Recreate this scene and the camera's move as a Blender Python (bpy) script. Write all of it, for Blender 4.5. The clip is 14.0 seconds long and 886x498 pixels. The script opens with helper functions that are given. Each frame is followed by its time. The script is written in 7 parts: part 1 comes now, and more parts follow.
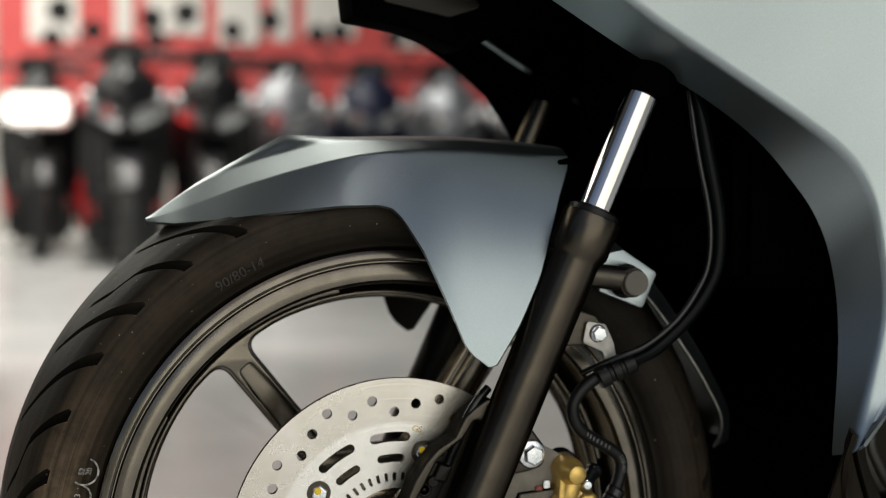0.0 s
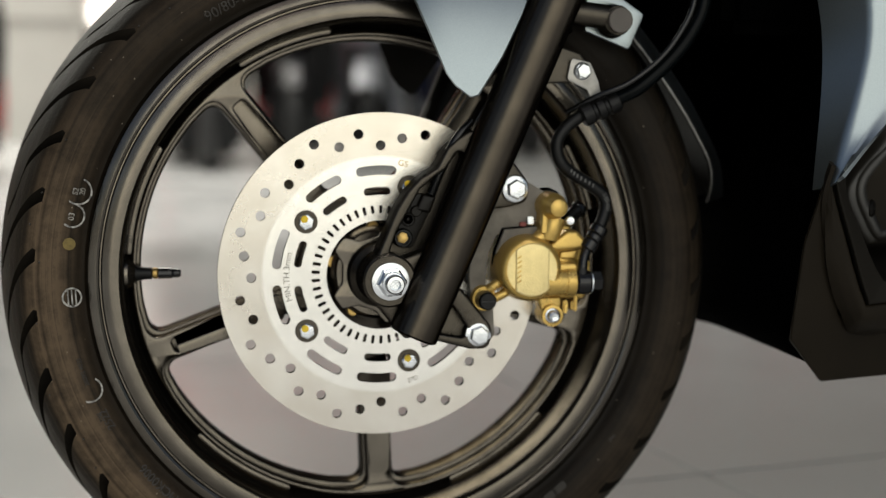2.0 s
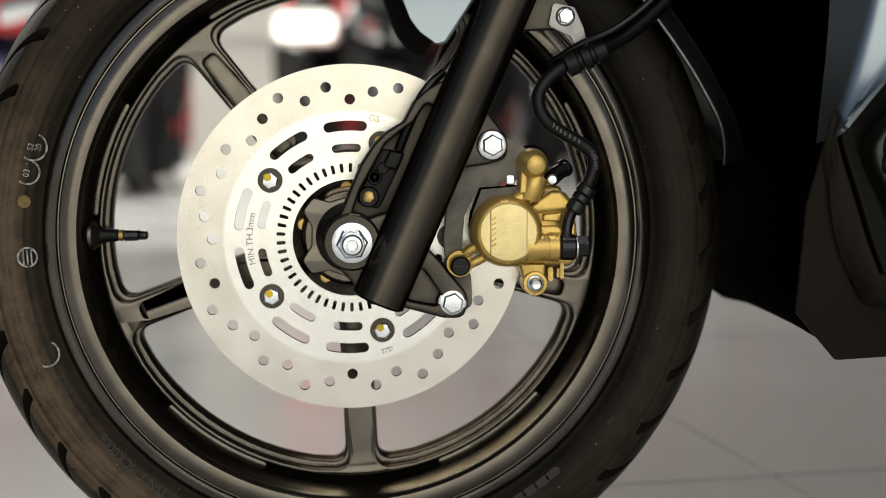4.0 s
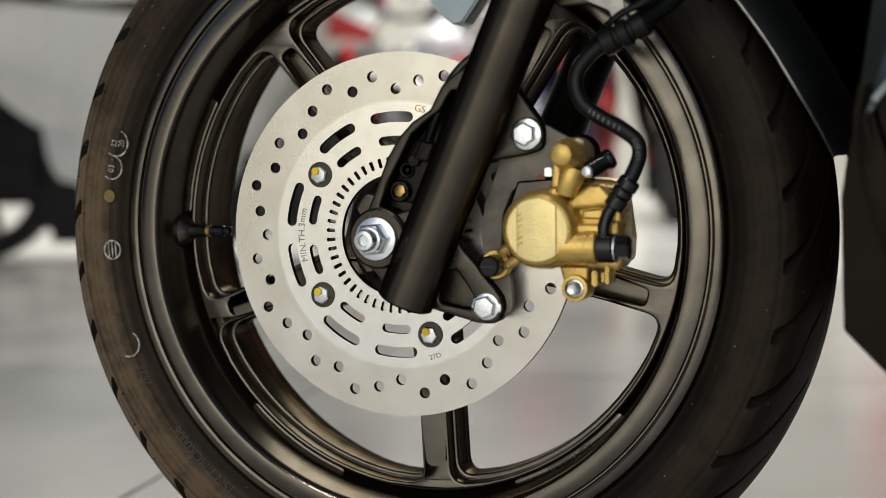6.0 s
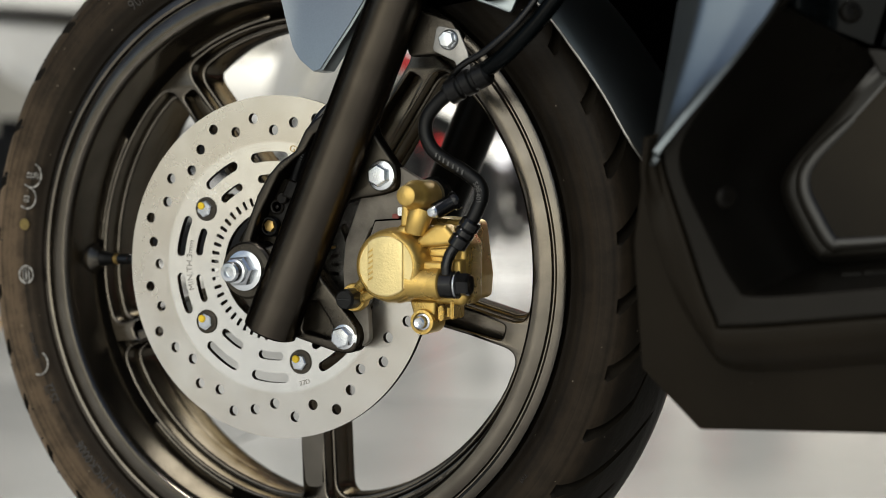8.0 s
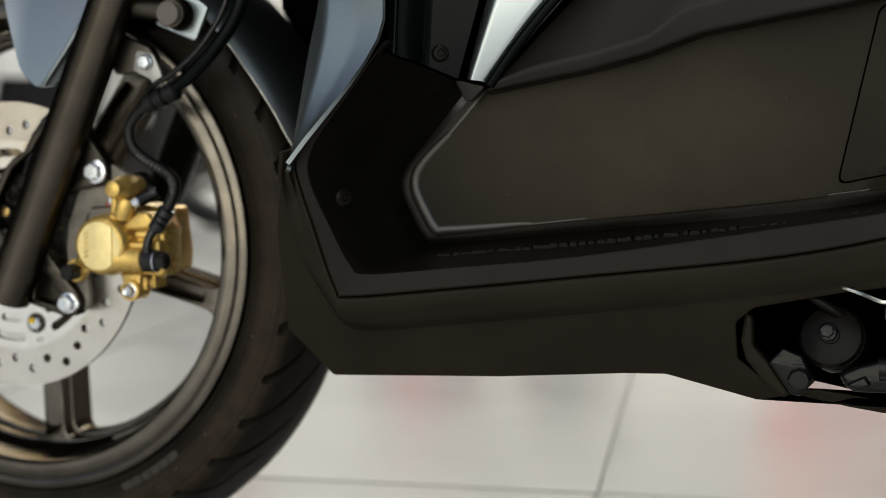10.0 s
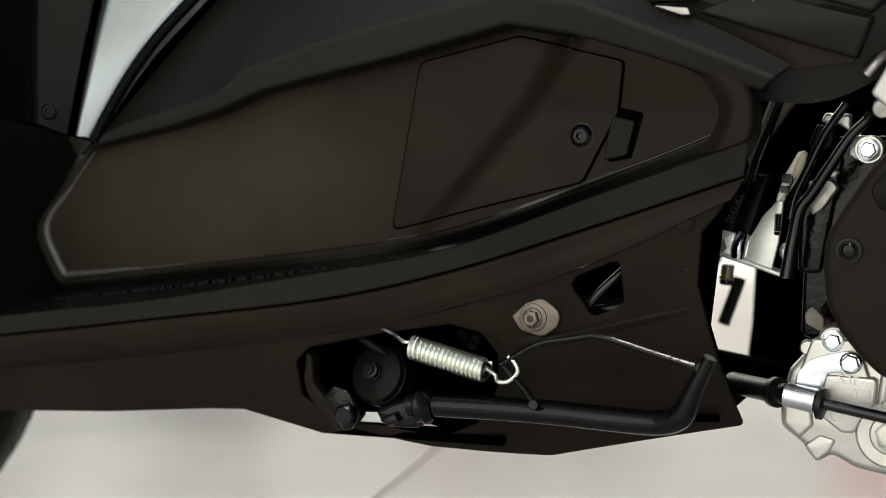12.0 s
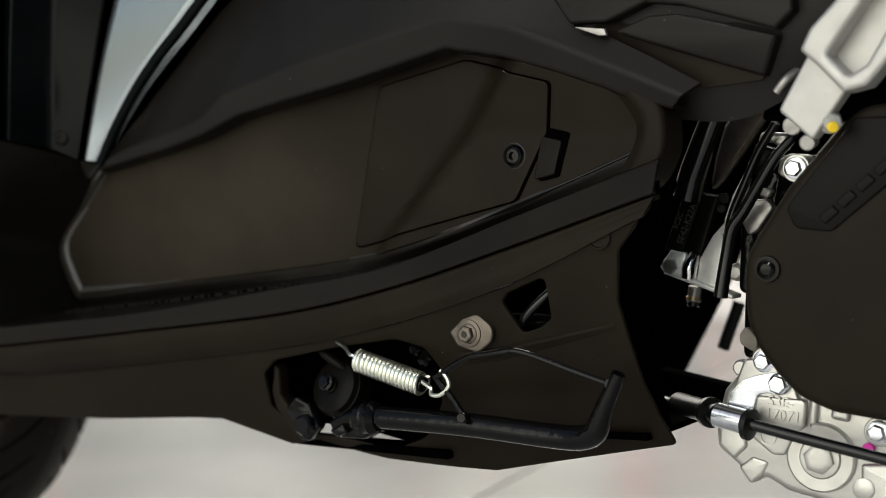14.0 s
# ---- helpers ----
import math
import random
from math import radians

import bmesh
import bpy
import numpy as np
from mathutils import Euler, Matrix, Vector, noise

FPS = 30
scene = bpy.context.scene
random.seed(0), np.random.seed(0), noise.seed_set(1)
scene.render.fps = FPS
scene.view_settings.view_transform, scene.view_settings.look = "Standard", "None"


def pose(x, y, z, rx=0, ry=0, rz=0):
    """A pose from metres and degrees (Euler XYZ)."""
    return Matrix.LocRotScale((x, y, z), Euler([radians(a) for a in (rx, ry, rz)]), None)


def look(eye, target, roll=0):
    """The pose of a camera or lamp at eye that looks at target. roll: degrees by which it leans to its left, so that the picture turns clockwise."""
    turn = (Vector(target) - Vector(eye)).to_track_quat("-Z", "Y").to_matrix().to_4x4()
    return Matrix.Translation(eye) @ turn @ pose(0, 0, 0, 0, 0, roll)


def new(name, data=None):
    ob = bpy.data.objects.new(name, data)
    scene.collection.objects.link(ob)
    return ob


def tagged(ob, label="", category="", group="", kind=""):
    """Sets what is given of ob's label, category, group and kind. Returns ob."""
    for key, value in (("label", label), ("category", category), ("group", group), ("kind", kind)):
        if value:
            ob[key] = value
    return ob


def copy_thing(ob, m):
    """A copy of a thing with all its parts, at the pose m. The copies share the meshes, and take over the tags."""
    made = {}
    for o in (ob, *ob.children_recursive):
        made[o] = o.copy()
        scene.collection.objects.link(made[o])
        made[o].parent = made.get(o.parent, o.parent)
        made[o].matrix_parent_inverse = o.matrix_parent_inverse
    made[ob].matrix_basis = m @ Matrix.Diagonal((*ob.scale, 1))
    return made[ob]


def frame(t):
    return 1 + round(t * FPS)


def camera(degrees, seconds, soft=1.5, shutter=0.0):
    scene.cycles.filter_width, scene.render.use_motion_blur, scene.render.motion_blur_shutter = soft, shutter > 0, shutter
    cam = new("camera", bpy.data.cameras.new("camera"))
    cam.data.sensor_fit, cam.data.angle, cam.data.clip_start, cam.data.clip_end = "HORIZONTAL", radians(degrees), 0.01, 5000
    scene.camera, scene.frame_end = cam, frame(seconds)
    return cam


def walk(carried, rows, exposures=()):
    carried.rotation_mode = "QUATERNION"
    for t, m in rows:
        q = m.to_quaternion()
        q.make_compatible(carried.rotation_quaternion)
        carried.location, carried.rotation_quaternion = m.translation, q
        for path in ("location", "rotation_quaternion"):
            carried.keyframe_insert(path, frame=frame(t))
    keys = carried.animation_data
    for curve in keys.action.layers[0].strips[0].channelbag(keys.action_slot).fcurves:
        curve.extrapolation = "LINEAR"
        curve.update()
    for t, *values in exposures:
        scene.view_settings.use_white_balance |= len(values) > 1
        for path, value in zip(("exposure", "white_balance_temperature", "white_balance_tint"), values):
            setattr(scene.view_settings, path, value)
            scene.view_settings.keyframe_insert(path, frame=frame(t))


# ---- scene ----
cam = camera(33.7, 14.0, soft=0.85)
PATH = [
    (0, (-0.245, -1.022, 0.515), (0.314, 0.894, 0.388), 0.0),
    (0.5, (-0.238, -1.023, 0.505), (0.335, 0.889, 0.376), 0.3),
    (1, (-0.229, -1.026, 0.496), (0.362, 0.879, 0.346), 0.4),
    (1.5, (-0.21, -1.061, 0.446), (0.33, 0.855, 0.25), 0.4),
    (2, (-0.181, -1.071, 0.382), (0.254, 0.869, 0.161), 0.2),
    (2.5, (-0.144, -1.046, 0.351), (0.189, 0.915, 0.14), -0.1),
    (4.8, (0.098, -1.011, 0.316), (-0.036, 0.978, 0.157), -0.3),
    (5, (0.134, -0.993, 0.295), (-0.113, 0.988, 0.169), -0.3),
    (5.5, (0.253, -0.937, 0.296), (-0.248, 0.995, 0.167), -0.7),
    (6, (0.339, -0.911, 0.303), (-0.346, 0.963, 0.167), -1.0),
    (6.5, (0.375, -0.889, 0.293), (-0.406, 0.949, 0.187), -0.6),
    (7, (0.401, -0.869, 0.303), (-0.416, 0.953, 0.185), -0.7),
    (7.5, (0.426, -0.866, 0.303), (-0.414, 0.945, 0.193), -0.6),
    (8, (0.497, -0.904, 0.31), (-0.316, 0.921, 0.212), 0.1),
    (8.5, (0.595, -0.993, 0.333), (-0.111, 0.874, 0.205), 0.0),
    (8.7, (0.629, -1.016, 0.326), (-0.053, 0.861, 0.206), 0.2),
    (10.8, (0.777, -1.064, 0.377), (0.159, 0.824, 0.148), -0.2),
    (11, (0.844, -1.056, 0.361), (0.158, 0.813, 0.174), -0.3),
    (11.5, (0.964, -1.031, 0.366), (0.246, 0.827, 0.186), -0.6),
    (12, (1.057, -0.992, 0.376), (0.279, 0.843, 0.218), -0.9),
    (12.5, (1.124, -0.978, 0.374), (0.228, 0.805, 0.236), -1.1),
    (13, (1.18, -0.957, 0.368), (0.173, 0.766, 0.247), -1.2),
    (13.5, (1.206, -0.946, 0.36), (0.165, 0.758, 0.258), -1.1),
    (14, (1.243, -0.929, 0.36), (0.172, 0.757, 0.262), -1.0),
]
walk(cam, [(t, look(eye, target, roll)) for t, eye, target, roll in PATH],
     [(0, -0.10), (2.5, -0.10), (5, -0.08), (7, 0.00), (8, 0.24), (8.7, 0.30), (11, 0.45), (14, 0.45)])

cam.data.dof.use_dof = True
cam.data.dof.focus_distance = 0.93
cam.data.dof.aperture_fstop = 4.4

# ---- light: a shop that is open to daylight on the side behind the camera ----
world = bpy.data.worlds.new("sky")
scene.world = world
world.use_nodes = True
wn = world.node_tree.nodes
wl = world.node_tree.links
sky = wn.new("ShaderNodeTexSky")
sky.sky_type = "NISHITA"
sky.sun_disc = False
sky.sun_elevation = radians(50)
sky.sun_rotation = radians(200)
wn["Background"].inputs["Strength"].default_value = 0.066
wl.new(sky.outputs["Color"], wn["Background"].inputs["Color"])

sun = new("sun", bpy.data.lights.new("sun", "SUN"))
sun.data.energy, sun.data.angle, sun.data.color = 4.0, radians(12), (1, 0.96, 0.9)
sun.matrix_world = look((2, -6, 8), (1.6, -5, 0))


def area(name, eye, target, width, height, watts, color):
    lamp = new(name, bpy.data.lights.new(name, "AREA"))
    lamp.data.shape, lamp.data.size, lamp.data.size_y = "RECTANGLE", width, height
    lamp.data.energy, lamp.data.color = watts, color
    lamp.matrix_world = look(eye, target)
    return lamp


area("front_opening_daylight", (0.42, -2.7, 1.25), (0.42, 0, 1.25), 2.9, 2.44, 43, (1.0, 0.965, 0.83))
# unseen overhead lamp, added to brighten the floor and the back of the shop
area("added_roof_fill", (-2.8, 5.6, 3.45), (-2.8, 5.6, 0), 7.0, 6.4, 700, (1.0, 0.965, 0.84))

# ---- materials ----
def mat(name, color, rough=0.5, metal=0.0, vary=0.15, size=40.0, bump=0.0, bump_size=300.0, rough_vary=0.1,
        stain=None, stain_size=6.0, stain_amount=0.4, coat=0.0, fine=None, per_piece=0.0, ior=1.45, edge=1.0):
    """A surface with variation at two scales: a broad one that stains it and a fine one that gives grain and relief."""
    m = bpy.data.materials.new(name)
    m.use_nodes = True
    n, l = m.node_tree.nodes, m.node_tree.links
    b = n["Principled BSDF"]
    b.inputs["Metallic"].default_value = metal
    b.inputs["Coat Weight"].default_value = coat
    b.inputs["Coat Roughness"].default_value = 0.12
    b.inputs["IOR"].default_value = ior
    b.inputs["Specular Tint"].default_value = (edge, edge, edge, 1)
    co = n.new("ShaderNodeTexCoord")
    g = n.new("ShaderNodeTexNoise")
    g.inputs["Scale"].default_value, g.inputs["Detail"].default_value = size, 6
    l.new(co.outputs["Object"], g.inputs["Vector"])
    ramp = n.new("ShaderNodeMapRange")
    ramp.inputs["From Min"].default_value, ramp.inputs["From Max"].default_value = 0.3, 0.7
    ramp.inputs["To Min"].default_value, ramp.inputs["To Max"].default_value = 1 - vary, 1 + vary
    l.new(g.outputs["Fac"], ramp.inputs["Value"])
    hsv = n.new("ShaderNodeHueSaturation")
    hsv.inputs["Color"].default_value = (*color, 1)
    l.new(ramp.outputs["Result"], hsv.inputs["Value"])
    out = hsv.outputs["Color"]
    s = n.new("ShaderNodeTexNoise")
    s.inputs["Scale"].default_value, s.inputs["Detail"].default_value = stain_size, 8
    s.inputs["Roughness"].default_value = 0.62
    l.new(co.outputs["Object"], s.inputs["Vector"])
    if stain:
        cut = n.new("ShaderNodeMapRange")
        cut.inputs["From Min"].default_value, cut.inputs["From Max"].default_value = 0.45, 0.72
        cut.inputs["To Max"].default_value = stain_amount
        l.new(s.outputs["Fac"], cut.inputs["Value"])
        mix = n.new("ShaderNodeMix")
        mix.data_type = "RGBA"
        l.new(cut.outputs["Result"], mix.inputs["Factor"])
        l.new(out, mix.inputs["A"])
        mix.inputs["B"].default_value = (*stain, 1)
        out = mix.outputs["Result"]
    if fine:
        # small bright specks of dust
        v = n.new("ShaderNodeTexVoronoi")
        v.inputs["Scale"].default_value = fine[0]
        l.new(co.outputs["Object"], v.inputs["Vector"])
        spot = n.new("ShaderNodeMath")
        spot.operation = "LESS_THAN"
        spot.inputs[1].default_value = fine[1]
        l.new(v.outputs["Distance"], spot.inputs[0])
        mix = n.new("ShaderNodeMix")
        mix.data_type = "RGBA"
        l.new(spot.outputs[0], mix.inputs["Factor"])
        l.new(out, mix.inputs["A"])
        mix.inputs["B"].default_value = (*fine[2], 1)
        out = mix.outputs["Result"]
    if per_piece:
        info = n.new("ShaderNodeObjectInfo")
        pr = n.new("ShaderNodeMapRange")
        pr.inputs["To Min"].default_value, pr.inputs["To Max"].default_value = 1 - per_piece, 1 + per_piece
        l.new(info.outputs["Random"], pr.inputs["Value"])
        h2 = n.new("ShaderNodeHueSaturation")
        l.new(out, h2.inputs["Color"])
        l.new(pr.outputs["Result"], h2.inputs["Value"])
        out = h2.outputs["Color"]
    l.new(out, b.inputs["Base Color"])
    rr = n.new("ShaderNodeMapRange")
    rr.inputs["From Min"].default_value, rr.inputs["From Max"].default_value = 0.3, 0.7
    rr.inputs["To Min"].default_value, rr.inputs["To Max"].default_value = max(0.02, rough - rough_vary), min(1, rough + rough_vary)
    l.new(s.outputs["Fac"], rr.inputs["Value"])
    l.new(rr.outputs["Result"], b.inputs["Roughness"])
    if bump:
        f = n.new("ShaderNodeTexNoise")
        f.inputs["Scale"].default_value, f.inputs["Detail"].default_value = bump_size, 3
        l.new(co.outputs["Object"], f.inputs["Vector"])
        bp = n.new("ShaderNodeBump")
        bp.inputs["Strength"].default_value, bp.inputs["Distance"].default_value = bump, 0.001
        l.new(f.outputs["Fac"], bp.inputs["Height"])
        l.new(bp.outputs["Normal"], b.inputs["Normal"])
    return m


RUBBER = mat("tyre rubber", (0.0070, 0.0058, 0.0043), 0.50, vary=0.3, size=30, bump=0.25, bump_size=420, rough_vary=0.1, ior=1.17,
             stain=(0.016, 0.013, 0.009), stain_size=9, stain_amount=0.5, fine=(95, 0.045, (0.20, 0.175, 0.14)))
GROOVERUBBER = mat("shaded groove rubber", (0.0070, 0.0060, 0.0045), 0.50, vary=0.3, size=30, bump=0.25, bump_size=420, rough_vary=0.1, ior=1.14,
                  stain=(0.024, 0.019, 0.013), stain_size=16, stain_amount=0.5)
HOSE = mat("hose rubber", (0.0045, 0.0045, 0.0043), 0.36, ior=1.28, vary=0.2, bump=0.15, bump_size=700)
RIM = mat("satin bronze black wheel paint", (0.128, 0.114, 0.094), 0.22, metal=0.96, edge=0.18, vary=0.15, size=60, bump=0.07, bump_size=900,
          fine=(150, 0.035, (0.3, 0.28, 0.24)), rough_vary=0.06)
FORK = mat("satin black fork paint", (0.062, 0.053, 0.042), 0.24, metal=0.97, edge=0.12, vary=0.15, size=50, bump=0.1, bump_size=1200, rough_vary=0.05,
           fine=(110, 0.03, (0.2, 0.19, 0.17)))
CASTING = mat("black cast bracket", (0.060, 0.053, 0.043), 0.30, metal=0.95, edge=0.15, vary=0.2, bump=0.22, bump_size=1500)
STEEL = mat("brushed steel", (0.69, 0.672, 0.632), 0.26, metal=1.0, vary=0.05, size=120, rough_vary=0.05, bump=0.05, bump_size=1800)
ZINC = mat("zinc plated steel", (0.63, 0.655, 0.675), 0.27, metal=1.0, vary=0.12, size=200, rough_vary=0.08)
ZINCSHEET = mat("bright zinc sheet", (0.86, 0.86, 0.82), 0.42, metal=0.55, vary=0.08, size=150)
CHROME = mat("hard chrome", (0.52, 0.51, 0.50), 0.08, metal=1.0, vary=0.03, rough_vary=0.03)
GOLD = mat("gold painted casting", (0.55, 0.37, 0.105), 0.30, metal=0.72, vary=0.12, size=90, bump=0.22, bump_size=1300, rough_vary=0.07)
GOLDPALE = mat("rough pale gold casting", (0.74, 0.60, 0.28), 0.38, metal=0.6, vary=0.08, size=140, bump=0.30, bump_size=700, rough_vary=0.08)
IRON = mat("grey phosphated iron", (0.190, 0.172, 0.145), 0.68, metal=0.0, ior=1.3, vary=0.3, size=50, bump=0.2, bump_size=800,
           stain=(0.06, 0.056, 0.048), stain_size=30, stain_amount=0.6)
PAINT = mat("satin blue grey metallic paint", (0.258, 0.294, 0.308), 0.34, metal=1.0, vary=0.04, size=900, rough_vary=0.03, bump=0.015,
            bump_size=2500, coat=0.05, stain=(0.24, 0.265, 0.27), stain_size=5, stain_amount=0.3)
PLASTIC = mat("textured black plastic", (0.0118, 0.0093, 0.0061), 0.42, ior=1.15, vary=0.2, size=18, bump=0.12, bump_size=1900, rough_vary=0.08,
              stain=(0.014, 0.0114, 0.0078), stain_size=7, stain_amount=0.6, fine=(70, 0.02, (0.25, 0.24, 0.22)))
PLASTIC_UP = mat("smooth dark plastic", (0.0056, 0.0046, 0.0034), 0.36, ior=1.24, vary=0.12, size=16, bump=0.15, bump_size=1400, rough_vary=0.06,
                 stain=(0.014, 0.0125, 0.010), stain_size=4, stain_amount=0.4, fine=(60, 0.018, (0.25, 0.24, 0.22)))
GLOSS = mat("gloss black plastic", (0.004, 0.004, 0.004), 0.22, ior=1.4, vary=0.1, rough_vary=0.05, fine=(60, 0.018, (0.25, 0.24, 0.22)))
SILVER = mat("satin silver paint", (0.33, 0.365, 0.375), 0.27, metal=0.95, vary=0.04, size=900, rough_vary=0.03, coat=0.2)
STANDPAINT = mat("gloss black frame paint", (0.0025, 0.0025, 0.0025), 0.15, ior=1.26, vary=0.2, bump=0.35, bump_size=160, fine=(120, 0.03, (0.2, 0.2, 0.18)))
SPRING = mat("zinc spring wire", (0.80, 0.82, 0.70), 0.34, metal=1.0, vary=0.1, size=300)
ALLOY = mat("cast aluminium", (0.50, 0.49, 0.455), 0.36, metal=0.85, vary=0.10, size=80, bump=0.18, bump_size=1600, rough_vary=0.08,
            stain=(0.42, 0.41, 0.37), stain_size=40, stain_amount=0.35)
YELLOW = mat("yellow paint dab", (0.80, 0.55, 0.02), 0.5, vary=0.1)
MAGENTA = mat("pink paint dab", (0.75, 0.05, 0.40), 0.5, vary=0.1)
WHITEMARK = mat("white chalk print", (0.36, 0.345, 0.31), 0.7, vary=0.5, size=420, stain=(0.03, 0.027, 0.024), stain_size=300, stain_amount=1.3)
FADED = mat("faded yellow print", (0.16, 0.115, 0.03), 0.7, vary=0.3, size=300)
ETCH = mat("etched grey print", (0.30, 0.28, 0.25), 0.5, metal=0.4, vary=0.2)
EMBOSS = mat("rubber lettering", (0.020, 0.0165, 0.0125), 0.5, vary=0.2)
GREYDISC = mat("grey reflector back plastic", (0.085, 0.074, 0.063), 0.55, vary=0.1, bump=0.2, bump_size=900)
BRASS = mat("brass", (0.45, 0.30, 0.10), 0.35, metal=0.9, vary=0.15)
B_PADRED = mat("brick red pad paint", (0.22, 0.055, 0.045), 0.6, vary=0.2)
PALEPLASTIC = mat("translucent ivory plastic", (0.70, 0.66, 0.48), 0.4, vary=0.1)
DULLZINC = mat("dull zinc plate", (0.30, 0.29, 0.27), 0.40, metal=0.8, vary=0.2, size=150)
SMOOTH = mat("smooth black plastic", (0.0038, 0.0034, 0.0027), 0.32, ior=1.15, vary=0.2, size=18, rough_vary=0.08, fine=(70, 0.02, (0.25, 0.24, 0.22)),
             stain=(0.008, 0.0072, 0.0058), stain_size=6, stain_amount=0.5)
PIANO = mat("deep black panel plastic", (0.0018, 0.0025, 0.0028), 0.18, ior=1.15, vary=0.2, rough_vary=0.04, fine=(60, 0.018, (0.25, 0.24, 0.22)))
PEGALLOY = mat("bead blasted alloy", (0.46, 0.45, 0.42), 0.50, metal=0.7, vary=0.08, size=60, bump=0.1, bump_size=1800)
RUBBED = mat("rubbed black plastic edge", (0.014, 0.0125, 0.010), 0.38, ior=1.48, vary=0.2, bump=0.08, bump_size=1500)
RIDGE = mat("raised textured plastic rim", (0.0078, 0.0066, 0.0048), 0.42, ior=1.17, vary=0.2, size=18, bump=0.14, bump_size=1900, rough_vary=0.08)
# near black: the deep shade of recesses and gaps is in this colour
VOID = mat("near black plastic holding deep shade", (0.0006, 0.0006, 0.0006), 0.8, ior=1.03, vary=0.2)
HANGER = mat("dull cast steel", (0.135, 0.115, 0.092), 0.42, metal=0.85, vary=0.2, size=160, bump=0.15, bump_size=1400)
HOSEPRINT = mat("faded hose print", (0.075, 0.073, 0.068), 0.6, vary=0.3)
BAR = mat("printed bar", (0.050, 0.048, 0.044), 0.5, vary=0.2)


def wheel_radius(m):
    """The distance from the front axle, as a socket."""
    n, l = m.node_tree.nodes, m.node_tree.links
    co = n.new("ShaderNodeTexCoord")
    sep = n.new("ShaderNodeSeparateXYZ")
    l.new(co.outputs["Object"], sep.inputs[0])
    drop = n.new("ShaderNodeMath")
    drop.operation, drop.inputs[1].default_value = "SUBTRACT", 0.25
    l.new(sep.outputs["Z"], drop.inputs[0])
    flat = n.new("ShaderNodeCombineXYZ")
    l.new(sep.outputs["X"], flat.inputs["X"])
    l.new(drop.outputs[0], flat.inputs["Y"])
    dist = n.new("ShaderNodeVectorMath")
    dist.operation = "LENGTH"
    l.new(flat.outputs[0], dist.inputs[0])
    return dist.outputs["Value"]


# road dust on the tyre: streaked round the shoulder, scuffed off next to the rim
n, l = RUBBER.node_tree.nodes, RUBBER.node_tree.links
r_out = wheel_radius(RUBBER)
scuff = n.new("ShaderNodeTexNoise")
scuff.inputs["Scale"].default_value, scuff.inputs["Detail"].default_value, scuff.inputs["Roughness"].default_value = 55, 7, 0.7
l.new(n["Texture Coordinate"].outputs["Object"], scuff.inputs["Vector"])
streak = n.new("ShaderNodeTexNoise")
streak.noise_dimensions = "1D"
streak.inputs["Scale"].default_value, streak.inputs["Detail"].default_value = 260, 5
l.new(r_out, streak.inputs["W"])
reach = n.new("ShaderNodeMapRange")
reach.interpolation_type = "SMOOTHSTEP"
reach.inputs["From Min"].default_value, reach.inputs["From Max"].default_value = 0.2040, 0.2240
reach.inputs["To Min"].default_value, reach.inputs["To Max"].default_value = 0.10, 0.92
l.new(r_out, reach.inputs["Value"])
wear = n.new("ShaderNodeMapRange")
wear.interpolation_type = "SMOOTHSTEP"
wear.inputs["From Min"].default_value, wear.inputs["From Max"].default_value = 0.2360, 0.2475
wear.inputs["To Min"].default_value, wear.inputs["To Max"].default_value = 1.0, 0.06
l.new(r_out, wear.inputs["Value"])
lying = n.new("ShaderNodeMath")
lying.operation = "MULTIPLY"
l.new(reach.outputs["Result"], lying.inputs[0])
l.new(wear.outputs["Result"], lying.inputs[1])
both = n.new("ShaderNodeMath")
both.operation = "MULTIPLY"
l.new(scuff.outputs["Fac"], both.inputs[0])
l.new(streak.outputs["Fac"], both.inputs[1])
strong = n.new("ShaderNodeMapRange")
strong.inputs["From Min"].default_value, strong.inputs["From Max"].default_value = 0.08, 0.31
l.new(both.outputs[0], strong.inputs["Value"])
amount = n.new("ShaderNodeMath")
amount.operation = "MULTIPLY"
l.new(strong.outputs["Result"], amount.inputs[0])
l.new(lying.outputs[0], amount.inputs[1])
# the tint also weakens towards +x and with height
lie = n.new("ShaderNodeSeparateXYZ")
l.new(n["Texture Coordinate"].outputs["Object"], lie.inputs[0])
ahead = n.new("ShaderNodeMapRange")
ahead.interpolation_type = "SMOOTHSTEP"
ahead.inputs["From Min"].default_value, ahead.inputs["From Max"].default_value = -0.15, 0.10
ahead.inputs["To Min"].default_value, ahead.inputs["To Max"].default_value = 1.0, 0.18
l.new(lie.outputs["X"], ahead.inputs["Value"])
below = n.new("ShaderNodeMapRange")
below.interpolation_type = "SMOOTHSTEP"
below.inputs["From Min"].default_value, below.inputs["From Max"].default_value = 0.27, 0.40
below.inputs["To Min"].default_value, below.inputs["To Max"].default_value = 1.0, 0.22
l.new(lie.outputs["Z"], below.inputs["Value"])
tint_by_place = n.new("ShaderNodeMath")
tint_by_place.operation = "MULTIPLY"
l.new(ahead.outputs["Result"], tint_by_place.inputs[0])
l.new(below.outputs["Result"], tint_by_place.inputs[1])
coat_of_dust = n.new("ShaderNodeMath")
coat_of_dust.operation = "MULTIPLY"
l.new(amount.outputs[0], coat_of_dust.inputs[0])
l.new(tint_by_place.outputs[0], coat_of_dust.inputs[1])
dusted = n.new("ShaderNodeMix")
dusted.data_type = "RGBA"
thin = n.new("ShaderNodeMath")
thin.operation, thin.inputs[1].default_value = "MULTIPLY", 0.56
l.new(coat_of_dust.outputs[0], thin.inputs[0])
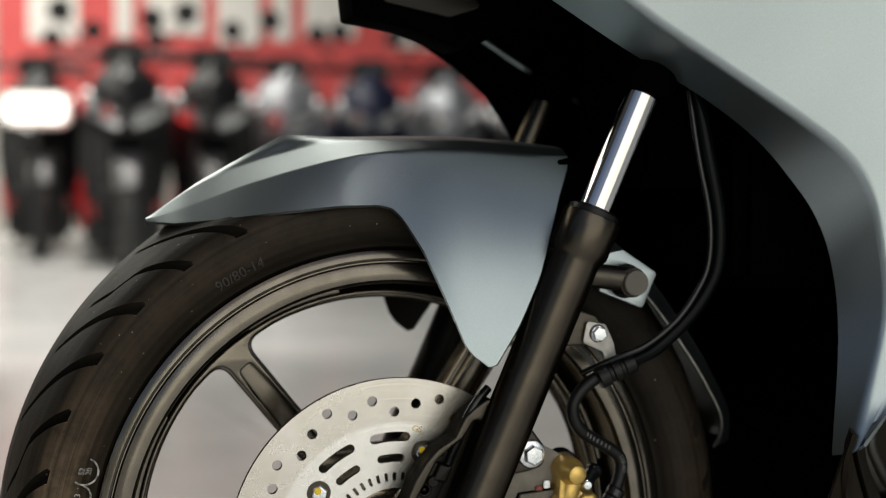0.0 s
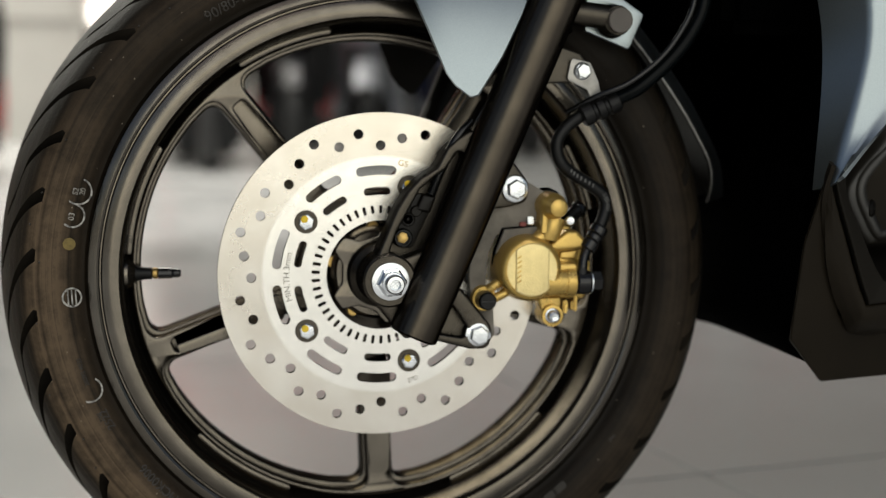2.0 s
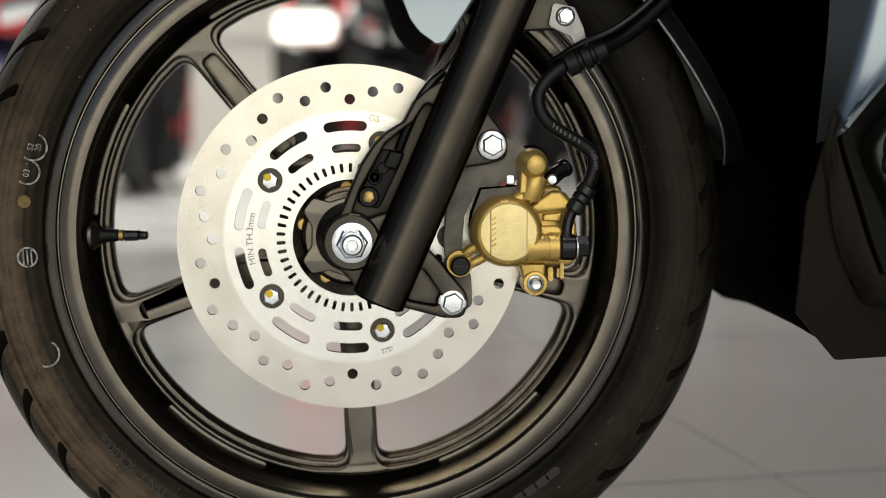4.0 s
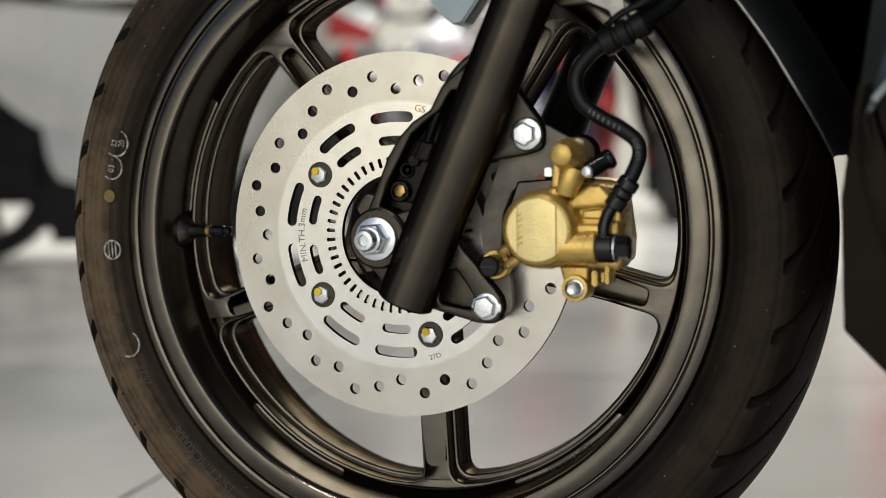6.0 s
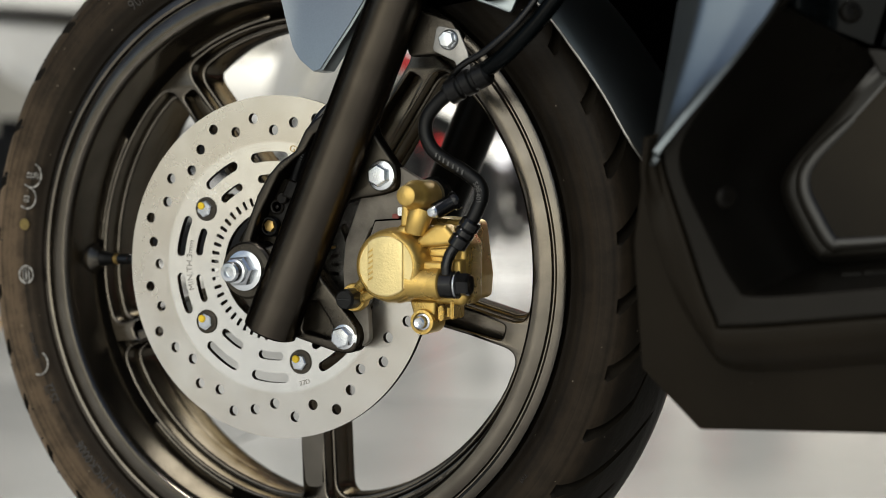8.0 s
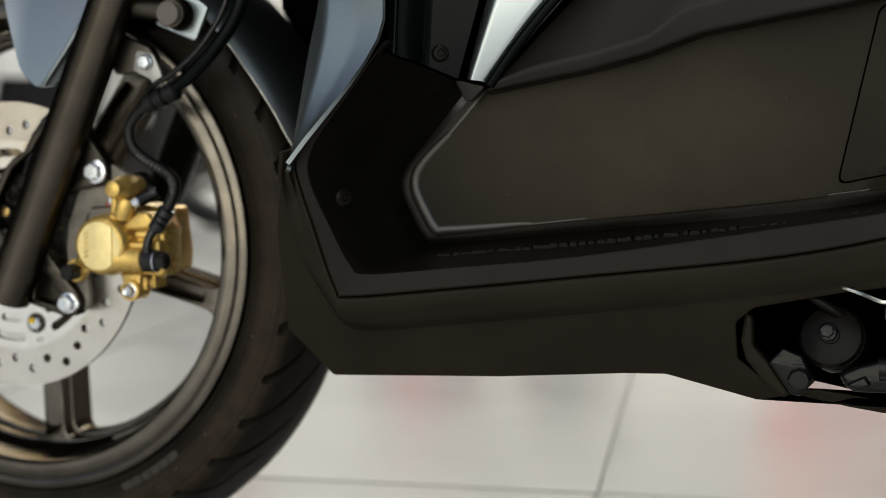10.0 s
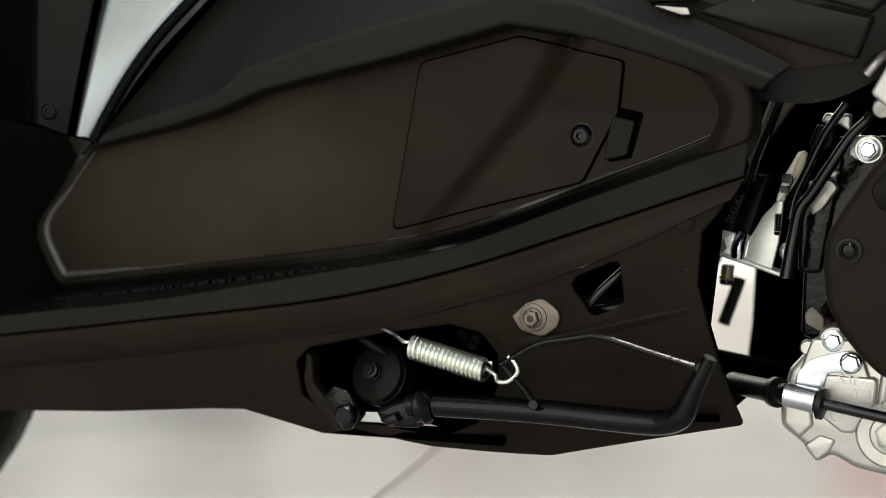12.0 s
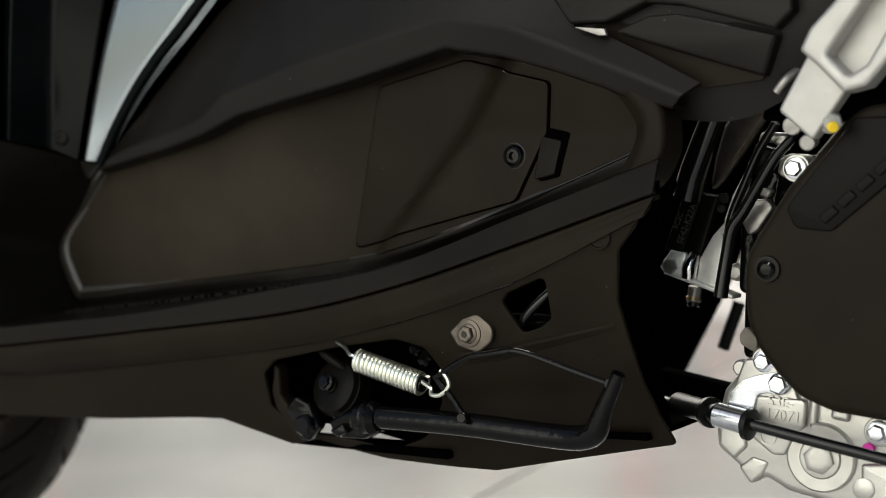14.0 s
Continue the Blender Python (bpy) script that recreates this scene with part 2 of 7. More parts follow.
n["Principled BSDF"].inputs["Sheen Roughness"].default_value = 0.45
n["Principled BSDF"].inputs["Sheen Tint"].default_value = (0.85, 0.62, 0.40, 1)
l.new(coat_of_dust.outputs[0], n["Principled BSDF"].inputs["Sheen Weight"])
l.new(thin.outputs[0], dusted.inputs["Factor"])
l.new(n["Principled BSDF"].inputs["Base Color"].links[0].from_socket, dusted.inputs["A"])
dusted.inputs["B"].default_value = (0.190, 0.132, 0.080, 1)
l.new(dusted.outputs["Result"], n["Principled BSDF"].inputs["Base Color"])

# the inner side panel is the same plastic, rubbed grey brown by feet about its middle
SCUFFED = PLASTIC.copy()
SCUFFED.name = "scuffed black plastic"
n, l = SCUFFED.node_tree.nodes, SCUFFED.node_tree.links
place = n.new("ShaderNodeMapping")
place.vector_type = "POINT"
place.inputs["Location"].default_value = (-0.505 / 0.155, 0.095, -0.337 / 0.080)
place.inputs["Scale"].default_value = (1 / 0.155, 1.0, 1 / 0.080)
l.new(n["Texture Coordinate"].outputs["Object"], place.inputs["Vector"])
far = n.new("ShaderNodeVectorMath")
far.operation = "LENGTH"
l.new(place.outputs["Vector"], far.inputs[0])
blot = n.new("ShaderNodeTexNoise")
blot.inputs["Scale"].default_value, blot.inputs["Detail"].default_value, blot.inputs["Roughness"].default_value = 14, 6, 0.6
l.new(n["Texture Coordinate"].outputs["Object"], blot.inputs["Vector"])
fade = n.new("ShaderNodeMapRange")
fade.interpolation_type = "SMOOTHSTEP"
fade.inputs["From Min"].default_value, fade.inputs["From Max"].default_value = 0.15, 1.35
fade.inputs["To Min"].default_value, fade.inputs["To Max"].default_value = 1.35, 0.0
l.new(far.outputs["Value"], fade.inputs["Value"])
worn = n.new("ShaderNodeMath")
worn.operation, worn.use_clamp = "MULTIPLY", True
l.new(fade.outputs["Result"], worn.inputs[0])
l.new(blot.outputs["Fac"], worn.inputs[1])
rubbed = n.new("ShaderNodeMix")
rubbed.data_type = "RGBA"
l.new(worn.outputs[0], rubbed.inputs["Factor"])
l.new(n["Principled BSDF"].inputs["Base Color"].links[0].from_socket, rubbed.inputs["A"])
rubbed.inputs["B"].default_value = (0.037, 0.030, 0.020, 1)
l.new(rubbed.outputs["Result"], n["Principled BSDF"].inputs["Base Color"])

# fine turned lines round the brake disc
n, l = STEEL.node_tree.nodes, STEEL.node_tree.links
rings = n.new("ShaderNodeTexNoise")
rings.noise_dimensions = "1D"
rings.inputs["Scale"].default_value, rings.inputs["Detail"].default_value = 900, 4
l.new(wheel_radius(STEEL), rings.inputs["W"])
relief = n.new("ShaderNodeBump")
relief.inputs["Strength"].default_value, relief.inputs["Distance"].default_value = 0.05, 0.0004
l.new(rings.outputs["Fac"], relief.inputs["Height"])
l.new(relief.outputs["Normal"], n["Principled BSDF"].inputs["Normal"])
swept = n.new("ShaderNodeMapRange")
swept.interpolation_type = "SMOOTHSTEP"
swept.inputs["From Min"].default_value, swept.inputs["From Max"].default_value = 0.0820, 0.0850
l.new(wheel_radius(STEEL), swept.inputs["Value"])
rubbing = n.new("ShaderNodeTexNoise")
rubbing.inputs["Scale"].default_value, rubbing.inputs["Detail"].default_value = 34, 6
l.new(n["Texture Coordinate"].outputs["Object"], rubbing.inputs["Vector"])
film_of_dust = n.new("ShaderNodeMapRange")
film_of_dust.inputs["From Min"].default_value, film_of_dust.inputs["From Max"].default_value = 0.25, 0.65
film_of_dust.inputs["To Min"].default_value = 0.45
l.new(rubbing.outputs["Fac"], film_of_dust.inputs["Value"])
share = n.new("ShaderNodeMath")
share.operation = "MULTIPLY"
l.new(swept.outputs["Result"], share.inputs[0])
l.new(film_of_dust.outputs["Result"], share.inputs[1])
worn_ring = n.new("ShaderNodeMix")
worn_ring.data_type = "RGBA"
l.new(share.outputs[0], worn_ring.inputs["Factor"])
l.new(n["Principled BSDF"].inputs["Base Color"].links[0].from_socket, worn_ring.inputs["A"])
worn_ring.inputs["B"].default_value = (0.52, 0.485, 0.43, 1)
l.new(worn_ring.outputs["Result"], n["Principled BSDF"].inputs["Base Color"])
around = n.new("ShaderNodeTangent")
around.direction_type, around.axis = "RADIAL", "Y"
l.new(around.outputs["Tangent"], n["Principled BSDF"].inputs["Tangent"])
n["Principled BSDF"].inputs["Anisotropic"].default_value = 0.78


# ---- shaping helpers ----
def finish(mesh, angle=32):
    """Smooth shading, but for edges sharper than the angle."""
    bm = bmesh.new()
    bm.from_mesh(mesh)
    if len(bm.verts) < 20000:
        bmesh.ops.remove_doubles(bm, verts=bm.verts, dist=1e-6)
    bmesh.ops.recalc_face_normals(bm, faces=bm.faces)
    for f in bm.faces:
        f.smooth = True
    for e in bm.edges:
        if len(e.link_faces) == 2 and e.calc_face_angle(0) > radians(angle):
            e.smooth = False
    bm.to_mesh(mesh)
    bm.free()
    return mesh


def part(name, shape, material, parent, label="", angle=32):
    """Links a bmesh or a mesh as one mesh object under a thing or a part."""
    if isinstance(shape, bmesh.types.BMesh):
        mesh = bpy.data.meshes.new(name)
        shape.to_mesh(mesh)
        shape.free()
    else:
        mesh = shape
        mesh.name = name
    finish(mesh, angle)
    mesh.materials.clear()
    mesh.materials.append(material)
    ob = new(name, mesh)
    ob.parent = parent
    return tagged(ob, label)


def thing(name, label, category, where=None, group="", kind=""):
    ob = new(name)
    ob.empty_display_size = 0.05
    if where is not None:
        ob.matrix_basis = where
    return tagged(ob, label, category, group, kind)


SIDE = Matrix(((1, 0, 0, 0), (0, 0, -1, 0), (0, 1, 0, 0), (0, 0, 0, 1)))  # a drawing's x, y and thickness onto x, z and -y


def at_y(y):
    return Matrix.Translation((0, y, 0)) @ SIDE


def plate(outline, holes=(), thick=0.004, bevel=0.0, m=SIDE, steps=2):
    """A plate of a closed outline with holes through it, its edges rounded, half its thickness on either side of its plane."""
    cu = bpy.data.curves.new("outline", "CURVE")
    cu.dimensions, cu.fill_mode = "2D", "BOTH"
    cu.extrude, cu.bevel_depth, cu.bevel_resolution, cu.offset = max(thick / 2 - bevel, 0), bevel, steps, -bevel
    for pts in (outline, *holes):
        sp = cu.splines.new("POLY")
        sp.points.add(len(pts) - 1)
        for p, (x, y) in zip(sp.points, pts):
            p.co = (x, y, 0, 1)
        sp.use_cyclic_u = True
    ob = bpy.data.objects.new("outline", cu)
    mesh = bpy.data.meshes.new_from_object(ob)
    bpy.data.objects.remove(ob)
    bpy.data.curves.remove(cu)
    mesh.transform(m)
    return mesh


def rounded(pts, r, n=6):
    """A closed outline with its corners rounded; r is one radius or one for each corner."""
    out = []
    k = len(pts)
    for i in range(k):
        a, b, c = (Vector(pts[j % k]) for j in (i - 1, i, i + 1))
        rad = r[i] if isinstance(r, (list, tuple)) else r
        u, w = (a - b), (c - b)
        lu, lw = u.length, w.length
        u.normalize(), w.normalize()
        half = math.acos(max(-1, min(1, u.dot(w)))) / 2
        if rad <= 0 or half > 1.55:
            out.append(tuple(b))
            continue
        d = min(rad / math.tan(half), 0.49 * lu, 0.49 * lw)
        for s in range(n + 1):
            q = s / n
            p = (b + u * d) * (1 - q) ** 2 + b * 2 * q * (1 - q) + (b + w * d) * q * q
            out.append(tuple(p))
    return out


def circle(x, y, r, n=24):
    return [(x + r * math.cos(2 * math.pi * i / n), y + r * math.sin(2 * math.pi * i / n)) for i in range(n)]


def arc_slot(r, a0, a1, w, cx=0.0, cy=0.0, n=10):
    """A slot of the width w along an arc, with round ends; angles in degrees."""
    out = []
    for i in range(n + 1):
        a = radians(a0 + (a1 - a0) * i / n)
        out.append((cx + (r + w / 2) * math.cos(a), cy + (r + w / 2) * math.sin(a)))
    for i in range(1, 6):
        a = radians(a1)
        t = math.pi * i / 6
        out.append((cx + (r + w / 2 * math.cos(t)) * math.cos(a) - w / 2 * math.sin(t) * math.sin(a),
                    cy + (r + w / 2 * math.cos(t)) * math.sin(a) + w / 2 * math.sin(t) * math.cos(a)))
    for i in range(n + 1):
        a = radians(a1 + (a0 - a1) * i / n)
        out.append((cx + (r - w / 2) * math.cos(a), cy + (r - w / 2) * math.sin(a)))
    for i in range(1, 6):
        a = radians(a0)
        t = math.pi * i / 6
        out.append((cx + (r - w / 2 * math.cos(t)) * math.cos(a) + w / 2 * math.sin(t) * math.sin(a),
                    cy + (r - w / 2 * math.cos(t)) * math.sin(a) - w / 2 * math.sin(t) * math.cos(a)))
    return out


def join(*shapes):
    """One bmesh of several meshes or bmeshes."""
    bm = bmesh.new()
    for s in shapes:
        if isinstance(s, bmesh.types.BMesh):
            tmp = bpy.data.meshes.new("tmp")
            s.to_mesh(tmp)
            s.free()
            s = tmp
        bm.from_mesh(s)
        bpy.data.meshes.remove(s)
    return bm


def grid(rows, closed_u=False, closed_v=False):
    """A bmesh from rows of points."""
    bm = bmesh.new()
    vs = [[bm.verts.new(p) for p in row] for row in rows]
    ni, nj = len(vs), len(vs[0])
    for i in range(ni if closed_u else ni - 1):
        for j in range(nj if closed_v else nj - 1):
            a, b, c, d = vs[i][j], vs[(i + 1) % ni][j], vs[(i + 1) % ni][(j + 1) % nj], vs[i][(j + 1) % nj]
            if len({a, b, c, d}) == 4:
                bm.faces.new((a, b, c, d))
    return bm


def spline(pts, n=8):
    """Points along a smooth line through the given ones."""
    p = [Vector(q) for q in pts]
    p = [p[0] * 2 - p[1]] + p + [p[-1] * 2 - p[-2]]
    out = []
    for i in range(1, len(p) - 2):
        for s in range(n):
            t = s / n
            out.append(0.5 * ((2 * p[i]) + (p[i + 1] - p[i - 1]) * t + (2 * p[i - 1] - 5 * p[i] + 4 * p[i + 1] - p[i + 2]) * t * t
                              + (3 * p[i] - p[i - 1] - 3 * p[i + 1] + p[i + 2]) * t ** 3))
    out.append(p[-2])
    return out


def tube(pts, r, n=8, sides=12, smooth=True, cap=True):
    """A round bar along a line; r is a number or a function of 0 to 1."""
    line = spline(pts, n) if smooth else [Vector(p) for p in pts]
    rows = []
    side = None
    for i, p in enumerate(line):
        d = (line[min(i + 1, len(line) - 1)] - line[max(i - 1, 0)]).normalized()
        if side is None:
            side = d.orthogonal().normalized()
        side = (side - d * side.dot(d)).normalized()
        up = d.cross(side)
        rad = r(i / (len(line) - 1)) if callable(r) else r
        rows.append([p + (side * math.cos(a) + up * math.sin(a)) * rad for a in (2 * math.pi * k / sides for k in range(sides))])
    bm = grid(rows, closed_v=True)
    if cap:
        bm.verts.ensure_lookup_table()
        bm.faces.new(bm.verts[:sides])
        bm.faces.new(bm.verts[-sides:])
    return bm


def turned(profile, origin, axis, sides=32):
    """A turned body: profile rows of (distance along the axis, radius)."""
    axis = Vector(axis).normalized()
    side = axis.orthogonal().normalized()
    up = axis.cross(side)
    o = Vector(origin)
    rows = [[o + axis * d + (side * math.cos(a) + up * math.sin(a)) * max(r, 1e-5)
             for a in (2 * math.pi * k / sides for k in range(sides))] for d, r in profile]
    bm = grid(rows, closed_v=True)
    bm.verts.ensure_lookup_table()
    for ring in (bm.verts[:sides], bm.verts[-sides:]):
        bm.faces.new(ring)
    return bm


def rod(p0, p1, r, r1=None, bevel=0.0006, sides=24):
    """A round rod with its ends bevelled."""
    p0, p1 = Vector(p0), Vector(p1)
    r1 = r if r1 is None else r1
    h = (p1 - p0).length
    return turned([(0, r - bevel), (bevel, r), (h - bevel, r1), (h, r1 - bevel)], p0, p1 - p0, sides)


def hexhead(origin, axis, across, height, washer=0.0, washer_h=0.0012, dome=True, turn=0.0):
    """A hexagon head on a flange, with a chamfered, slightly domed face."""
    axis = Vector(axis).normalized()
    side = axis.orthogonal().normalized()
    up = axis.cross(side)
    o = Vector(origin)
    R = across / math.sqrt(3)
    shapes = []
    if washer:
        shapes.append(turned([(0, washer - 0.0004), (0.0004, washer), (washer_h, washer - 0.0003), (washer_h + 0.0008, R * 0.96)], o, axis, 32))
    z0 = washer_h if washer else 0

    def ring(d, r):
        return [o + axis * d + (side * math.cos(a) + up * math.sin(a)) * r for a in (math.pi / 3 * k + turn for k in range(6))]

    rows = [ring(z0, R), ring(z0 + height * 0.86, R), ring(z0 + height, R * 0.86), ring(z0 + height * 1.03, R * 0.5), ring(z0 + height * 1.04, R * 0.2)]
    bm = grid(rows, closed_v=True)
    bm.verts.ensure_lookup_table()
    bm.faces.new(bm.verts[:6])
    bm.faces.new(bm.verts[-6:])
    shapes.append(bm)
    return join(*shapes)


def sheet(rows, thick=0.003, n=6):
    """A moulded sheet, smooth through rows of control points, with thickness to its back."""
    lines = [spline(r, n) for r in rows]
    cols = [spline([ln[j] for ln in lines], n) for j in range(len(lines[0]))]
    return shell(grid(cols), thick)


def shell(bm, thick):
    bmesh.ops.recalc_face_normals(bm, faces=bm.faces)
    bmesh.ops.solidify(bm, geom=bm.faces[:], thickness=thick)
    return bm


def soften(pts, r, n=4):
    """An open line with its inner corners rounded, held flat beside each rounding."""
    p = [Vector(q) for q in pts]
    out = [p[0]]
    for a, b, c in zip(p, p[1:], p[2:]):
        u, w = a - b, c - b
        d = min(r, 0.36 * u.length, 0.36 * w.length)
        u.normalize(), w.normalize()
        out.append(b + u * d * 1.25)
        for s in range(n + 1):
            q = s / n
            out.append((b + u * d) * (1 - q) ** 2 + b * 2 * q * (1 - q) + (b + w * d) * q * q)
        out.append(b + w * d * 1.25)
    out.append(p[-1])
    return out


def text_mesh(body, size, deep=0.0004):
    cu = bpy.data.curves.new("words", "FONT")
    cu.body, cu.size, cu.extrude, cu.align_x, cu.align_y = body, size, deep / 2, "CENTER", "CENTER"
    cu.resolution_u = 3
    ob = bpy.data.objects.new("words", cu)
    mesh = bpy.data.meshes.new_from_object(ob)
    bpy.data.objects.remove(ob)
    bpy.data.curves.remove(cu)
    return mesh


def words(body, size, m, deep=0.0004, stretch=1.0):
    mesh = text_mesh(body, size, deep)
    mesh.transform(m @ Matrix.Diagonal((stretch, 1, 1, 1)))
    return mesh


def arc_words(body, size, r, mid, place, deep=0.0005, outward=True, stretch=1.0):
    """Words bent along an arc round the wheel's axle; place(radius, degrees, lift) gives the point."""
    mesh = text_mesh(body, size, deep)
    for v in mesh.vertices:
        x, y, z = v.co
        k = -1 if outward else 1
        v.co = place(r + (y if outward else -y), mid + k * math.degrees(x * stretch / r), z)
    return mesh

# ---- the setting: a shop's tiled floor and back wall, unseen walls and ceiling ----
GROUND = -0.012
TILE = mat("pale polished floor tile", (0.37, 0.374, 0.374), 0.20, vary=0.06, size=3, rough_vary=0.07, stain=(0.34, 0.337, 0.33), stain_size=1.5,
           stain_amount=0.5, per_piece=0.03)
JOINT = mat("grey tile joint", (0.29, 0.29, 0.28), 0.8, vary=0.1)
WALLPAINT = mat("off white wall paint", (0.40, 0.392, 0.37), 0.6, vary=0.05, size=4, stain=(0.43, 0.41, 0.375), stain_size=1.2, stain_amount=0.4)
DARKWALL = mat("dark grey wall paint", (0.10, 0.10, 0.10), 0.7, vary=0.08, size=3)
CEILPAINT = mat("grey ceiling board", (0.12, 0.12, 0.12), 0.8, vary=0.06, size=3)
RED = mat("red banner", (0.66, 0.10, 0.10), 0.5, vary=0.08, size=3)
BANNERWHITE = mat("white banner print", (0.80, 0.78, 0.75), 0.5, vary=0.05)


def box(x0, x1, y0, y1, z0, z1, bevel=0.0):
    bm = bmesh.new()
    bmesh.ops.create_cube(bm, size=1.0, matrix=Matrix.Translation(((x0 + x1) / 2, (y0 + y1) / 2, (z0 + z1) / 2))
                          @ Matrix.Diagonal((x1 - x0, y1 - y0, z1 - z0, 1)))
    if bevel:
        bmesh.ops.bevel(bm, geom=bm.edges[:], offset=bevel, segments=2, affect="EDGES")
    return bm


def setting(name, shape, material, label=""):
    ob = part(name, shape, material, None, label)
    return tagged(ob, label, "", "", "structure")


floor = setting("floor", box(-10, 10, -10, 10, GROUND - 0.14, GROUND - 0.003), JOINT, "pale grey polished tile floor with thin dark joints")
tile_mesh = bpy.data.meshes.new("tile")
TS = 0.8
tb = box(-TS / 2 + 0.0015, TS / 2 - 0.0015, -TS / 2 + 0.0015, TS / 2 - 0.0015, -0.010, 0.0, 0.0012)
tb.to_mesh(tile_mesh)
tb.free()
finish(tile_mesh)
tile_mesh.materials.append(TILE)
TURN = radians(8.0)
for i in range(-7, 7):
    for j in range(-5, 12):
        o = new("tile", tile_mesh)
        u, v = (i + 0.5) * TS, (j + 0.5) * TS
        o.matrix_basis = Matrix.Translation((0.40 + u * math.cos(TURN) - v * math.sin(TURN), 0.30 + u * math.sin(TURN) + v * math.cos(TURN), GROUND)) \
            @ Matrix.Rotation(TURN, 4, "Z")
        o.parent = floor
setting("wall_north", box(-9, 9, 9.4, 9.6, GROUND - 0.1, 3.4), WALLPAINT, "off white painted back wall of the shop")
# side walls, front wall and ceiling are unseen, toned to shape the reflections
setting("wall_west", box(-9.2, -9, -4.2, 9.6, GROUND - 0.1, 3.4), DARKWALL, "unseen dark grey side wall that keeps reflections dark")
setting("wall_east", box(9, 9.2, -4.2, 9.6, GROUND - 0.1, 3.4), WALLPAINT, "unseen off white side wall that brightens reflections")
front = join(box(-9, -5.2, -3.0, -2.8, GROUND - 0.1, 3.4), box(5.6, 9, -3.0, -2.8, GROUND - 0.1, 3.4))
setting("wall_south", front, DARKWALL, "unseen dark front wall with a wide open shop front")
roof = join(box(-9.2, 9.2, -0.7, 2.3, 3.4, 3.5), box(-9.2, 9.2, 8.9, 9.6, 3.4, 3.5), box(-9.2, -6.4, 2.3, 8.9, 3.4, 3.5), box(0.8, 9.2, 2.3, 8.9, 3.4, 3.5))
setting("ceiling", roof, CEILPAINT, "unseen plain grey ceiling with an added wide opening")

# ---- the scooter ----
scooter = thing("scooter", "matte blue grey scooter with black panels parked on tiles", "scooter")
AXLE = 0.25


def polar(r, a, y):
    a = radians(a)
    return Vector((r * math.cos(a), y, AXLE + r * math.sin(a)))


def lathe_y(profile, steps=180, closed=False):
    """A ring round the axle from rows of (radius, y)."""
    rows = [[polar(r, 360 * k / steps, y) for r, y in profile] for k in range(steps)]
    return grid(rows, closed_u=True, closed_v=closed)


def wheel_plane(y):
    return Matrix.Translation((0, y, AXLE)) @ SIDE


# rim: flanges, beads and barrel
HALF = [(0.1985, -0.0450), (0.2012, -0.0490), (0.2008, -0.0525), (0.1985, -0.0540), (0.1955, -0.0545), (0.1940, -0.0536), (0.1932, -0.0512), (0.1924, -0.0512), (0.1914, -0.0530),
        (0.1880, -0.0545), (0.1840, -0.0549), (0.1805, -0.0542), (0.1786, -0.0522), (0.1775, -0.0480), (0.1765, -0.0350), (0.1752, -0.0220), (0.1738, -0.0145), (0.1715, -0.0118), (0.1690, -0.0112), (0.1665, -0.0110)]
rim_profile = HALF + [(r, -y) for r, y in reversed(HALF)] + [(0.1960, 0.042), (0.1830, 0.036), (0.1790, 0.015), (0.1790, -0.015), (0.1830, -0.036), (0.1960, -0.042)]
front_wheel = part("front_wheel", lathe_y(rim_profile, 200, True), RIM, scooter, "satin bronze black alloy rim with five spokes")

SPOKES = [56.5, 128.5, 200.5, 272.5, 344.5]


def window(a0, a1, r_out, r_in, half, corner):
    """The opening between two spokes at the angles a0 and a1."""
    def on(a, r, off):
        d = Vector((math.cos(radians(a)), math.sin(radians(a))))
        return d * r + Vector((-d.y, d.x)) * off
    s0 = math.degrees(math.asin(half / r_out))
    pts = [on(a0, r_in, half * 0.95), on(a0, r_out * 0.995, half)]
    radii = [0.012, corner]
    b0, b1 = a0 + s0 + 8.5, a1 - s0 - 8.5
    for k in range(13):
        a = b0 + (b1 - b0) * k / 12
        pts.append(Vector((math.cos(radians(a)), math.sin(radians(a)))) * r_out)
        radii.append(0)
    pts += [on(a1, r_out * 0.995, -half), on(a1, r_in, -half * 0.95)]
    radii += [corner, 0.012]
    return rounded([tuple(p) for p in pts], radii, 8)


def groove(a):
    d = Vector((math.cos(radians(a)), math.sin(radians(a))))
    w = Vector((-d.y, d.x))
    pts = [d * 0.072 - w * 0.0100, d * 0.153 - w * 0.0050, d * 0.153 + w * 0.0050, d * 0.072 + w * 0.0100]
    return rounded([tuple(p) for p in pts], 0.0035, 5)


back_windows = [window(SPOKES[k], SPOKES[k] + 72, 0.1645, 0.062, 0.0115, 0.024) for k in range(5)]
face_windows = [window(SPOKES[k], SPOKES[k] + 72, 0.1678, 0.058, 0.0095, 0.029) for k in range(5)]
web = plate(circle(0, 0, 0.1710, 120), back_windows + [circle(0, 0, 0.02, 40)], 0.020, 0.0022, wheel_plane(0.0), 3)
face = plate(circle(0, 0, 0.1712, 120), face_windows + [circle(0, 0, 0.03, 40)] + [groove(a) for a in SPOKES], 0.014, 0.0016, wheel_plane(-0.0150), 3)
rear_face = plate(circle(0, 0, 0.1735, 120), face_windows + [circle(0, 0, 0.03, 40)], 0.014, 0.002, wheel_plane(0.0150), 2)
part("spoke_web", join(web, face, rear_face), RIM, front_wheel)
hub = turned([(-0.055, 0.020), (-0.055, 0.030), (-0.050, 0.033), (-0.034, 0.034), (-0.024, 0.050), (0.024, 0.050), (0.045, 0.036), (0.05, 0.02)],
             (0, 0, AXLE), (0, 1, 0), 48)
part("hub", hub, RIM, front_wheel)
star = []
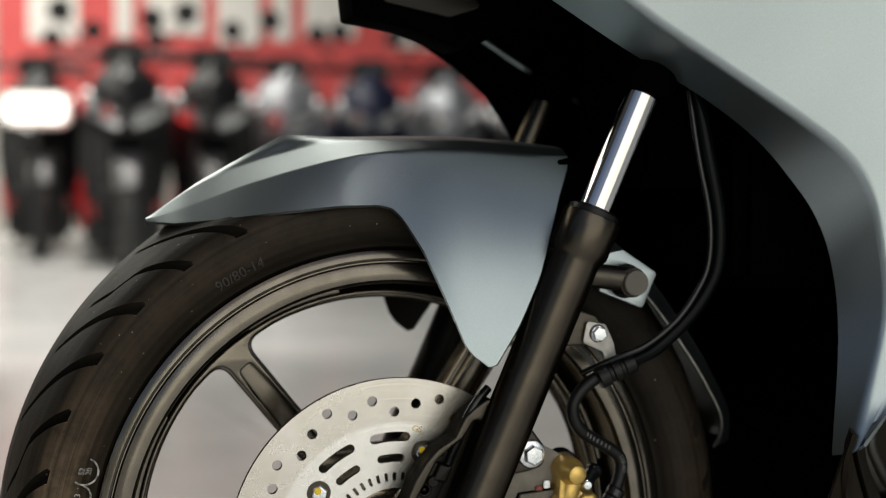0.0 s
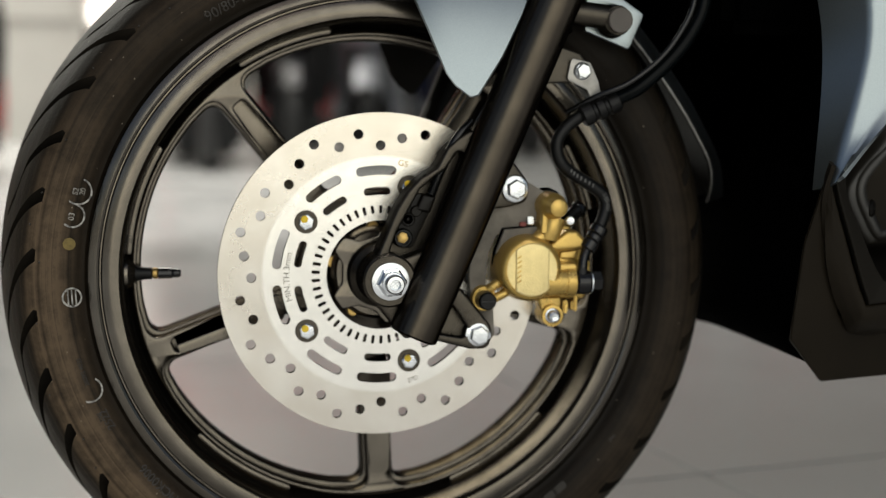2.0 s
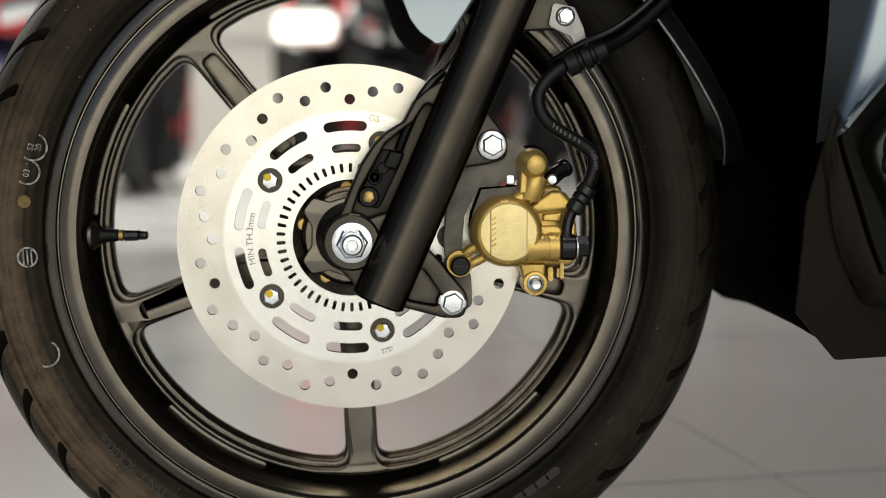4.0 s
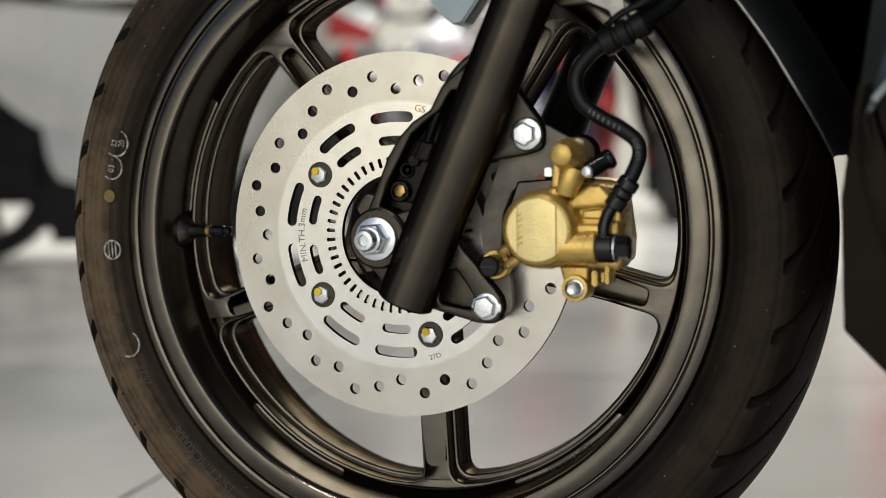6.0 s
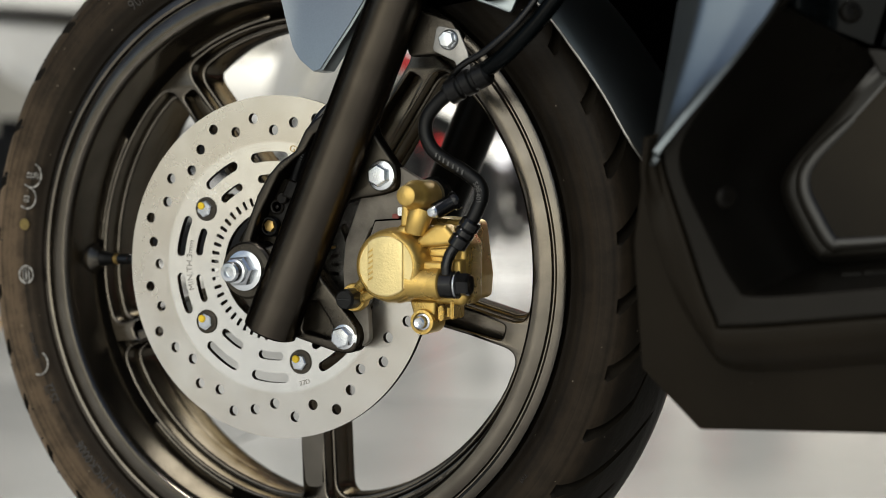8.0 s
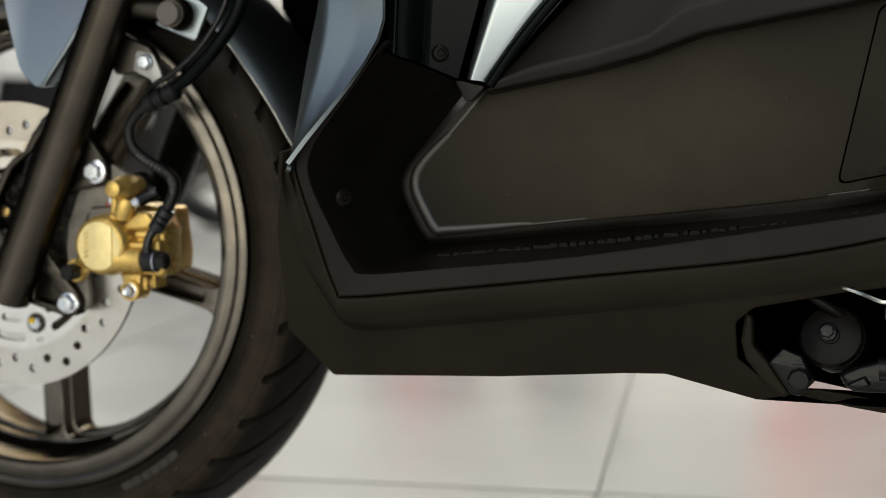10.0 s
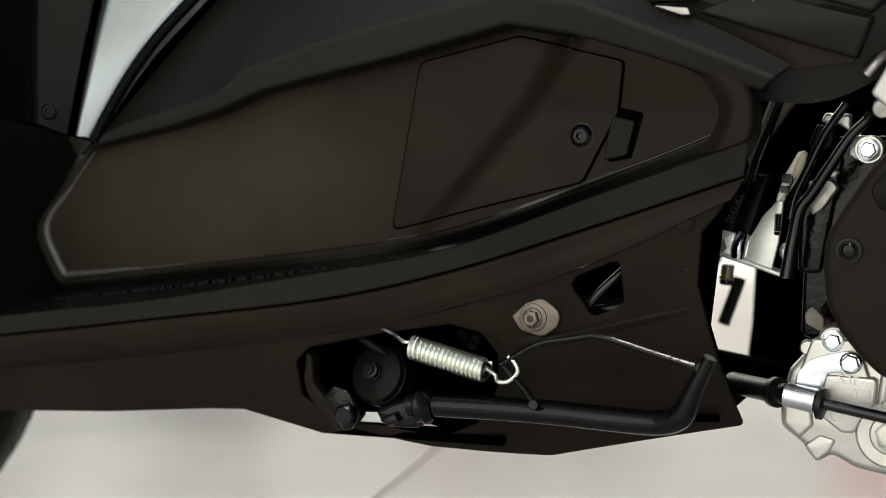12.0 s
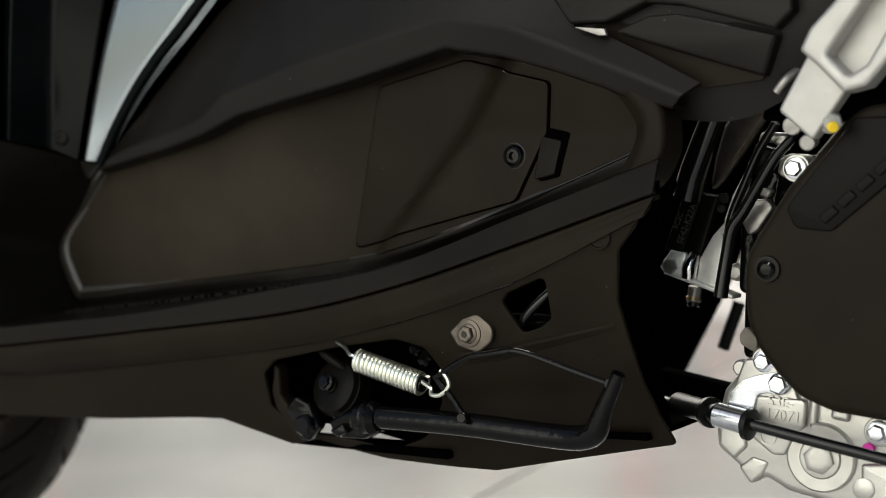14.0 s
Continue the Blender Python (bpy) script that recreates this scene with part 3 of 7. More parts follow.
for k in range(5):
    a = radians(SPOKES[k] + 14)
    for da, r in ((-22, 0.0270), (-9, 0.0365), (9, 0.0365), (22, 0.0270)):
        q = a + radians(da)
        star.append((r * math.cos(q), r * math.sin(q)))
part("hub_star", plate(rounded(star, 0.004, 5), (), 0.006, 0.001, wheel_plane(-0.0545)), RIM, front_wheel)
part("hub_collar", turned([(0, 0.0235), (0.010, 0.0225), (0.014, 0.0190), (0.020, 0.0185)], (0, -0.057, AXLE), (0, -1, 0), 40), CASTING, front_wheel)
for k in range(5):
    c = polar(0.0325, SPOKES[k] + 38, -0.040)
    part("hub_screw", rod(c, c + Vector((0, -0.006, 0)), 0.0042, sides=20), BRASS, front_wheel)

# raised label blocks on the rim's inner band, with lettering
for a0, a1 in ((150, 175), (224, 249), (291, 318), (100, 122), (14, 30)):
    part("rim_label_pad", plate(arc_slot(0.1738, a0, a1, 0.0046), (), 0.008, 0.001, wheel_plane(-0.0170), 1), RIM, front_wheel)
part("rim_lettering", arc_words("FOR TUBELESS", 0.0052, 0.1738, 304, lambda r, a, z: polar(r, a, -0.0211 - z), outward=True), EMBOSS, front_wheel)
part("rim_lettering", arc_words("7", 0.0050, 0.1738, 229, lambda r, a, z: polar(r, a, -0.0211 - z), outward=True), EMBOSS, front_wheel)
part("rim_lettering", arc_words("55Y", 0.0050, 0.1738, 172, lambda r, a, z: polar(r, a, -0.0211 - z), outward=True), EMBOSS, front_wheel)

# tyre
TYRE = [(0.1960, -0.0300), (0.1985, -0.0350), (0.2020, -0.0392), (0.2034, -0.0412), (0.2046, -0.0410), (0.2058, -0.0420), (0.2095, -0.0448), (0.2140, -0.0466),
        (0.2185, -0.0474), (0.2206, -0.0477), (0.2216, -0.0484), (0.2226, -0.0480), (0.2260, -0.0484), (0.2320, -0.0482), (0.2385, -0.0465),
        (0.2445, -0.0428), (0.2492, -0.0370), (0.2535, -0.0290), (0.2570, -0.0200), (0.2602, -0.0100), (0.2615, 0.0)]
TYRE = [(r, y * 1.22) for r, y in TYRE]


def resampled(profile, n):
    p = [Vector((r, y, 0)) for r, y in profile]
    lens = [0]
    for a, b in zip(p, p[1:]):
        lens.append(lens[-1] + (b - a).length)
    out = []
    for i in range(n):
        s = lens[-1] * i / (n - 1)
        k = max(j for j in range(len(lens)) if lens[j] <= s + 1e-12)
        k = min(k, len(p) - 2)
        q = p[k].lerp(p[k + 1], (s - lens[k]) / (lens[k + 1] - lens[k]))
        out.append((q.x, q.y))
    return out


near = resampled(TYRE[3:], 44)
prof = TYRE[:3] + near + [(r, -y) for r, y in reversed(near[:-1])] + [(r, -y) for r, y in reversed(TYRE[:3])]
pr = np.array([p[0] for p in prof])
py = np.array([p[1] for p in prof])
run = np.concatenate([[0], np.cumsum(np.hypot(np.diff(pr), np.diff(py)))])
off = np.abs(run - run[len(run) // 2])             # distance out from the crown
GROOVES, PITCH = 36, 10.0
START, STOP = 0.0655, 0.0110                       # a groove's blunt end at the shoulder and its point near the crown
u = np.clip((START - off) / (START - STOP), 0, 1)
sweep = 15.0 * u ** 1.15                           # the groove runs back as it nears the crown
ACROSS = np.array([-1.25, -1.0, -0.72, -0.3, 0.3, 0.72, 1.0, 1.25])
DEPTH = np.array([0, 0, 0.85, 1, 1, 0.85, 0, 0])
FILL = 9
cols, cuts = [], []
for k in range(GROOVES):
    kind = k % 3
    wide = (1.30 - 0.80 * u) * (1.0, 0.9, 1.05)[kind]
    first, last = ((0.02, 0.97), (0.02, 0.80), (0.02, 0.90))[kind]
    on = np.clip((u - first) / 0.03, 0, 1) * np.clip((last - u) / 0.12, 0, 1) * (off < START)
    kink = 3.2 * np.clip((u - 0.48) / 0.10, 0, 1) if kind == 1 else 0 * u
    back = 3.2 * np.clip((u - 0.48) / 0.10, 0, 1) if (k - 1) % 3 == 1 else 0 * u
    line = 115.4 + k * PITCH + sweep
    for c, dd in zip(ACROSS, DEPTH):
        cols.append(line + kink + c * wide)
        cuts.append(on * dd * 0.0072)
    nxt = 115.4 + (k + 1) * PITCH + sweep + (3.2 * np.clip((u - 0.48) / 0.10, 0, 1) if (k + 1) % 3 == 1 else 0)
    w2 = (1.30 - 0.80 * u) * (1.0, 0.9, 1.05)[(k + 1) % 3]
    lo, hi = line + kink + 1.25 * wide, nxt - 1.25 * w2
    for q in range(1, FILL):
        cols.append(lo + (hi - lo) * q / FILL)
        cuts.append(0 * u)
ang = np.radians(np.array(cols))
deep = np.array(cuts)
rr = pr[None, :] - deep
yy = py[None, :] - deep * 0.45 * np.sign(py[None, :])
STEPS, nj = ang.shape
verts = np.stack([rr * np.cos(ang), yy, AXLE + rr * np.sin(ang)], axis=-1).reshape(-1, 3)
ii, jj = np.meshgrid(np.arange(STEPS), np.arange(nj - 1), indexing="ij")
nx = (ii + 1) % STEPS
faces = np.stack([ii * nj + jj, ii * nj + jj + 1, nx * nj + jj + 1, nx * nj + jj], axis=-1).reshape(-1, 4)
tyre_mesh = bpy.data.meshes.new("tyre")
tyre_mesh.from_pydata(verts.tolist(), [], faces.tolist())
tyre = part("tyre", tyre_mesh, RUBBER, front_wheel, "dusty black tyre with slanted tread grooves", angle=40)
# the inside of the grooves is darker, its shade put into the colour
tyre.data.materials.append(GROOVERUBBER)
cut_in = (deep > 0.0025).reshape(-1)
if len(tyre.data.polygons) == len(faces):
    for face, corners in zip(tyre.data.polygons, faces):
        if cut_in[corners].sum() > 1:
            face.material_index = 1


def sidewall(r, a, lift):
    y = float(np.interp(r, [p[0] for p in TYRE], [p[1] for p in TYRE]))
    return polar(r, a, y - lift)


for body, size, r, mid_a in (("15N 1 MCK0006", 0.0085, 0.2125, 226), ("2522", 0.0075, 0.2130, 207), ("90/80-14", 0.0100, 0.2135, 119),
                             ("26092 4033", 0.0042, 0.2150, 197), ("TWI", 0.0035, 0.2165, 206), ("TWI", 0.0035, 0.2165, 324)):
    part("sidewall_lettering", arc_words(body, size, r, mid_a, lambda r, a, z: sidewall(r, a, z + 0.0001), deep=0.0012), EMBOSS, tyre)
# moulded maker's badge on the sidewall, as plain bars
for k in range(6):
    part("sidewall_bar", plate(arc_slot(0.2125, 296 + 2.6 * k, 297.4 + 2.6 * k, 0.006, n=3), (), 0.0012, 0.0, wheel_plane(-0.0566)), EMBOSS, tyre)

# moulding nibs on the shoulder
for k in range(16):
    a = 128 + 8.6 * k + 3 * math.sin(5.0 * k)
    r = 0.2330 + 0.008 * (k % 3) / 2
    p0 = sidewall(r, a, -0.0004)
    part("rubber_nib", rod(p0, p0 + Vector((0.0006 * math.cos(k), -0.0022, 0.0006 * math.sin(k))), 0.0006, bevel=0.0001, sides=6), EMBOSS, tyre)
# printed stamps on the sidewall
def stamp(r, a, size, whole=True):
    x, z = r * math.cos(radians(a)), r * math.sin(radians(a))
    span = (0, 350) if whole else (-130, 60)
    return plate(arc_slot(size, span[0], span[1], 0.0012, x, z, 28), (), 0.0005, 0.0, Matrix.Translation((0, -0.0580, AXLE)) @ SIDE)


for r, a, size, whole in ((0.2145, 163.5, 0.0088, False), (0.2145, 168.0, 0.0078, False), (0.2118, 183.0, 0.0062, True), (0.2150, 200.5, 0.0085, False)):
    part("chalk_stamp", stamp(r, a, size, whole), WHITEMARK, tyre, "white printed stamp ring")
for body, r, a, size in (("S2", 0.2160, 163.6, 0.0052), ("20", 0.2115, 163.4, 0.0052), ("03", 0.2150, 168.2, 0.0055)):
    part("chalk_stamp", arc_words(body, size, r, a, lambda r, a, z: sidewall(r, a, z + 0.0006), deep=0.0004), WHITEMARK, tyre)
for k in range(3):
    part("chalk_stamp", plate(arc_slot(0.2092 + 0.0026 * k, 181.8, 184.2, 0.0010, n=3), (), 0.0005, 0.0, wheel_plane(-0.0580)), WHITEMARK, tyre)
part("chalk_dot", plate(circle(0.2140 * math.cos(radians(173.2)), 0.2140 * math.sin(radians(173.2)), 0.0042), (), 0.0005, 0.0, wheel_plane(-0.0580)),
     FADED, tyre, "faded yellow paint dot")

# valve
va = 180.0
v0, v1 = polar(0.1655, va, -0.0245), polar(0.130, va, -0.0270)
d = (v1 - v0).normalized()
part("valve_seat", turned([(-0.0130, 0.0120), (-0.0080, 0.0115), (-0.0050, 0.0085), (-0.0030, 0.0060)], v0, d, 24), RIM, front_wheel)
part("valve_stem", turned([(-0.0050, 0.0062), (-0.0030, 0.0058), (-0.0010, 0.0050), (0.0040, 0.0044), (0.0080, 0.0042), (0.0085, 0.0032)], v0, d, 20), HOSE, front_wheel)
part("valve_thread", turned([(0.0084, 0.0030), (0.0092, 0.0040), (0.0118, 0.0040), (0.0126, 0.0030)], v0, d, 16), BRASS, front_wheel)
part("valve_cap", turned([(0.0124, 0.0030), (0.0128, 0.0040), (0.0220, 0.0038), (0.0228, 0.0030), (0.0240, 0.0034), (0.0275, 0.0030), (0.0285, 0.0018)], v0, d, 10), GLOSS, front_wheel)

# brake disc
DISC_Y = -0.0640
holes = []
RING = [0.1030, 0.0970, 0.0910, 0.1000, 0.0945]
for k in range(40):
    r, a = RING[k % 5], radians(162 + 9 * k)
    holes.append(circle(r * math.cos(a), r * math.sin(a), 0.0035, 20))
for k in range(5):
    b = 72 * k
    holes.append(circle(0.0651 * math.cos(radians(b)), 0.0651 * math.sin(radians(b)), 0.0052, 20))
    for c in (20.5, 51.5):
        holes.append(arc_slot(0.0738, b + c - 8.6, b + c + 8.6, 0.0066))
        holes.append(arc_slot(0.0592, b + c - 6.6, b + c + 6.6, 0.0056))
for k in range(50):
    a = radians(3.6 + 7.2 * k)
    dx, dz = math.cos(a), math.sin(a)
    holes.append(rounded([(dx * 0.0432 + dz * 0.0011, dz * 0.0432 - dx * 0.0011), (dx * 0.0492 + dz * 0.0012, dz * 0.0492 - dx * 0.0012),
                          (dx * 0.0492 - dz * 0.0012, dz * 0.0492 + dx * 0.0012), (dx * 0.0432 - dz * 0.0011, dz * 0.0432 + dx * 0.0011)], 0.0010, 3))
disc = plate(circle(0, 0, 0.1140, 160), holes + [circle(0, 0, 0.0385, 80)], 0.0040, 0.0, wheel_plane(DISC_Y + 0.002), 1)
brake_disc = part("brake_disc", disc, STEEL, front_wheel, "brushed steel brake disc with drilled holes and slots")
brake_disc.data.materials.append(CASTING)
for p in brake_disc.data.polygons:
    if abs(p.normal.y) < 0.5:
        p.material_index = 1  # dark cut edges of the holes, their shade put into the colour
part("disc_lettering", arc_words("MIN.TH.3mm", 0.0062, 0.0665, 180, lambda r, a, z: polar(r, a, DISC_Y - 0.0002 - z), deep=0.0002, outward=True), ETCH, brake_disc)
part("disc_lettering", arc_words("GS", 0.0062, 0.0797, 78.5, lambda r, a, z: polar(r, a, DISC_Y - 0.0002 - z), deep=0.0002, outward=True), BRASS, brake_disc)
part("disc_lettering", arc_words("27D", 0.0046, 0.0790, 287, lambda r, a, z: polar(r, a, DISC_Y - 0.0002 - z), deep=0.0002, outward=False), ETCH, brake_disc)
for k in range(5):
    a = 72 * k
    c = polar(0.0651, a, DISC_Y)
    bolt = part("rotor_bolt", hexhead(c + Vector((0, 0.0005, 0)), (0, -1, 0), 0.0098, 0.0042, 0.0, turn=0.3 * k), ZINC, brake_disc)
    part("bolt_washer", turned([(0, 0.0052), (0, 0.0082), (0.0009, 0.0080), (0.0010, 0.0053)], c, (0, -1, 0), 32), CASTING, bolt)
    part("paint_dab", rod(c + Vector((-0.0016, -0.0038, 0.0022)), c + Vector((-0.0016, -0.0049, 0.0022)), 0.0026, sides=10), YELLOW, bolt)
    part("rotor_carrier_boss", rod(c + Vector((0, 0.0042, 0)), c + Vector((0, 0.03, -0.0)), 0.0105), RIM, front_wheel)

# ---- fork, brake and front mudguard ----
FY = -0.097
F0 = Vector((0.0176, FY, 0.2145))
FU = Vector((0.3995, 0, 0.9167))
FR = Vector((0.9167, 0, -0.3995))


def fork_point(s, side=0.0, y=0.0):
    return F0 + FU * s + FR * side + Vector((0, y, 0))


def fork_leg(y, tube_finish, finish_of_leg):
    base = F0.copy()
    base.y = y
    leg = turned([(-0.004, 0.0150), (-0.0025, 0.0172), (0.250, 0.0172), (0.254, 0.0180), (0.258, 0.0203), (0.2800, 0.0205), (0.2830, 0.0198), (0.2840, 0.0165)],
                 base, FU, 48)
    ob = part("fork_leg", leg, finish_of_leg, scooter, "satin black lower fork leg")
    part("dust_seal", turned([(0.2835, 0.0178), (0.2870, 0.0176), (0.2885, 0.0150), (0.2890, 0.0135)], base, FU, 40), HOSE, ob)
    part("stanchion", turned([(0.28, 0.0116), (0.49, 0.0116)], base, FU, 48), tube_finish, ob, "polished fork tube")
    return ob


leg = fork_leg(FY, CHROME, FORK)
# far leg and tube take darker materials that hold the shade on them
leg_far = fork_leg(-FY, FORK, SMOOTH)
part("steering_yoke", rod(fork_point(0.50, y=-0.02), fork_point(0.50, y=0.214), 0.026), CASTING, scooter)
# dark sleeves added where the fork tubes fade into shade
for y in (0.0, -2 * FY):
    part("tube_shade_sleeve", rod(fork_point(0.374, y=y), fork_point(0.44, y=y), 0.0195), VOID, scooter)

# axle lug, axle nut and the sensor guard in front of the leg
lug = join(rod((0, -0.070, AXLE), (0, FY - 0.002, AXLE), 0.0185, bevel=0.0015, sides=36),
           plate(rounded([(-0.016, 0.240), (-0.012, 0.262), (0.030, 0.262), (0.034, 0.215), (0.012, 0.208), (-0.004, 0.228)], 0.006), (), 0.022, 0.0025, at_y(-0.083)))
part("axle_lug", lug, CASTING, leg)
nut = part("axle_nut", hexhead((0, FY - 0.002, AXLE), (0, -1, 0), 0.0178, 0.0085, 0.0132, 0.0030, turn=0.35), ZINC, leg, "zinc plated axle nut")
part("axle_end", turned([(0.006, 0.0068), (0.0185, 0.0066), (0.0200, 0.0056), (0.0202, 0.0036), (0.0180, 0.0030), (0.0180, 0.0)], (0, FY - 0.003, AXLE), (0, -1, 0), 28), ZINC, nut)
part("axle_thread", turned([(0.0120, 0.0072), (0.0128, 0.0079), (0.0136, 0.0079), (0.0142, 0.0068)], (0, FY - 0.003, AXLE), (0, -1, 0), 28), ZINC, nut)
guard_line = [(-0.0165, 0.2480), (-0.0099, 0.2618), (-0.0030, 0.2778), (0.0060, 0.2990), (0.0135, 0.3107), (0.0222, 0.3197), (0.0337, 0.3266), (0.0409, 0.3400), (0.0480, 0.3462),
              (0.0600, 0.3540), (0.0660, 0.3420), (0.0300, 0.2600), (0.0160, 0.2450)]
inner_line = [(0.0000, 0.2672), (0.0056, 0.2831), (0.0138, 0.2976), (0.0219, 0.3122), (0.0325, 0.3208), (0.0400, 0.3258), (0.0480, 0.3380), (0.0540, 0.3360), (0.0270, 0.2700), (0.0080, 0.2640)]
guard = join(plate(rounded(guard_line, 0.006), [rounded(inner_line, 0.004)], 0.020, 0.0020, at_y(-0.0850), 3),
             plate(rounded(guard_line, 0.006), (), 0.005, 0.001, at_y(-0.0760)))
part("sensor_guard", guard, CASTING, leg)
sensor = part("speed_sensor", join(plate(rounded([(0.0030, 0.2740), (0.0090, 0.2880), (0.0110, 0.2930), (0.0190, 0.3090), (0.0300, 0.3080), (0.0300, 0.2950), (0.0180, 0.2700)], 0.004), (), 0.008, 0.001, at_y(-0.0810)),
                                   plate(rounded([(0.0195, 0.2970), (0.0250, 0.3085), (0.0350, 0.3070), (0.0300, 0.2950)], 0.002), (), 0.012, 0.002, at_y(-0.0835)),
                                   rod((0.0205, -0.080, 0.2965), (0.0205, -0.0890, 0.2965), 0.0038),
                                   turned([(0, 0.0050), (0.0020, 0.0050), (0.0026, 0.0042), (0.0024, 0.0034), (0.0010, 0.0030), (0.0010, 0.0)], (0.0152, -0.0840, 0.2908), (0, -1, 0), 24),
                                   turned([(0, 0.0014), (0.0020, 0.0013), (0.0024, 0.0006)], (0.0152, -0.0840, 0.2908), (0, -1, 0), 12)), PLASTIC_UP, leg)
part("sensor_bolt", turned([(0, 0.0068), (0.0030, 0.0068), (0.0042, 0.0058), (0.0042, 0.0048), (0.0016, 0.0046), (0.0014, 0.0)], (0.0112, -0.0850, 0.2782), (0, -1, 0), 32), STANDPAINT, sensor)
part("bolt_face", turned([(0.0010, 0.0042), (0.0034, 0.0040), (0.0040, 0.0026), (0.0041, 0.0)], (0.0112, -0.0850, 0.2782), (-0.12, -1, 0.1), 6), BRASS, sensor)
wire = [(0.0305, -0.0890, 0.3080), (0.0345, -0.0895, 0.3180), (0.0396, -0.0900, 0.3296), (0.0447, -0.0905, 0.3411), (0.0520, -0.0890, 0.3510), (0.0600, -0.0860, 0.3580)]
part("sensor_wire", tube(wire, 0.0030), GLOSS, sensor)
ribs = spline(wire[:4], 8)
part("wire_sleeve", join(*[turned([(-0.0005, 0.0030), (0, 0.0037), (0.0005, 0.0030)], q, (0.40, -0.02, 0.91), 12) for q in ribs[:18]]), GLOSS, sensor)

# caliper lugs on the leg
upper_web = rounded([(0.0790, 0.3560), (0.0860, 0.3360), (0.1010, 0.3160), (0.1010, 0.3020), (0.0880, 0.2985), (0.0700, 0.2960), (0.0560, 0.2900), (0.060, 0.32)],
                    [0.004, 0.01, 0.008, 0.007, 0.006, 0.01, 0.002, 0.002])
lower_web = rounded([(0.0260, 0.2080), (0.0590, 0.1990), (0.0735, 0.1985), (0.0750, 0.2140), (0.0600, 0.2330), (0.0500, 0.2440), (0.0450, 0.2530), (0.0300, 0.2450)],
                    [0.002, 0.004, 0.010, 0.010, 0.004, 0.006, 0.004, 0.002])
pocket = rounded([(0.0350, 0.2110), (0.0555, 0.2070), (0.0570, 0.2150), (0.0510, 0.2240), (0.0460, 0.2310), (0.0380, 0.2310)], 0.0035)
part("upper_caliper_lug", plate(upper_web, (), 0.012, 0.002, at_y(-0.0800)), CASTING, leg)
part("lower_caliper_lug", join(plate(lower_web, [pocket], 0.014, 0.002, at_y(-0.0815)), plate(lower_web, (), 0.006, 0.001, at_y(-0.0775))), CASTING, leg)
for x, z in ((0.091, 0.311), (0.065, 0.209)):
    part("boss", rod((x, -0.076, z), (x, -0.0865, z), 0.0102), CASTING, leg)
    b = part("caliper_bolt", hexhead((x, -0.0863, z), (0, -1, 0), 0.0122, 0.0058, 0.0094, 0.0018, turn=x * 9), ZINC, leg, "zinc flange bolt")
    part("paint_dab", rod((x + 0.0008, -0.0922, z - 0.0018), (x + 0.0008, -0.0929, z - 0.0018), 0.0026, sides=12), PALEPLASTIC, b)

# caliper
bracket = rounded([(0.0830, 0.3200), (0.1010, 0.3160), (0.1260, 0.3020), (0.1260, 0.2880), (0.1020, 0.2880), (0.0985, 0.2810), (0.0800, 0.2790), (0.0735, 0.2640), (0.0720, 0.2420),
                   (0.0780, 0.2250), (0.0790, 0.2060), (0.0660, 0.1980), (0.0580, 0.2060), (0.0620, 0.2270), (0.0600, 0.2500), (0.0620, 0.2700), (0.0710, 0.2920)], 0.006)
CX, CZ = 0.1004, 0.2554
FACE = -0.1000
caliper = part("brake_caliper", join(
    turned([(0, 0.0240), (0.012, 0.0236), (0.018, 0.0230), (0.022, 0.0222), (0.0245, 0.0210), (0.0258, 0.0196), (0.0262, 0.0186), (0.0255, 0.0180)], (CX, -0.0738, CZ), (0, -1, 0), 64),
    plate(rounded([(0.0920, 0.2325), (0.1150, 0.2318), (0.1440, 0.2310), (0.1470, 0.2360), (0.1470, 0.2690), (0.1400, 0.2800), (0.1220, 0.2800), (0.1040, 0.2780), (0.0880, 0.2700)], 0.005), (), 0.028, 0.004, at_y(-0.0690), 3),
    plate(rounded([(0.0980, 0.2310), (0.1435, 0.2330), (0.1445, 0.2480), (0.1400, 0.2830), (0.1150, 0.2850), (0.1040, 0.2820)], 0.005), (), 0.034, 0.003, at_y(-0.0480), 3),
), GOLD, scooter, "gold painted brake caliper")
part("mounting_bracket", plate(bracket, (), 0.006, 0.0008, at_y(-0.0770)), IRON, caliper, "grey iron caliper bracket")
part("pad_gap", plate(rounded([(0.0834, 0.2832), (0.1075, 0.2850), (0.1075, 0.2700), (0.0800, 0.2500), (0.0762, 0.2580), (0.0772, 0.2670)], 0.001), (), 0.001, 0, at_y(-0.0803)), VOID, caliper)
part("pad_plate", plate(rounded([(0.0846, 0.2822), (0.1090, 0.2840), (0.1090, 0.2600), (0.0830, 0.2440), (0.0776, 0.2560), (0.0786, 0.2660)], 0.0012), (), 0.006, 0.0006, at_y(-0.0805)), IRON, caliper)
band = [(CX + 0.0186 * math.sin(radians(a)), CZ + 0.0186 * math.cos(radians(a))) for a in range(-40, 41, 4)]
band += [(CX - 0.0186 * math.sin(radians(a)), CZ - 0.0186 * math.cos(radians(a))) for a in range(-40, 41, 4)]
part("cap_floor", turned([(-0.002, 0.0188), (0.0004, 0.0186), (0.0012, 0.0180), (0.0013, 0.0)], (CX, FACE + 0.0012, CZ), (0, -1, 0), 56), GOLDPALE, caliper)
part("piston_cap", plate(band, (), 0.0030, 0.0009, at_y(FACE), 3), GOLDPALE, caliper, "pale gold cast cap")
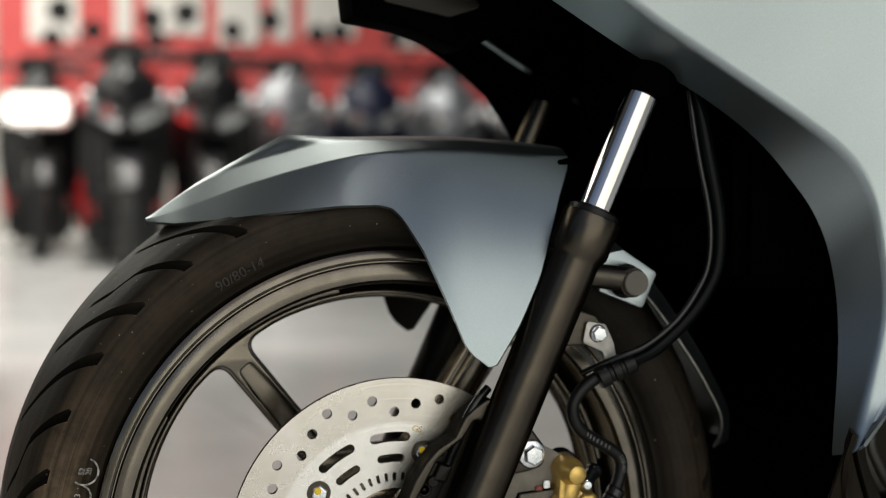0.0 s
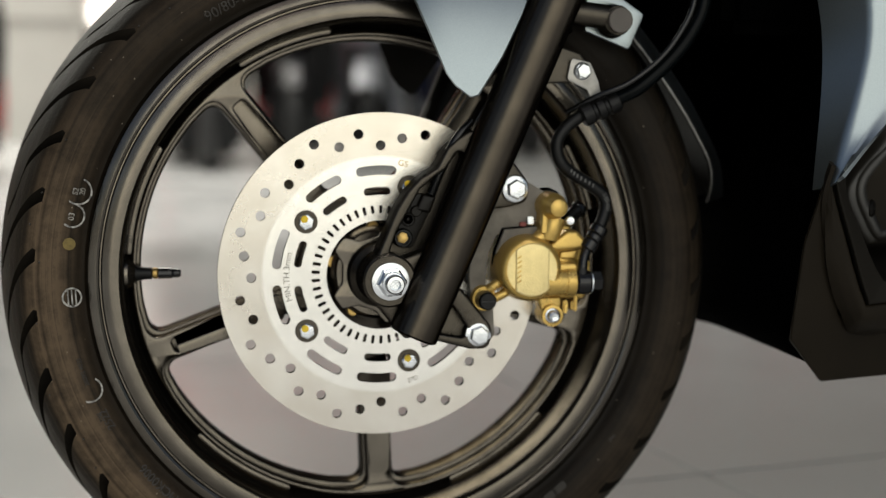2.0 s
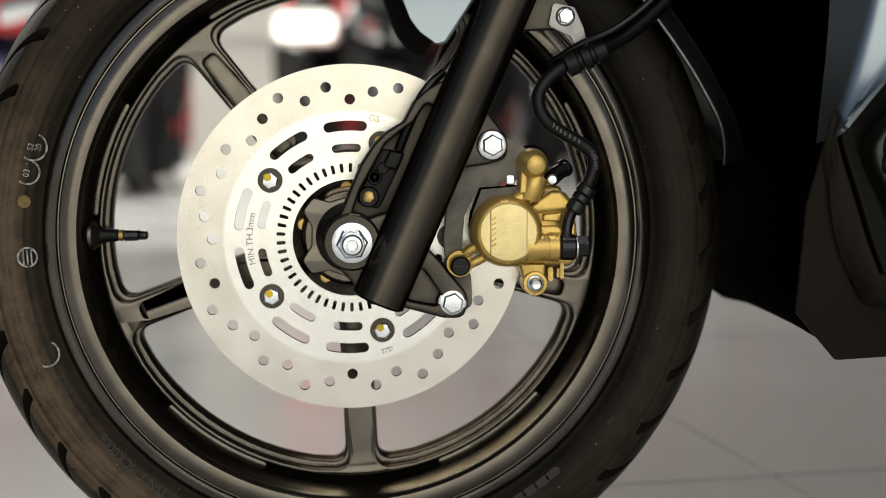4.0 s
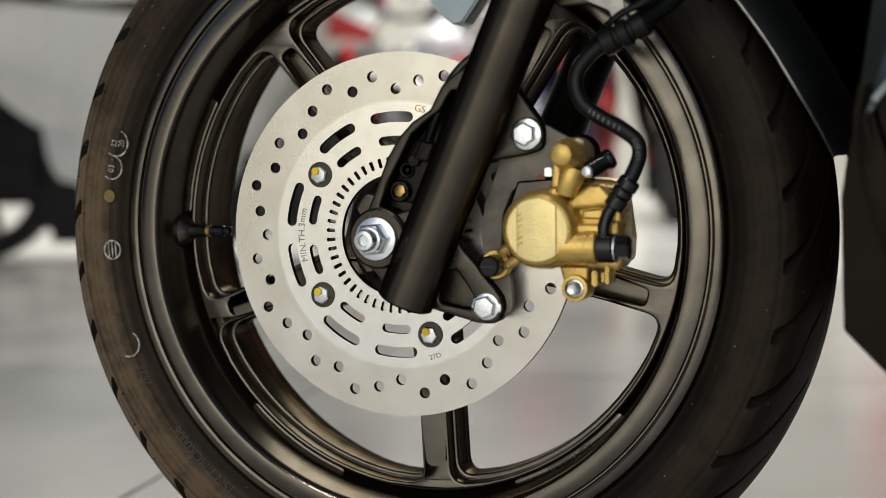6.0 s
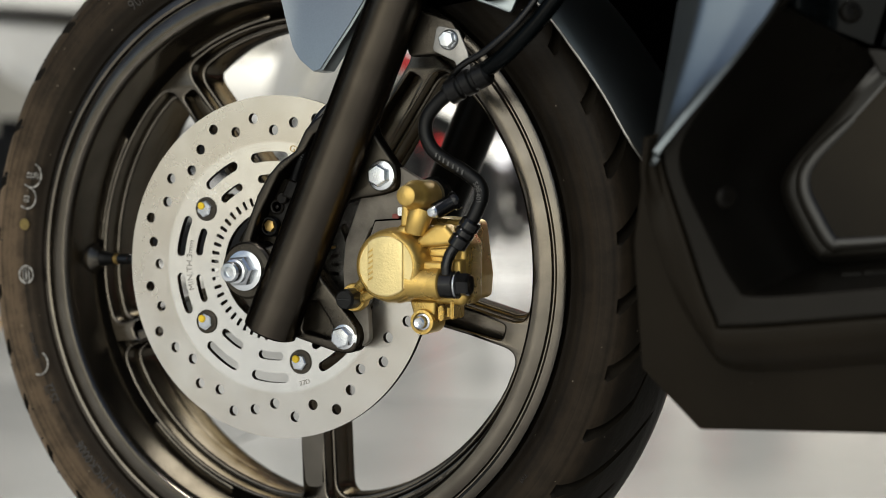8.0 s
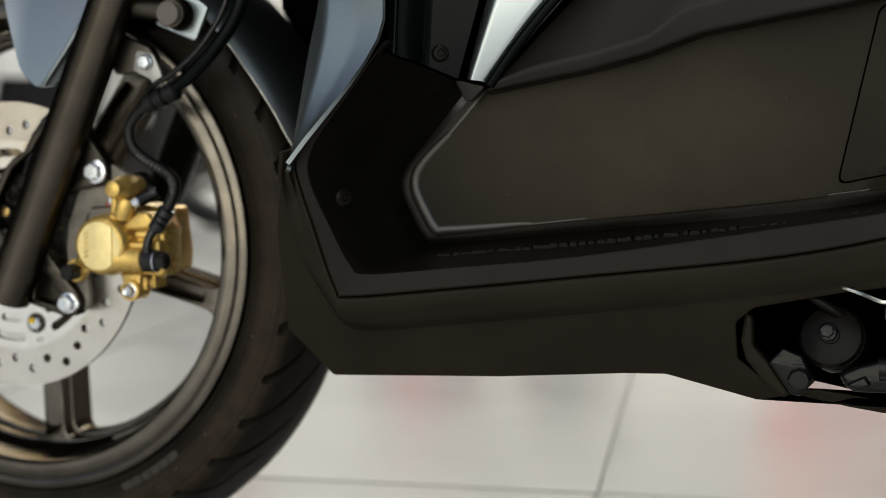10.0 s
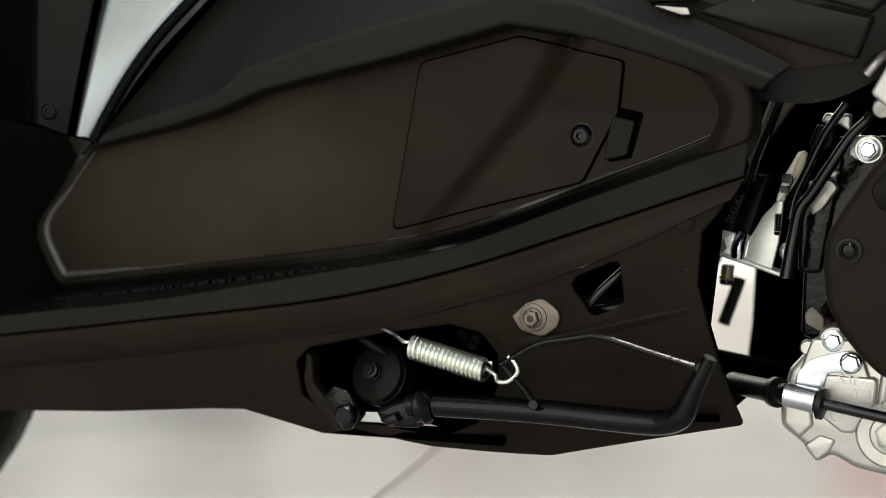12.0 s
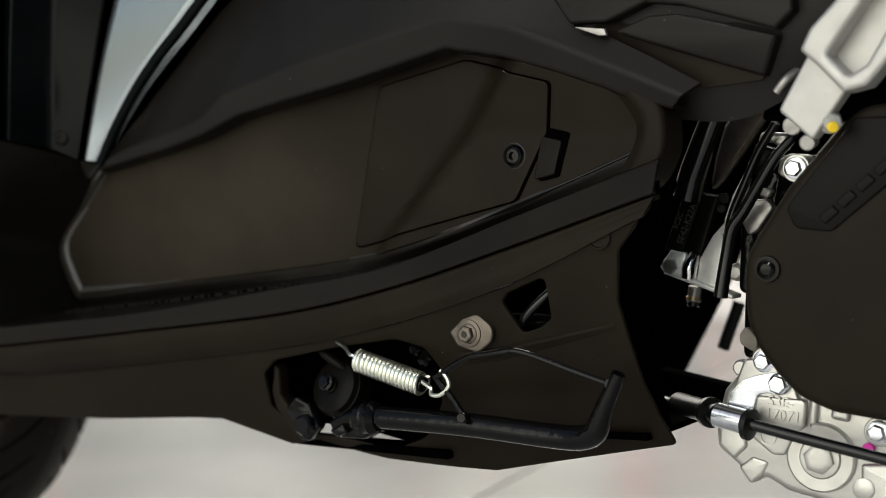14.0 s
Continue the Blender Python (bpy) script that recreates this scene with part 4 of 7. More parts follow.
for k in range(6):
    # maker's mark, as plain slanted bars
    z = 0.2462 + 0.0034 * k
    part("mark_bar", plate([(CX - 0.0113, z), (CX - 0.0083, z + 0.0016), (CX - 0.0083, z + 0.0030), (CX - 0.0113, z + 0.0010)], (), 0.0008, 0.0001, at_y(FACE - 0.0016)), GOLD, caliper)
part("pin_boss", turned([(0, 0.0098), (0.020, 0.0096), (0.0250, 0.0094), (0.0280, 0.0082), (0.0300, 0.0072), (0.0350, 0.0070), (0.0375, 0.0060), (0.0386, 0.0040), (0.0388, 0.0)], (0.1172, -0.0695, 0.2988), (0, -1, 0), 36), GOLD, caliper)
part("pin_arm", join(plate(rounded([(0.1090, 0.2950), (0.1130, 0.2930), (0.1135, 0.2800), (0.1080, 0.2800)], 0.001), (), 0.020, 0.001, at_y(-0.0850)),
                     tube([(0.1190, -0.0880, 0.2900), (0.1172, -0.0890, 0.2840), (0.1145, -0.0880, 0.2765)], lambda q: 0.0085 - 0.0012 * q, sides=24),
                     tube([(0.1140, -0.0870, 0.2800), (0.1085, -0.0890, 0.2765), (0.1030, -0.0900, 0.2735)], lambda q: 0.0062 - 0.0022 * q, sides=16)), GOLD, caliper)
part("upper_rib", plate(rounded([(0.1130, 0.2685), (0.1185, 0.2740), (0.1290, 0.2815), (0.1360, 0.2812), (0.1425, 0.2745), (0.1425, 0.2685), (0.1200, 0.2665)], 0.003), (), 0.014, 0.003, at_y(-0.0840), 3), GOLD, caliper)
part("middle_rib", join(plate(rounded([(0.1180, 0.2500), (0.1180, 0.2585), (0.1340, 0.2585), (0.1380, 0.2560), (0.1380, 0.2500)], 0.002), (), 0.014, 0.002, at_y(-0.0860), 3),
                        plate(rounded([(0.1400, 0.2480), (0.1400, 0.2600), (0.1460, 0.2600), (0.1465, 0.2480)], 0.0015), (), 0.010, 0.002, at_y(-0.0850)),
                        plate(rounded([(0.1240, 0.2615), (0.1245, 0.2660), (0.1370, 0.2672), (0.1362, 0.2610)], 0.0012), (), 0.006, 0.0012, at_y(-0.0850))), GOLD, caliper)
part("pin_boot", turned([(0, 0.0100), (0.003, 0.0116), (0.006, 0.0102), (0.009, 0.0112), (0.011, 0.0098)], (0.1190, -0.0640, 0.2990), (0, -1, 0), 28), GLOSS, caliper)
part("bleed_cap", join(tube([(0.1290, -0.0900, 0.2890), (0.1340, -0.0860, 0.2925), (0.1385, -0.0830, 0.2955)], lambda q: 0.0054 - 0.0006 * q, sides=18),
                       turned([(0, 0.0058), (0.002, 0.0062), (0.004, 0.0056)], (0.1375, -0.0835, 0.2948), (0.8, 0.5, 0.5), 18)), GLOSS, caliper)
part("bleed_nipple", turned([(0, 0.0036), (0.0050, 0.0036), (0.0062, 0.0026), (0.0064, 0.0)], (0.1297, -0.0900, 0.2888), (-0.1, -1, 0.0), 16), ZINC, caliper)
part("pad_clip", box(0.1010, 0.1055, -0.0850, -0.0800, 0.2860, 0.2912, 0.0005), ZINC, caliper)
part("pad_tab", box(0.0962, 0.1008, -0.0826, -0.0798, 0.2842, 0.2872, 0.0004), B_PADRED, caliper)
part("lower_lug", join(turned([(0, 0.0080), (0.017, 0.0080), (0.0182, 0.0076), (0.0184, 0.0058), (0.0160, 0.0056), (0.0160, 0.0)], (0.1192, -0.0700, 0.2207), (0, -1, 0), 32),
                       plate(rounded([(0.1090, 0.2340), (0.1125, 0.2210), (0.1260, 0.2200), (0.1270, 0.2340)], 0.002), (), 0.014, 0.002, at_y(-0.0775))), GOLD, caliper)
part("lug_bolt", turned([(0, 0.0054), (0.0010, 0.0052), (0.0014, 0.0042), (0.0060, 0.0040), (0.0070, 0.0028), (0.0066, 0.0014)], (0.1192, -0.0865, 0.2207), (0, -1, 0), 24), ZINC, caliper)
for x, z, w, h in ((0.1300, 0.2262, 0.0034, 0.0046), (0.1350, 0.2270, 0.0016, 0.0036), (0.1375, 0.2285, 0.0022, 0.0058)):
    part("pad_pin", box(x - w / 2, x + w / 2, -0.0840, -0.0660, z - h, z + h, 0.0008), GOLD, caliper)
part("lower_pin_boot", turned([(0, 0.0078), (0.010, 0.0080), (0.0102, 0.0068), (0.014, 0.0066), (0.0235, 0.0064), (0.0250, 0.0052), (0.0250, 0.0)], (0.0697, -0.0720, 0.2336), (0, -1, 0), 28), HOSE, caliper)
part("boot_slot", box(0.0652, 0.0742, -0.0976, -0.0969, 0.2332, 0.2340), GLOSS, caliper)
part("lower_pin_arm", join(tube([(0.0735, -0.0840, 0.2400), (0.0770, -0.0850, 0.2432), (0.0830, -0.0860, 0.2470)], 0.0034, sides=12),
                           tube([(0.0755, -0.0840, 0.2335), (0.0800, -0.0850, 0.2352), (0.0870, -0.0860, 0.2390)], 0.0032, sides=12),
                           turned([(0, 0.0090), (0.004, 0.0092), (0.006, 0.0084)], (0.0700, -0.0790, 0.2340), (0, -1, 0), 28)), GOLD, caliper)
part("inlet_boss", join(turned([(0, 0.0105), (0.0085, 0.0098), (0.0140, 0.0094), (0.0142, 0.0100), (0.0205, 0.0100), (0.0212, 0.0092)], (0.1130, -0.0900, 0.2452), (1, 0, 0), 36),
                        tube([(0.1030, -0.0900, 0.2400), (0.1100, -0.0890, 0.2420), (0.1180, -0.0890, 0.2450)], 0.0085, sides=20)), GOLD, caliper)
part("banjo", join(rod((0.1345, -0.0920, 0.2448), (0.1445, -0.0920, 0.2448), 0.0086, bevel=0.001),
                   tube([(0.1385, -0.0945, 0.2510), (0.1388, -0.0945, 0.2570), (0.1405, -0.0930, 0.2635), (0.1440, -0.0905, 0.2700)], 0.0036)), GLOSS, caliper, "black banjo fitting")
part("banjo_washer", rod((0.1446, -0.0920, 0.2448), (0.1457, -0.0920, 0.2448), 0.0086, bevel=0.0002), ZINC, caliper)
part("banjo_bolt", hexhead((0.1457, -0.0920, 0.2452), (1, 0, 0), 0.0125, 0.0080), GLOSS, caliper)

# brake hose, cable and their clip
hose = part("brake_hose", tube([(0.1492, -0.0895, 0.2780), (0.1548, -0.0880, 0.2880), (0.1580, -0.0860, 0.2980), (0.1560, -0.0850, 0.3060), (0.1470, -0.0850, 0.3130), (0.1350, -0.0860, 0.3200),
                                (0.1260, -0.0870, 0.3270), (0.1215, -0.0870, 0.3360), (0.1220, -0.0870, 0.3460), (0.1300, -0.0870, 0.3560), (0.1420, -0.0880, 0.3640), (0.1560, -0.0900, 0.3700)],
                               0.0045, n=6, sides=16), HOSE, scooter, "black rubber brake hose")
part("hose_sleeve", tube([(0.1540, -0.0895, 0.3692), (0.1660, -0.0940, 0.3755), (0.1790, -0.0980, 0.3830), (0.2000, -0.1000, 0.4020), (0.2150, -0.1000, 0.4215), (0.2230, -0.1000, 0.4420), (0.2237, -0.0990, 0.4743),
                          (0.2162, -0.0960, 0.5175), (0.2100, -0.0900, 0.5600)], 0.0052, n=6, sides=16), PIANO, hose, "smooth black hose sleeve")
part("crimp_sleeve", turned([(0, 0.0045), (0.001, 0.0060), (0.007, 0.0062), (0.008, 0.0054), (0.009, 0.0062), (0.012, 0.0062), (0.013, 0.0054), (0.014, 0.0064), (0.0185, 0.0064), (0.020, 0.0054)],
                            (0.1428, -0.0905, 0.2675), (0.55, 0.06, 0.83), 24), GLOSS, hose)
hose_line = spline([(0.1580, -0.0860, 0.2980), (0.1560, -0.0850, 0.3060), (0.1470, -0.0850, 0.3130), (0.1350, -0.0860, 0.3200), (0.1260, -0.0870, 0.3270)], 8)
for k, body in ((6, "SAE"), (1, "J1401")):
    q, nx_ = hose_line[k], hose_line[k + 2]
    a = math.degrees(math.atan2(-(nx_ - q).z, -(nx_ - q).x))
    part("hose_print", words(body, 0.0042, Matrix.Translation((q.x, q.y - 0.0052, q.z)) @ Matrix.Rotation(radians(-a), 4, "Y") @ SIDE, 0.0002), HOSEPRINT, hose)
for k in range(7):
    q = hose_line[16 + 2 * k]
    part("print_bar", plate([(q.x - 0.0007, q.z - 0.0013), (q.x + 0.0004, q.z - 0.0013), (q.x + 0.0010, q.z + 0.0013), (q.x - 0.0001, q.z + 0.0013)], (), 0.0003, 0, at_y(q.y - 0.0052)), HOSEPRINT, hose)
part("brake_cable", tube([(0.1300, -0.0800, 0.3640), (0.1480, -0.0960, 0.3760), (0.1680, -0.1030, 0.3850), (0.1900, -0.1050, 0.4020), (0.2060, -0.1050, 0.4230), (0.2140, -0.1050, 0.4430),
                          (0.2150, -0.1030, 0.4740), (0.2080, -0.0980, 0.5180), (0.2040, -0.0920, 0.5600)], 0.0021, sides=12), GLOSS, scooter, "glossy black sensor cable")
clip = part("hose_clip", turned([(0, 0.0060), (0.001, 0.0078), (0.008, 0.0078), (0.009, 0.0066), (0.011, 0.0066), (0.012, 0.0080), (0.017, 0.0080), (0.018, 0.0066), (0.020, 0.0066), (0.021, 0.0076),
                                 (0.028, 0.0074), (0.030, 0.0055)], (0.1380, -0.0900, 0.3610), (0.90, -0.06, 0.40), 20), HOSE, scooter, "black rubber hose clip")
part("clip_tab", plate(rounded([(0.1300, 0.4020), (0.1270, 0.3870), (0.1420, 0.3800), (0.1460, 0.3690), (0.1530, 0.3720), (0.1500, 0.3860), (0.1440, 0.3990)], 0.003), (), 0.002, 0.0004, at_y(-0.0890)), DULLZINC, clip)
part("clip_bolt", hexhead((0.1380, -0.0895, 0.3930), (0, -1, 0), 0.0092, 0.0045, 0.0064), ZINC, clip, "zinc hexagon bolt")
part("clip_lug", plate(rounded([(0.1050, 0.3980), (0.1100, 0.3840), (0.1320, 0.3850), (0.1450, 0.3960), (0.1380, 0.4050), (0.1180, 0.4120)], 0.004), (), 0.010, 0.0015, at_y(-0.0820)), CASTING, leg)

# reflector stay and its disc
stay = part("reflector_stay", join(rod((0.128, -0.088, 0.434), (0.158, -0.090, 0.430), 0.0085), rod((0.1600, -0.084, 0.428), (0.1620, -0.0960, 0.428), 0.0105)), CASTING, scooter)
part("reflector_disc", rod((0.1620, -0.0955, 0.4280), (0.1622, -0.1010, 0.4280), 0.0088), GREYDISC, stay, "dull grey round reflector back")
part("fender_mount", box(0.1020, 0.1230, -0.1000, -0.0800, 0.4420, 0.4560, 0.003), CASTING, leg)

# front mudguard: one moulded arch, creased twice along its nose, with a flat leg on either side
def lerp_line(line, x):
    """Height along a line of (x, z) at x."""
    return float(np.interp(x, [p[0] for p in line], [p[1] for p in line]))


def flowing(line, x, reach=0.012):
    """The same, with the corners of the line eased."""
    return sum(w * lerp_line(line, x + reach * q) for q, w in ((-1, 0.1), (-0.6, 0.2), (-0.2, 0.2), (0.2, 0.2), (0.6, 0.2), (1, 0.1)))


CROWN = [(-0.160, 0.4715), (-0.142, 0.4845), (-0.124, 0.4970), (-0.092, 0.5150), (-0.064, 0.5300), (-0.024, 0.5285), (0.018, 0.5292), (0.060, 0.5290), (0.103, 0.5262), (0.130, 0.5230)]
FOLD1 = [(-0.160, 0.4712), (-0.146, 0.4822), (-0.127, 0.4945), (-0.101, 0.5065), (-0.070, 0.5172), (-0.050, 0.5222), (-0.030, 0.5255), (-0.010, 0.5262), (0.060, 0.5258), (0.125, 0.5205)]
FOLD2 = [(-0.160, 0.4709), (-0.137, 0.4790), (-0.100, 0.4938), (-0.081, 0.5000), (-0.066, 0.5045), (-0.035, 0.5128), (-0.010, 0.5172), (0.020, 0.5190), (0.060, 0.5190), (0.125, 0.5150)]
LOW = [(-0.160, 0.4705), (-0.142, 0.4695), (-0.114, 0.4728), (-0.077, 0.4780), (-0.039, 0.4820), (-0.0123, 0.4825), (-0.0033, 0.4800), (0.0026, 0.4731), (0.0141, 0.4522), (0.0277, 0.4178),
       (0.0381, 0.3907), (0.0435, 0.3831), (0.0538, 0.3754), (0.0588, 0.3764), (0.0764, 0.4023), (0.0940, 0.4345), (0.1035, 0.4582), (0.1147, 0.4850), (0.128, 0.5110)]
Y1 = [(-0.160, 0.001), (-0.127, 0.004), (-0.100, 0.007), (-0.070, 0.010), (-0.034, 0.018), (0.000, 0.031), (0.060, 0.040), (0.125, 0.044)]
Y2 = [(-0.160, 0.002), (-0.137, 0.016), (-0.100, 0.029), (-0.066, 0.039), (-0.035, 0.046), (0.005, 0.051), (0.060, 0.053), (0.125, 0.056)]
FLARE = [(-0.160, 1.3), (-0.100, 1.2), (-0.040, 0.90), (0.000, 0.72), (0.030, 0.647), (0.125, 0.647)]
xs = sorted(set([round(-0.160 + 0.003 * k, 4) for k in range(97)] + [0.0538, 0.128]))


def fender_section(x, sign):
    c, z1, z2, l = flowing(CROWN, x, 0.005), flowing(FOLD1, x), flowing(FOLD2, x), lerp_line(LOW, x)
    y1, y2 = flowing(Y1, x, 0.006), flowing(Y2, x, 0.006)
    z1 = min(z1, c - 0.0002)
    z2 = min(z2, z1 - 0.0002)
    l = min(l, z2 - 0.0003)
    deep = z2 - l
    pts = [(0, 0, c), (0, 0.55 * y1, c - 0.42 * (c - z1)), (0, y1, z1), (0, y2, z2)]
    out = soften(pts + [(0, y2 + flowing(FLARE, x) * deep * 0.1, z2 - 0.1 * deep)], 0.0030, 4)[:-1]
    side = [(0, y2 + flowing(FLARE, x) * d - 1.87 * d * d, z2 - d) for d in [deep * q for q in (0.1, 0.18, 0.27, 0.37, 0.48, 0.6, 0.72, 0.84, 0.93, 1.0)]]
    return [(x, sign * p[1], p[2]) for p in out + side]


rows = []
for x in xs:
    a = fender_section(x, -1)
    b = fender_section(x, 1)
    rows.append([Vector(p) for p in reversed(a)] + [Vector(p) for p in b[1:]])
fender_bm = grid(rows)
bmesh.ops.remove_doubles(fender_bm, verts=fender_bm.verts, dist=0.0002)
fender = part("front_fender", shell(fender_bm, 0.0028), PAINT, scooter, "satin blue grey front mudguard", angle=40)
# its inside is bare black plastic
fender.data.materials.append(PLASTIC_UP)
for f in fender.data.polygons:
    c = f.center
    away = Vector((0.0, c.y, 0.35 * max(0.0, c.z - 0.46)))
    if f.normal.dot(away) < 0 and (abs(c.y) > 0.012 or f.normal.z < 0):
        f.material_index = 1
# its tail behind the fork
TAIL = [(10, 0.2640), (15.5, 0.2600), (21, 0.2550), (24, 0.2535), (29, 0.2508), (34, 0.2490), (58, 0.2480)]
rows = []
for k in range(25):
    a = 58 - (58 - 9.8) * k / 24
    q = k / 24
    w = 0.064 if q < 0.8 else 0.064 * (1 - 0.6 * ((q - 0.8) / 0.2) ** 1.8)
    edge = lerp_line(TAIL, a)
    half = [(edge, 1.0), (edge + 0.0040, 0.95), (edge + 0.0120, 0.80), (edge + 0.0180, 0.55)]
    rows.append([polar(r, a, -w * f) for r, f in half] + [polar(edge + 0.0210, a, 0)] + [polar(r, a, w * f) for r, f in reversed(half)])
tail = part("fender_tail", shell(grid(rows), 0.0020), PLASTIC_UP, fender, "mudguard tail, black with blue grey rear-facing sides")
tail.data.materials.append(PAINT)
# faces turned to +x take the body colour, the others stay black
for f in tail.data.polygons:
    if f.normal.x > 0.35:
        f.material_index = 1
# pale wire added along the edge as its painted highlight
part("tail_edge_glint", tube([r[0] for r in rows[4:]], 0.0009, smooth=False, sides=8), DULLZINC, tail)
part("stay_plate", plate(rounded([(0.1430, 0.4470), (0.1600, 0.4500), (0.1860, 0.4330), (0.1750, 0.4080), (0.1420, 0.4210)], 0.003), [circle(0.1620, 0.4280, 0.0115)], 0.004, 0.0008, at_y(-0.0800)), PAINT, fender)
back = [Vector(fender_section(x, -1)[-1]) for x in (0.128, 0.122, 0.1147, 0.109, 0.1035, 0.099, 0.094, 0.085, 0.0764, 0.068, 0.0588, 0.0545)]
part("fender_back_edge", shell(grid([[q + Vector((-0.0006, 0.0004, 0.0006)), q + Vector((0.0012, 0.0016, -0.0006)), q + Vector((0.0020, 0.0060, -0.0008)), q + Vector((0.0020, 0.0150, -0.0006))] for q in back]), 0.0016), PAINT, fender)
# near-black plate added for the shade inside the mudguard's rear
part("fender_rear_wall", plate(rounded([(0.082, 0.415), (0.094, 0.440), (0.112, 0.495), (0.120, 0.512), (0.128, 0.514), (0.150, 0.500), (0.140, 0.420)], 0.002), (), 0.100, 0.002, at_y(-0.010)), VOID, fender)

# ---- bodywork ----
def creased(lines, thick=0.003, r=0.003, n=5, smooth=True, mirror=False):
    """A moulded panel through lines with as many points each: smooth along them, creased with small radii across them."""
    run = [spline(ln, n) if smooth else [Vector(q) for q in ln] for ln in lines]
    cols = [soften([ln[j] for ln in run], r) for j in range(len(run[0]))]
    if mirror:
        cols = [[Vector((q.x, -q.y, q.z)) for q in c] for c in cols]
    return shell(grid(cols), thick)


def grained(mesh, cell, x0, x1, z0, z1):
    """Cuts a flat sheet into cells, so that it can be bent."""
    bm = bmesh.new()
    bm.from_mesh(mesh)
    for lo, hi, way in ((x0, x1, (1, 0, 0)), (z0, z1, (0, 0, 1))):
        for k in range(1, int((hi - lo) / cell)):
            bmesh.ops.bisect_plane(bm, geom=bm.verts[:] + bm.edges[:] + bm.faces[:], dist=1e-7, plane_co=Vector(way) * (lo + k * cell), plane_no=way)
    bm.to_mesh(mesh)
    bm.free()
    return mesh


def ease(q):
    q = max(0.0, min(1.0, q))
    return q * q * (3 - 2 * q)


def panel_y(x, z):
    """Depth of the inner side panel: flat in front, then folded outwards along a slanting ridge."""
    flat = -0.0945 + 0.0045 * ease((x - 0.48) / 0.15)
    s = 0.731 * (x - 0.762) - 0.683 * (z - 0.402)
    wide = 0.017 + 0.30 * max(0.0, z - 0.395)
    out = -0.1065 - 0.05 * max(0.0, s) - 0.28 * max(0.0, z - 0.388) - 0.04 * max(0.0, x - 0.80)
    return flat + (out - flat) * ease((s + wide) / wide)


def bent(mesh, shift=0.0):
    """Bends a sheet drawn at y = 0 onto the inner panel's surface."""
    grained(mesh, 0.006, 0.33, 0.90, 0.26, 0.46)
    for v in mesh.vertices:
        v.co.y += panel_y(v.co.x, v.co.z) + shift
    return mesh


def yz(line, *ys):
    """Points in space from (x, z) and a y for the first and the last, even between."""
    y0, y1 = ys[0], ys[-1]
    return [(x, y0 + (y1 - y0) * i / (len(line) - 1), z) for i, (x, z) in enumerate(line)]


LEAD = [(0.0262, 0.6660), (0.1034, 0.6177), (0.1465, 0.5910), (0.2084, 0.5560), (0.2462, 0.5286), (0.2702, 0.5014), (0.2892, 0.4724), (0.2978, 0.4378), (0.2944, 0.3903), (0.2845, 0.3120)]
CREASE = [(0.040, 0.676), (0.137, 0.615), (0.170, 0.594), (0.225, 0.561), (0.262, 0.538), (0.288, 0.519), (0.305, 0.498), (0.3135, 0.466), (0.3150, 0.405), (0.2890, 0.3155)]
STRIP = [(0.100, 0.760), (0.200, 0.740), (0.260, 0.720), (0.320, 0.690), (0.340, 0.620), (0.343, 0.560), (0.343, 0.500), (0.341, 0.450), (0.339, 0.400), (0.2930, 0.3200)]
BACK = [(0.100, 0.775), (0.210, 0.755), (0.275, 0.735), (0.335, 0.700), (0.356, 0.625), (0.358, 0.560), (0.357, 0.500), (0.355, 0.455), (0.357, 0.403), (0.2935, 0.3220)]
LEAD_Y = [-0.100, -0.104, -0.107, -0.110, -0.112, -0.116, -0.121, -0.129, -0.143, -0.155]
CREASE_Y = [-0.142, -0.1437, -0.1453, -0.147, -0.1490, -0.1515, -0.1550, -0.1600, -0.1665, -0.1690]
cover_lines = [[(x, y, z) for (x, z), y in zip(LEAD, LEAD_Y)], [(x, y, z) for (x, z), y in zip(CREASE, CREASE_Y)], yz(STRIP, -0.160, -0.1740), yz(BACK, -0.1680, -0.1785)]
for flip in (False, True):
    part("leg_shield_cover", creased(cover_lines, 0.003, 0.0032, mirror=flip), PAINT, scooter, "satin blue grey leg shield panel")
# near-black lining of the wheel well, behind the front wheel and up under the nose; its shade is in the colour
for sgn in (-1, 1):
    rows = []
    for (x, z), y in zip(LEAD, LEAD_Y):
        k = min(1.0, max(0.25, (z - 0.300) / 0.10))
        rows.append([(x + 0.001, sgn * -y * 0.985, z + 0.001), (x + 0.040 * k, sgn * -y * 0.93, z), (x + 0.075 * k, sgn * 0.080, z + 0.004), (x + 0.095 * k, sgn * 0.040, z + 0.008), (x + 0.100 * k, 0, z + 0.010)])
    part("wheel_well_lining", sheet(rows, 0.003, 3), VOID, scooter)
# boxes added to fill the well with shade and close the view
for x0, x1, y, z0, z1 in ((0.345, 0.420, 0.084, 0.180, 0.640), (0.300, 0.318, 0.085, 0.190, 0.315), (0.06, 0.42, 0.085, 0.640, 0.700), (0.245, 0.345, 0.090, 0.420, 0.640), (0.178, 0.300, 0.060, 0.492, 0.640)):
    part("well_shade_filler", box(x0, x1, -y, y, z0, z1, 0.01), VOID, scooter)
# the shade under the nose is put into this part's colour
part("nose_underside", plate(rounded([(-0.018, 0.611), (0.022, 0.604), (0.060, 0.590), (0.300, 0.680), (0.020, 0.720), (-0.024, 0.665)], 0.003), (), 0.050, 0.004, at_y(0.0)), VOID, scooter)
part("nose_vent", plate(rounded([(0.000, 0.622), (0.050, 0.612), (0.075, 0.620), (0.060, 0.634), (0.010, 0.640)], 0.004), (), 0.004, 0.001, at_y(-0.026)), PLASTIC_UP, scooter)
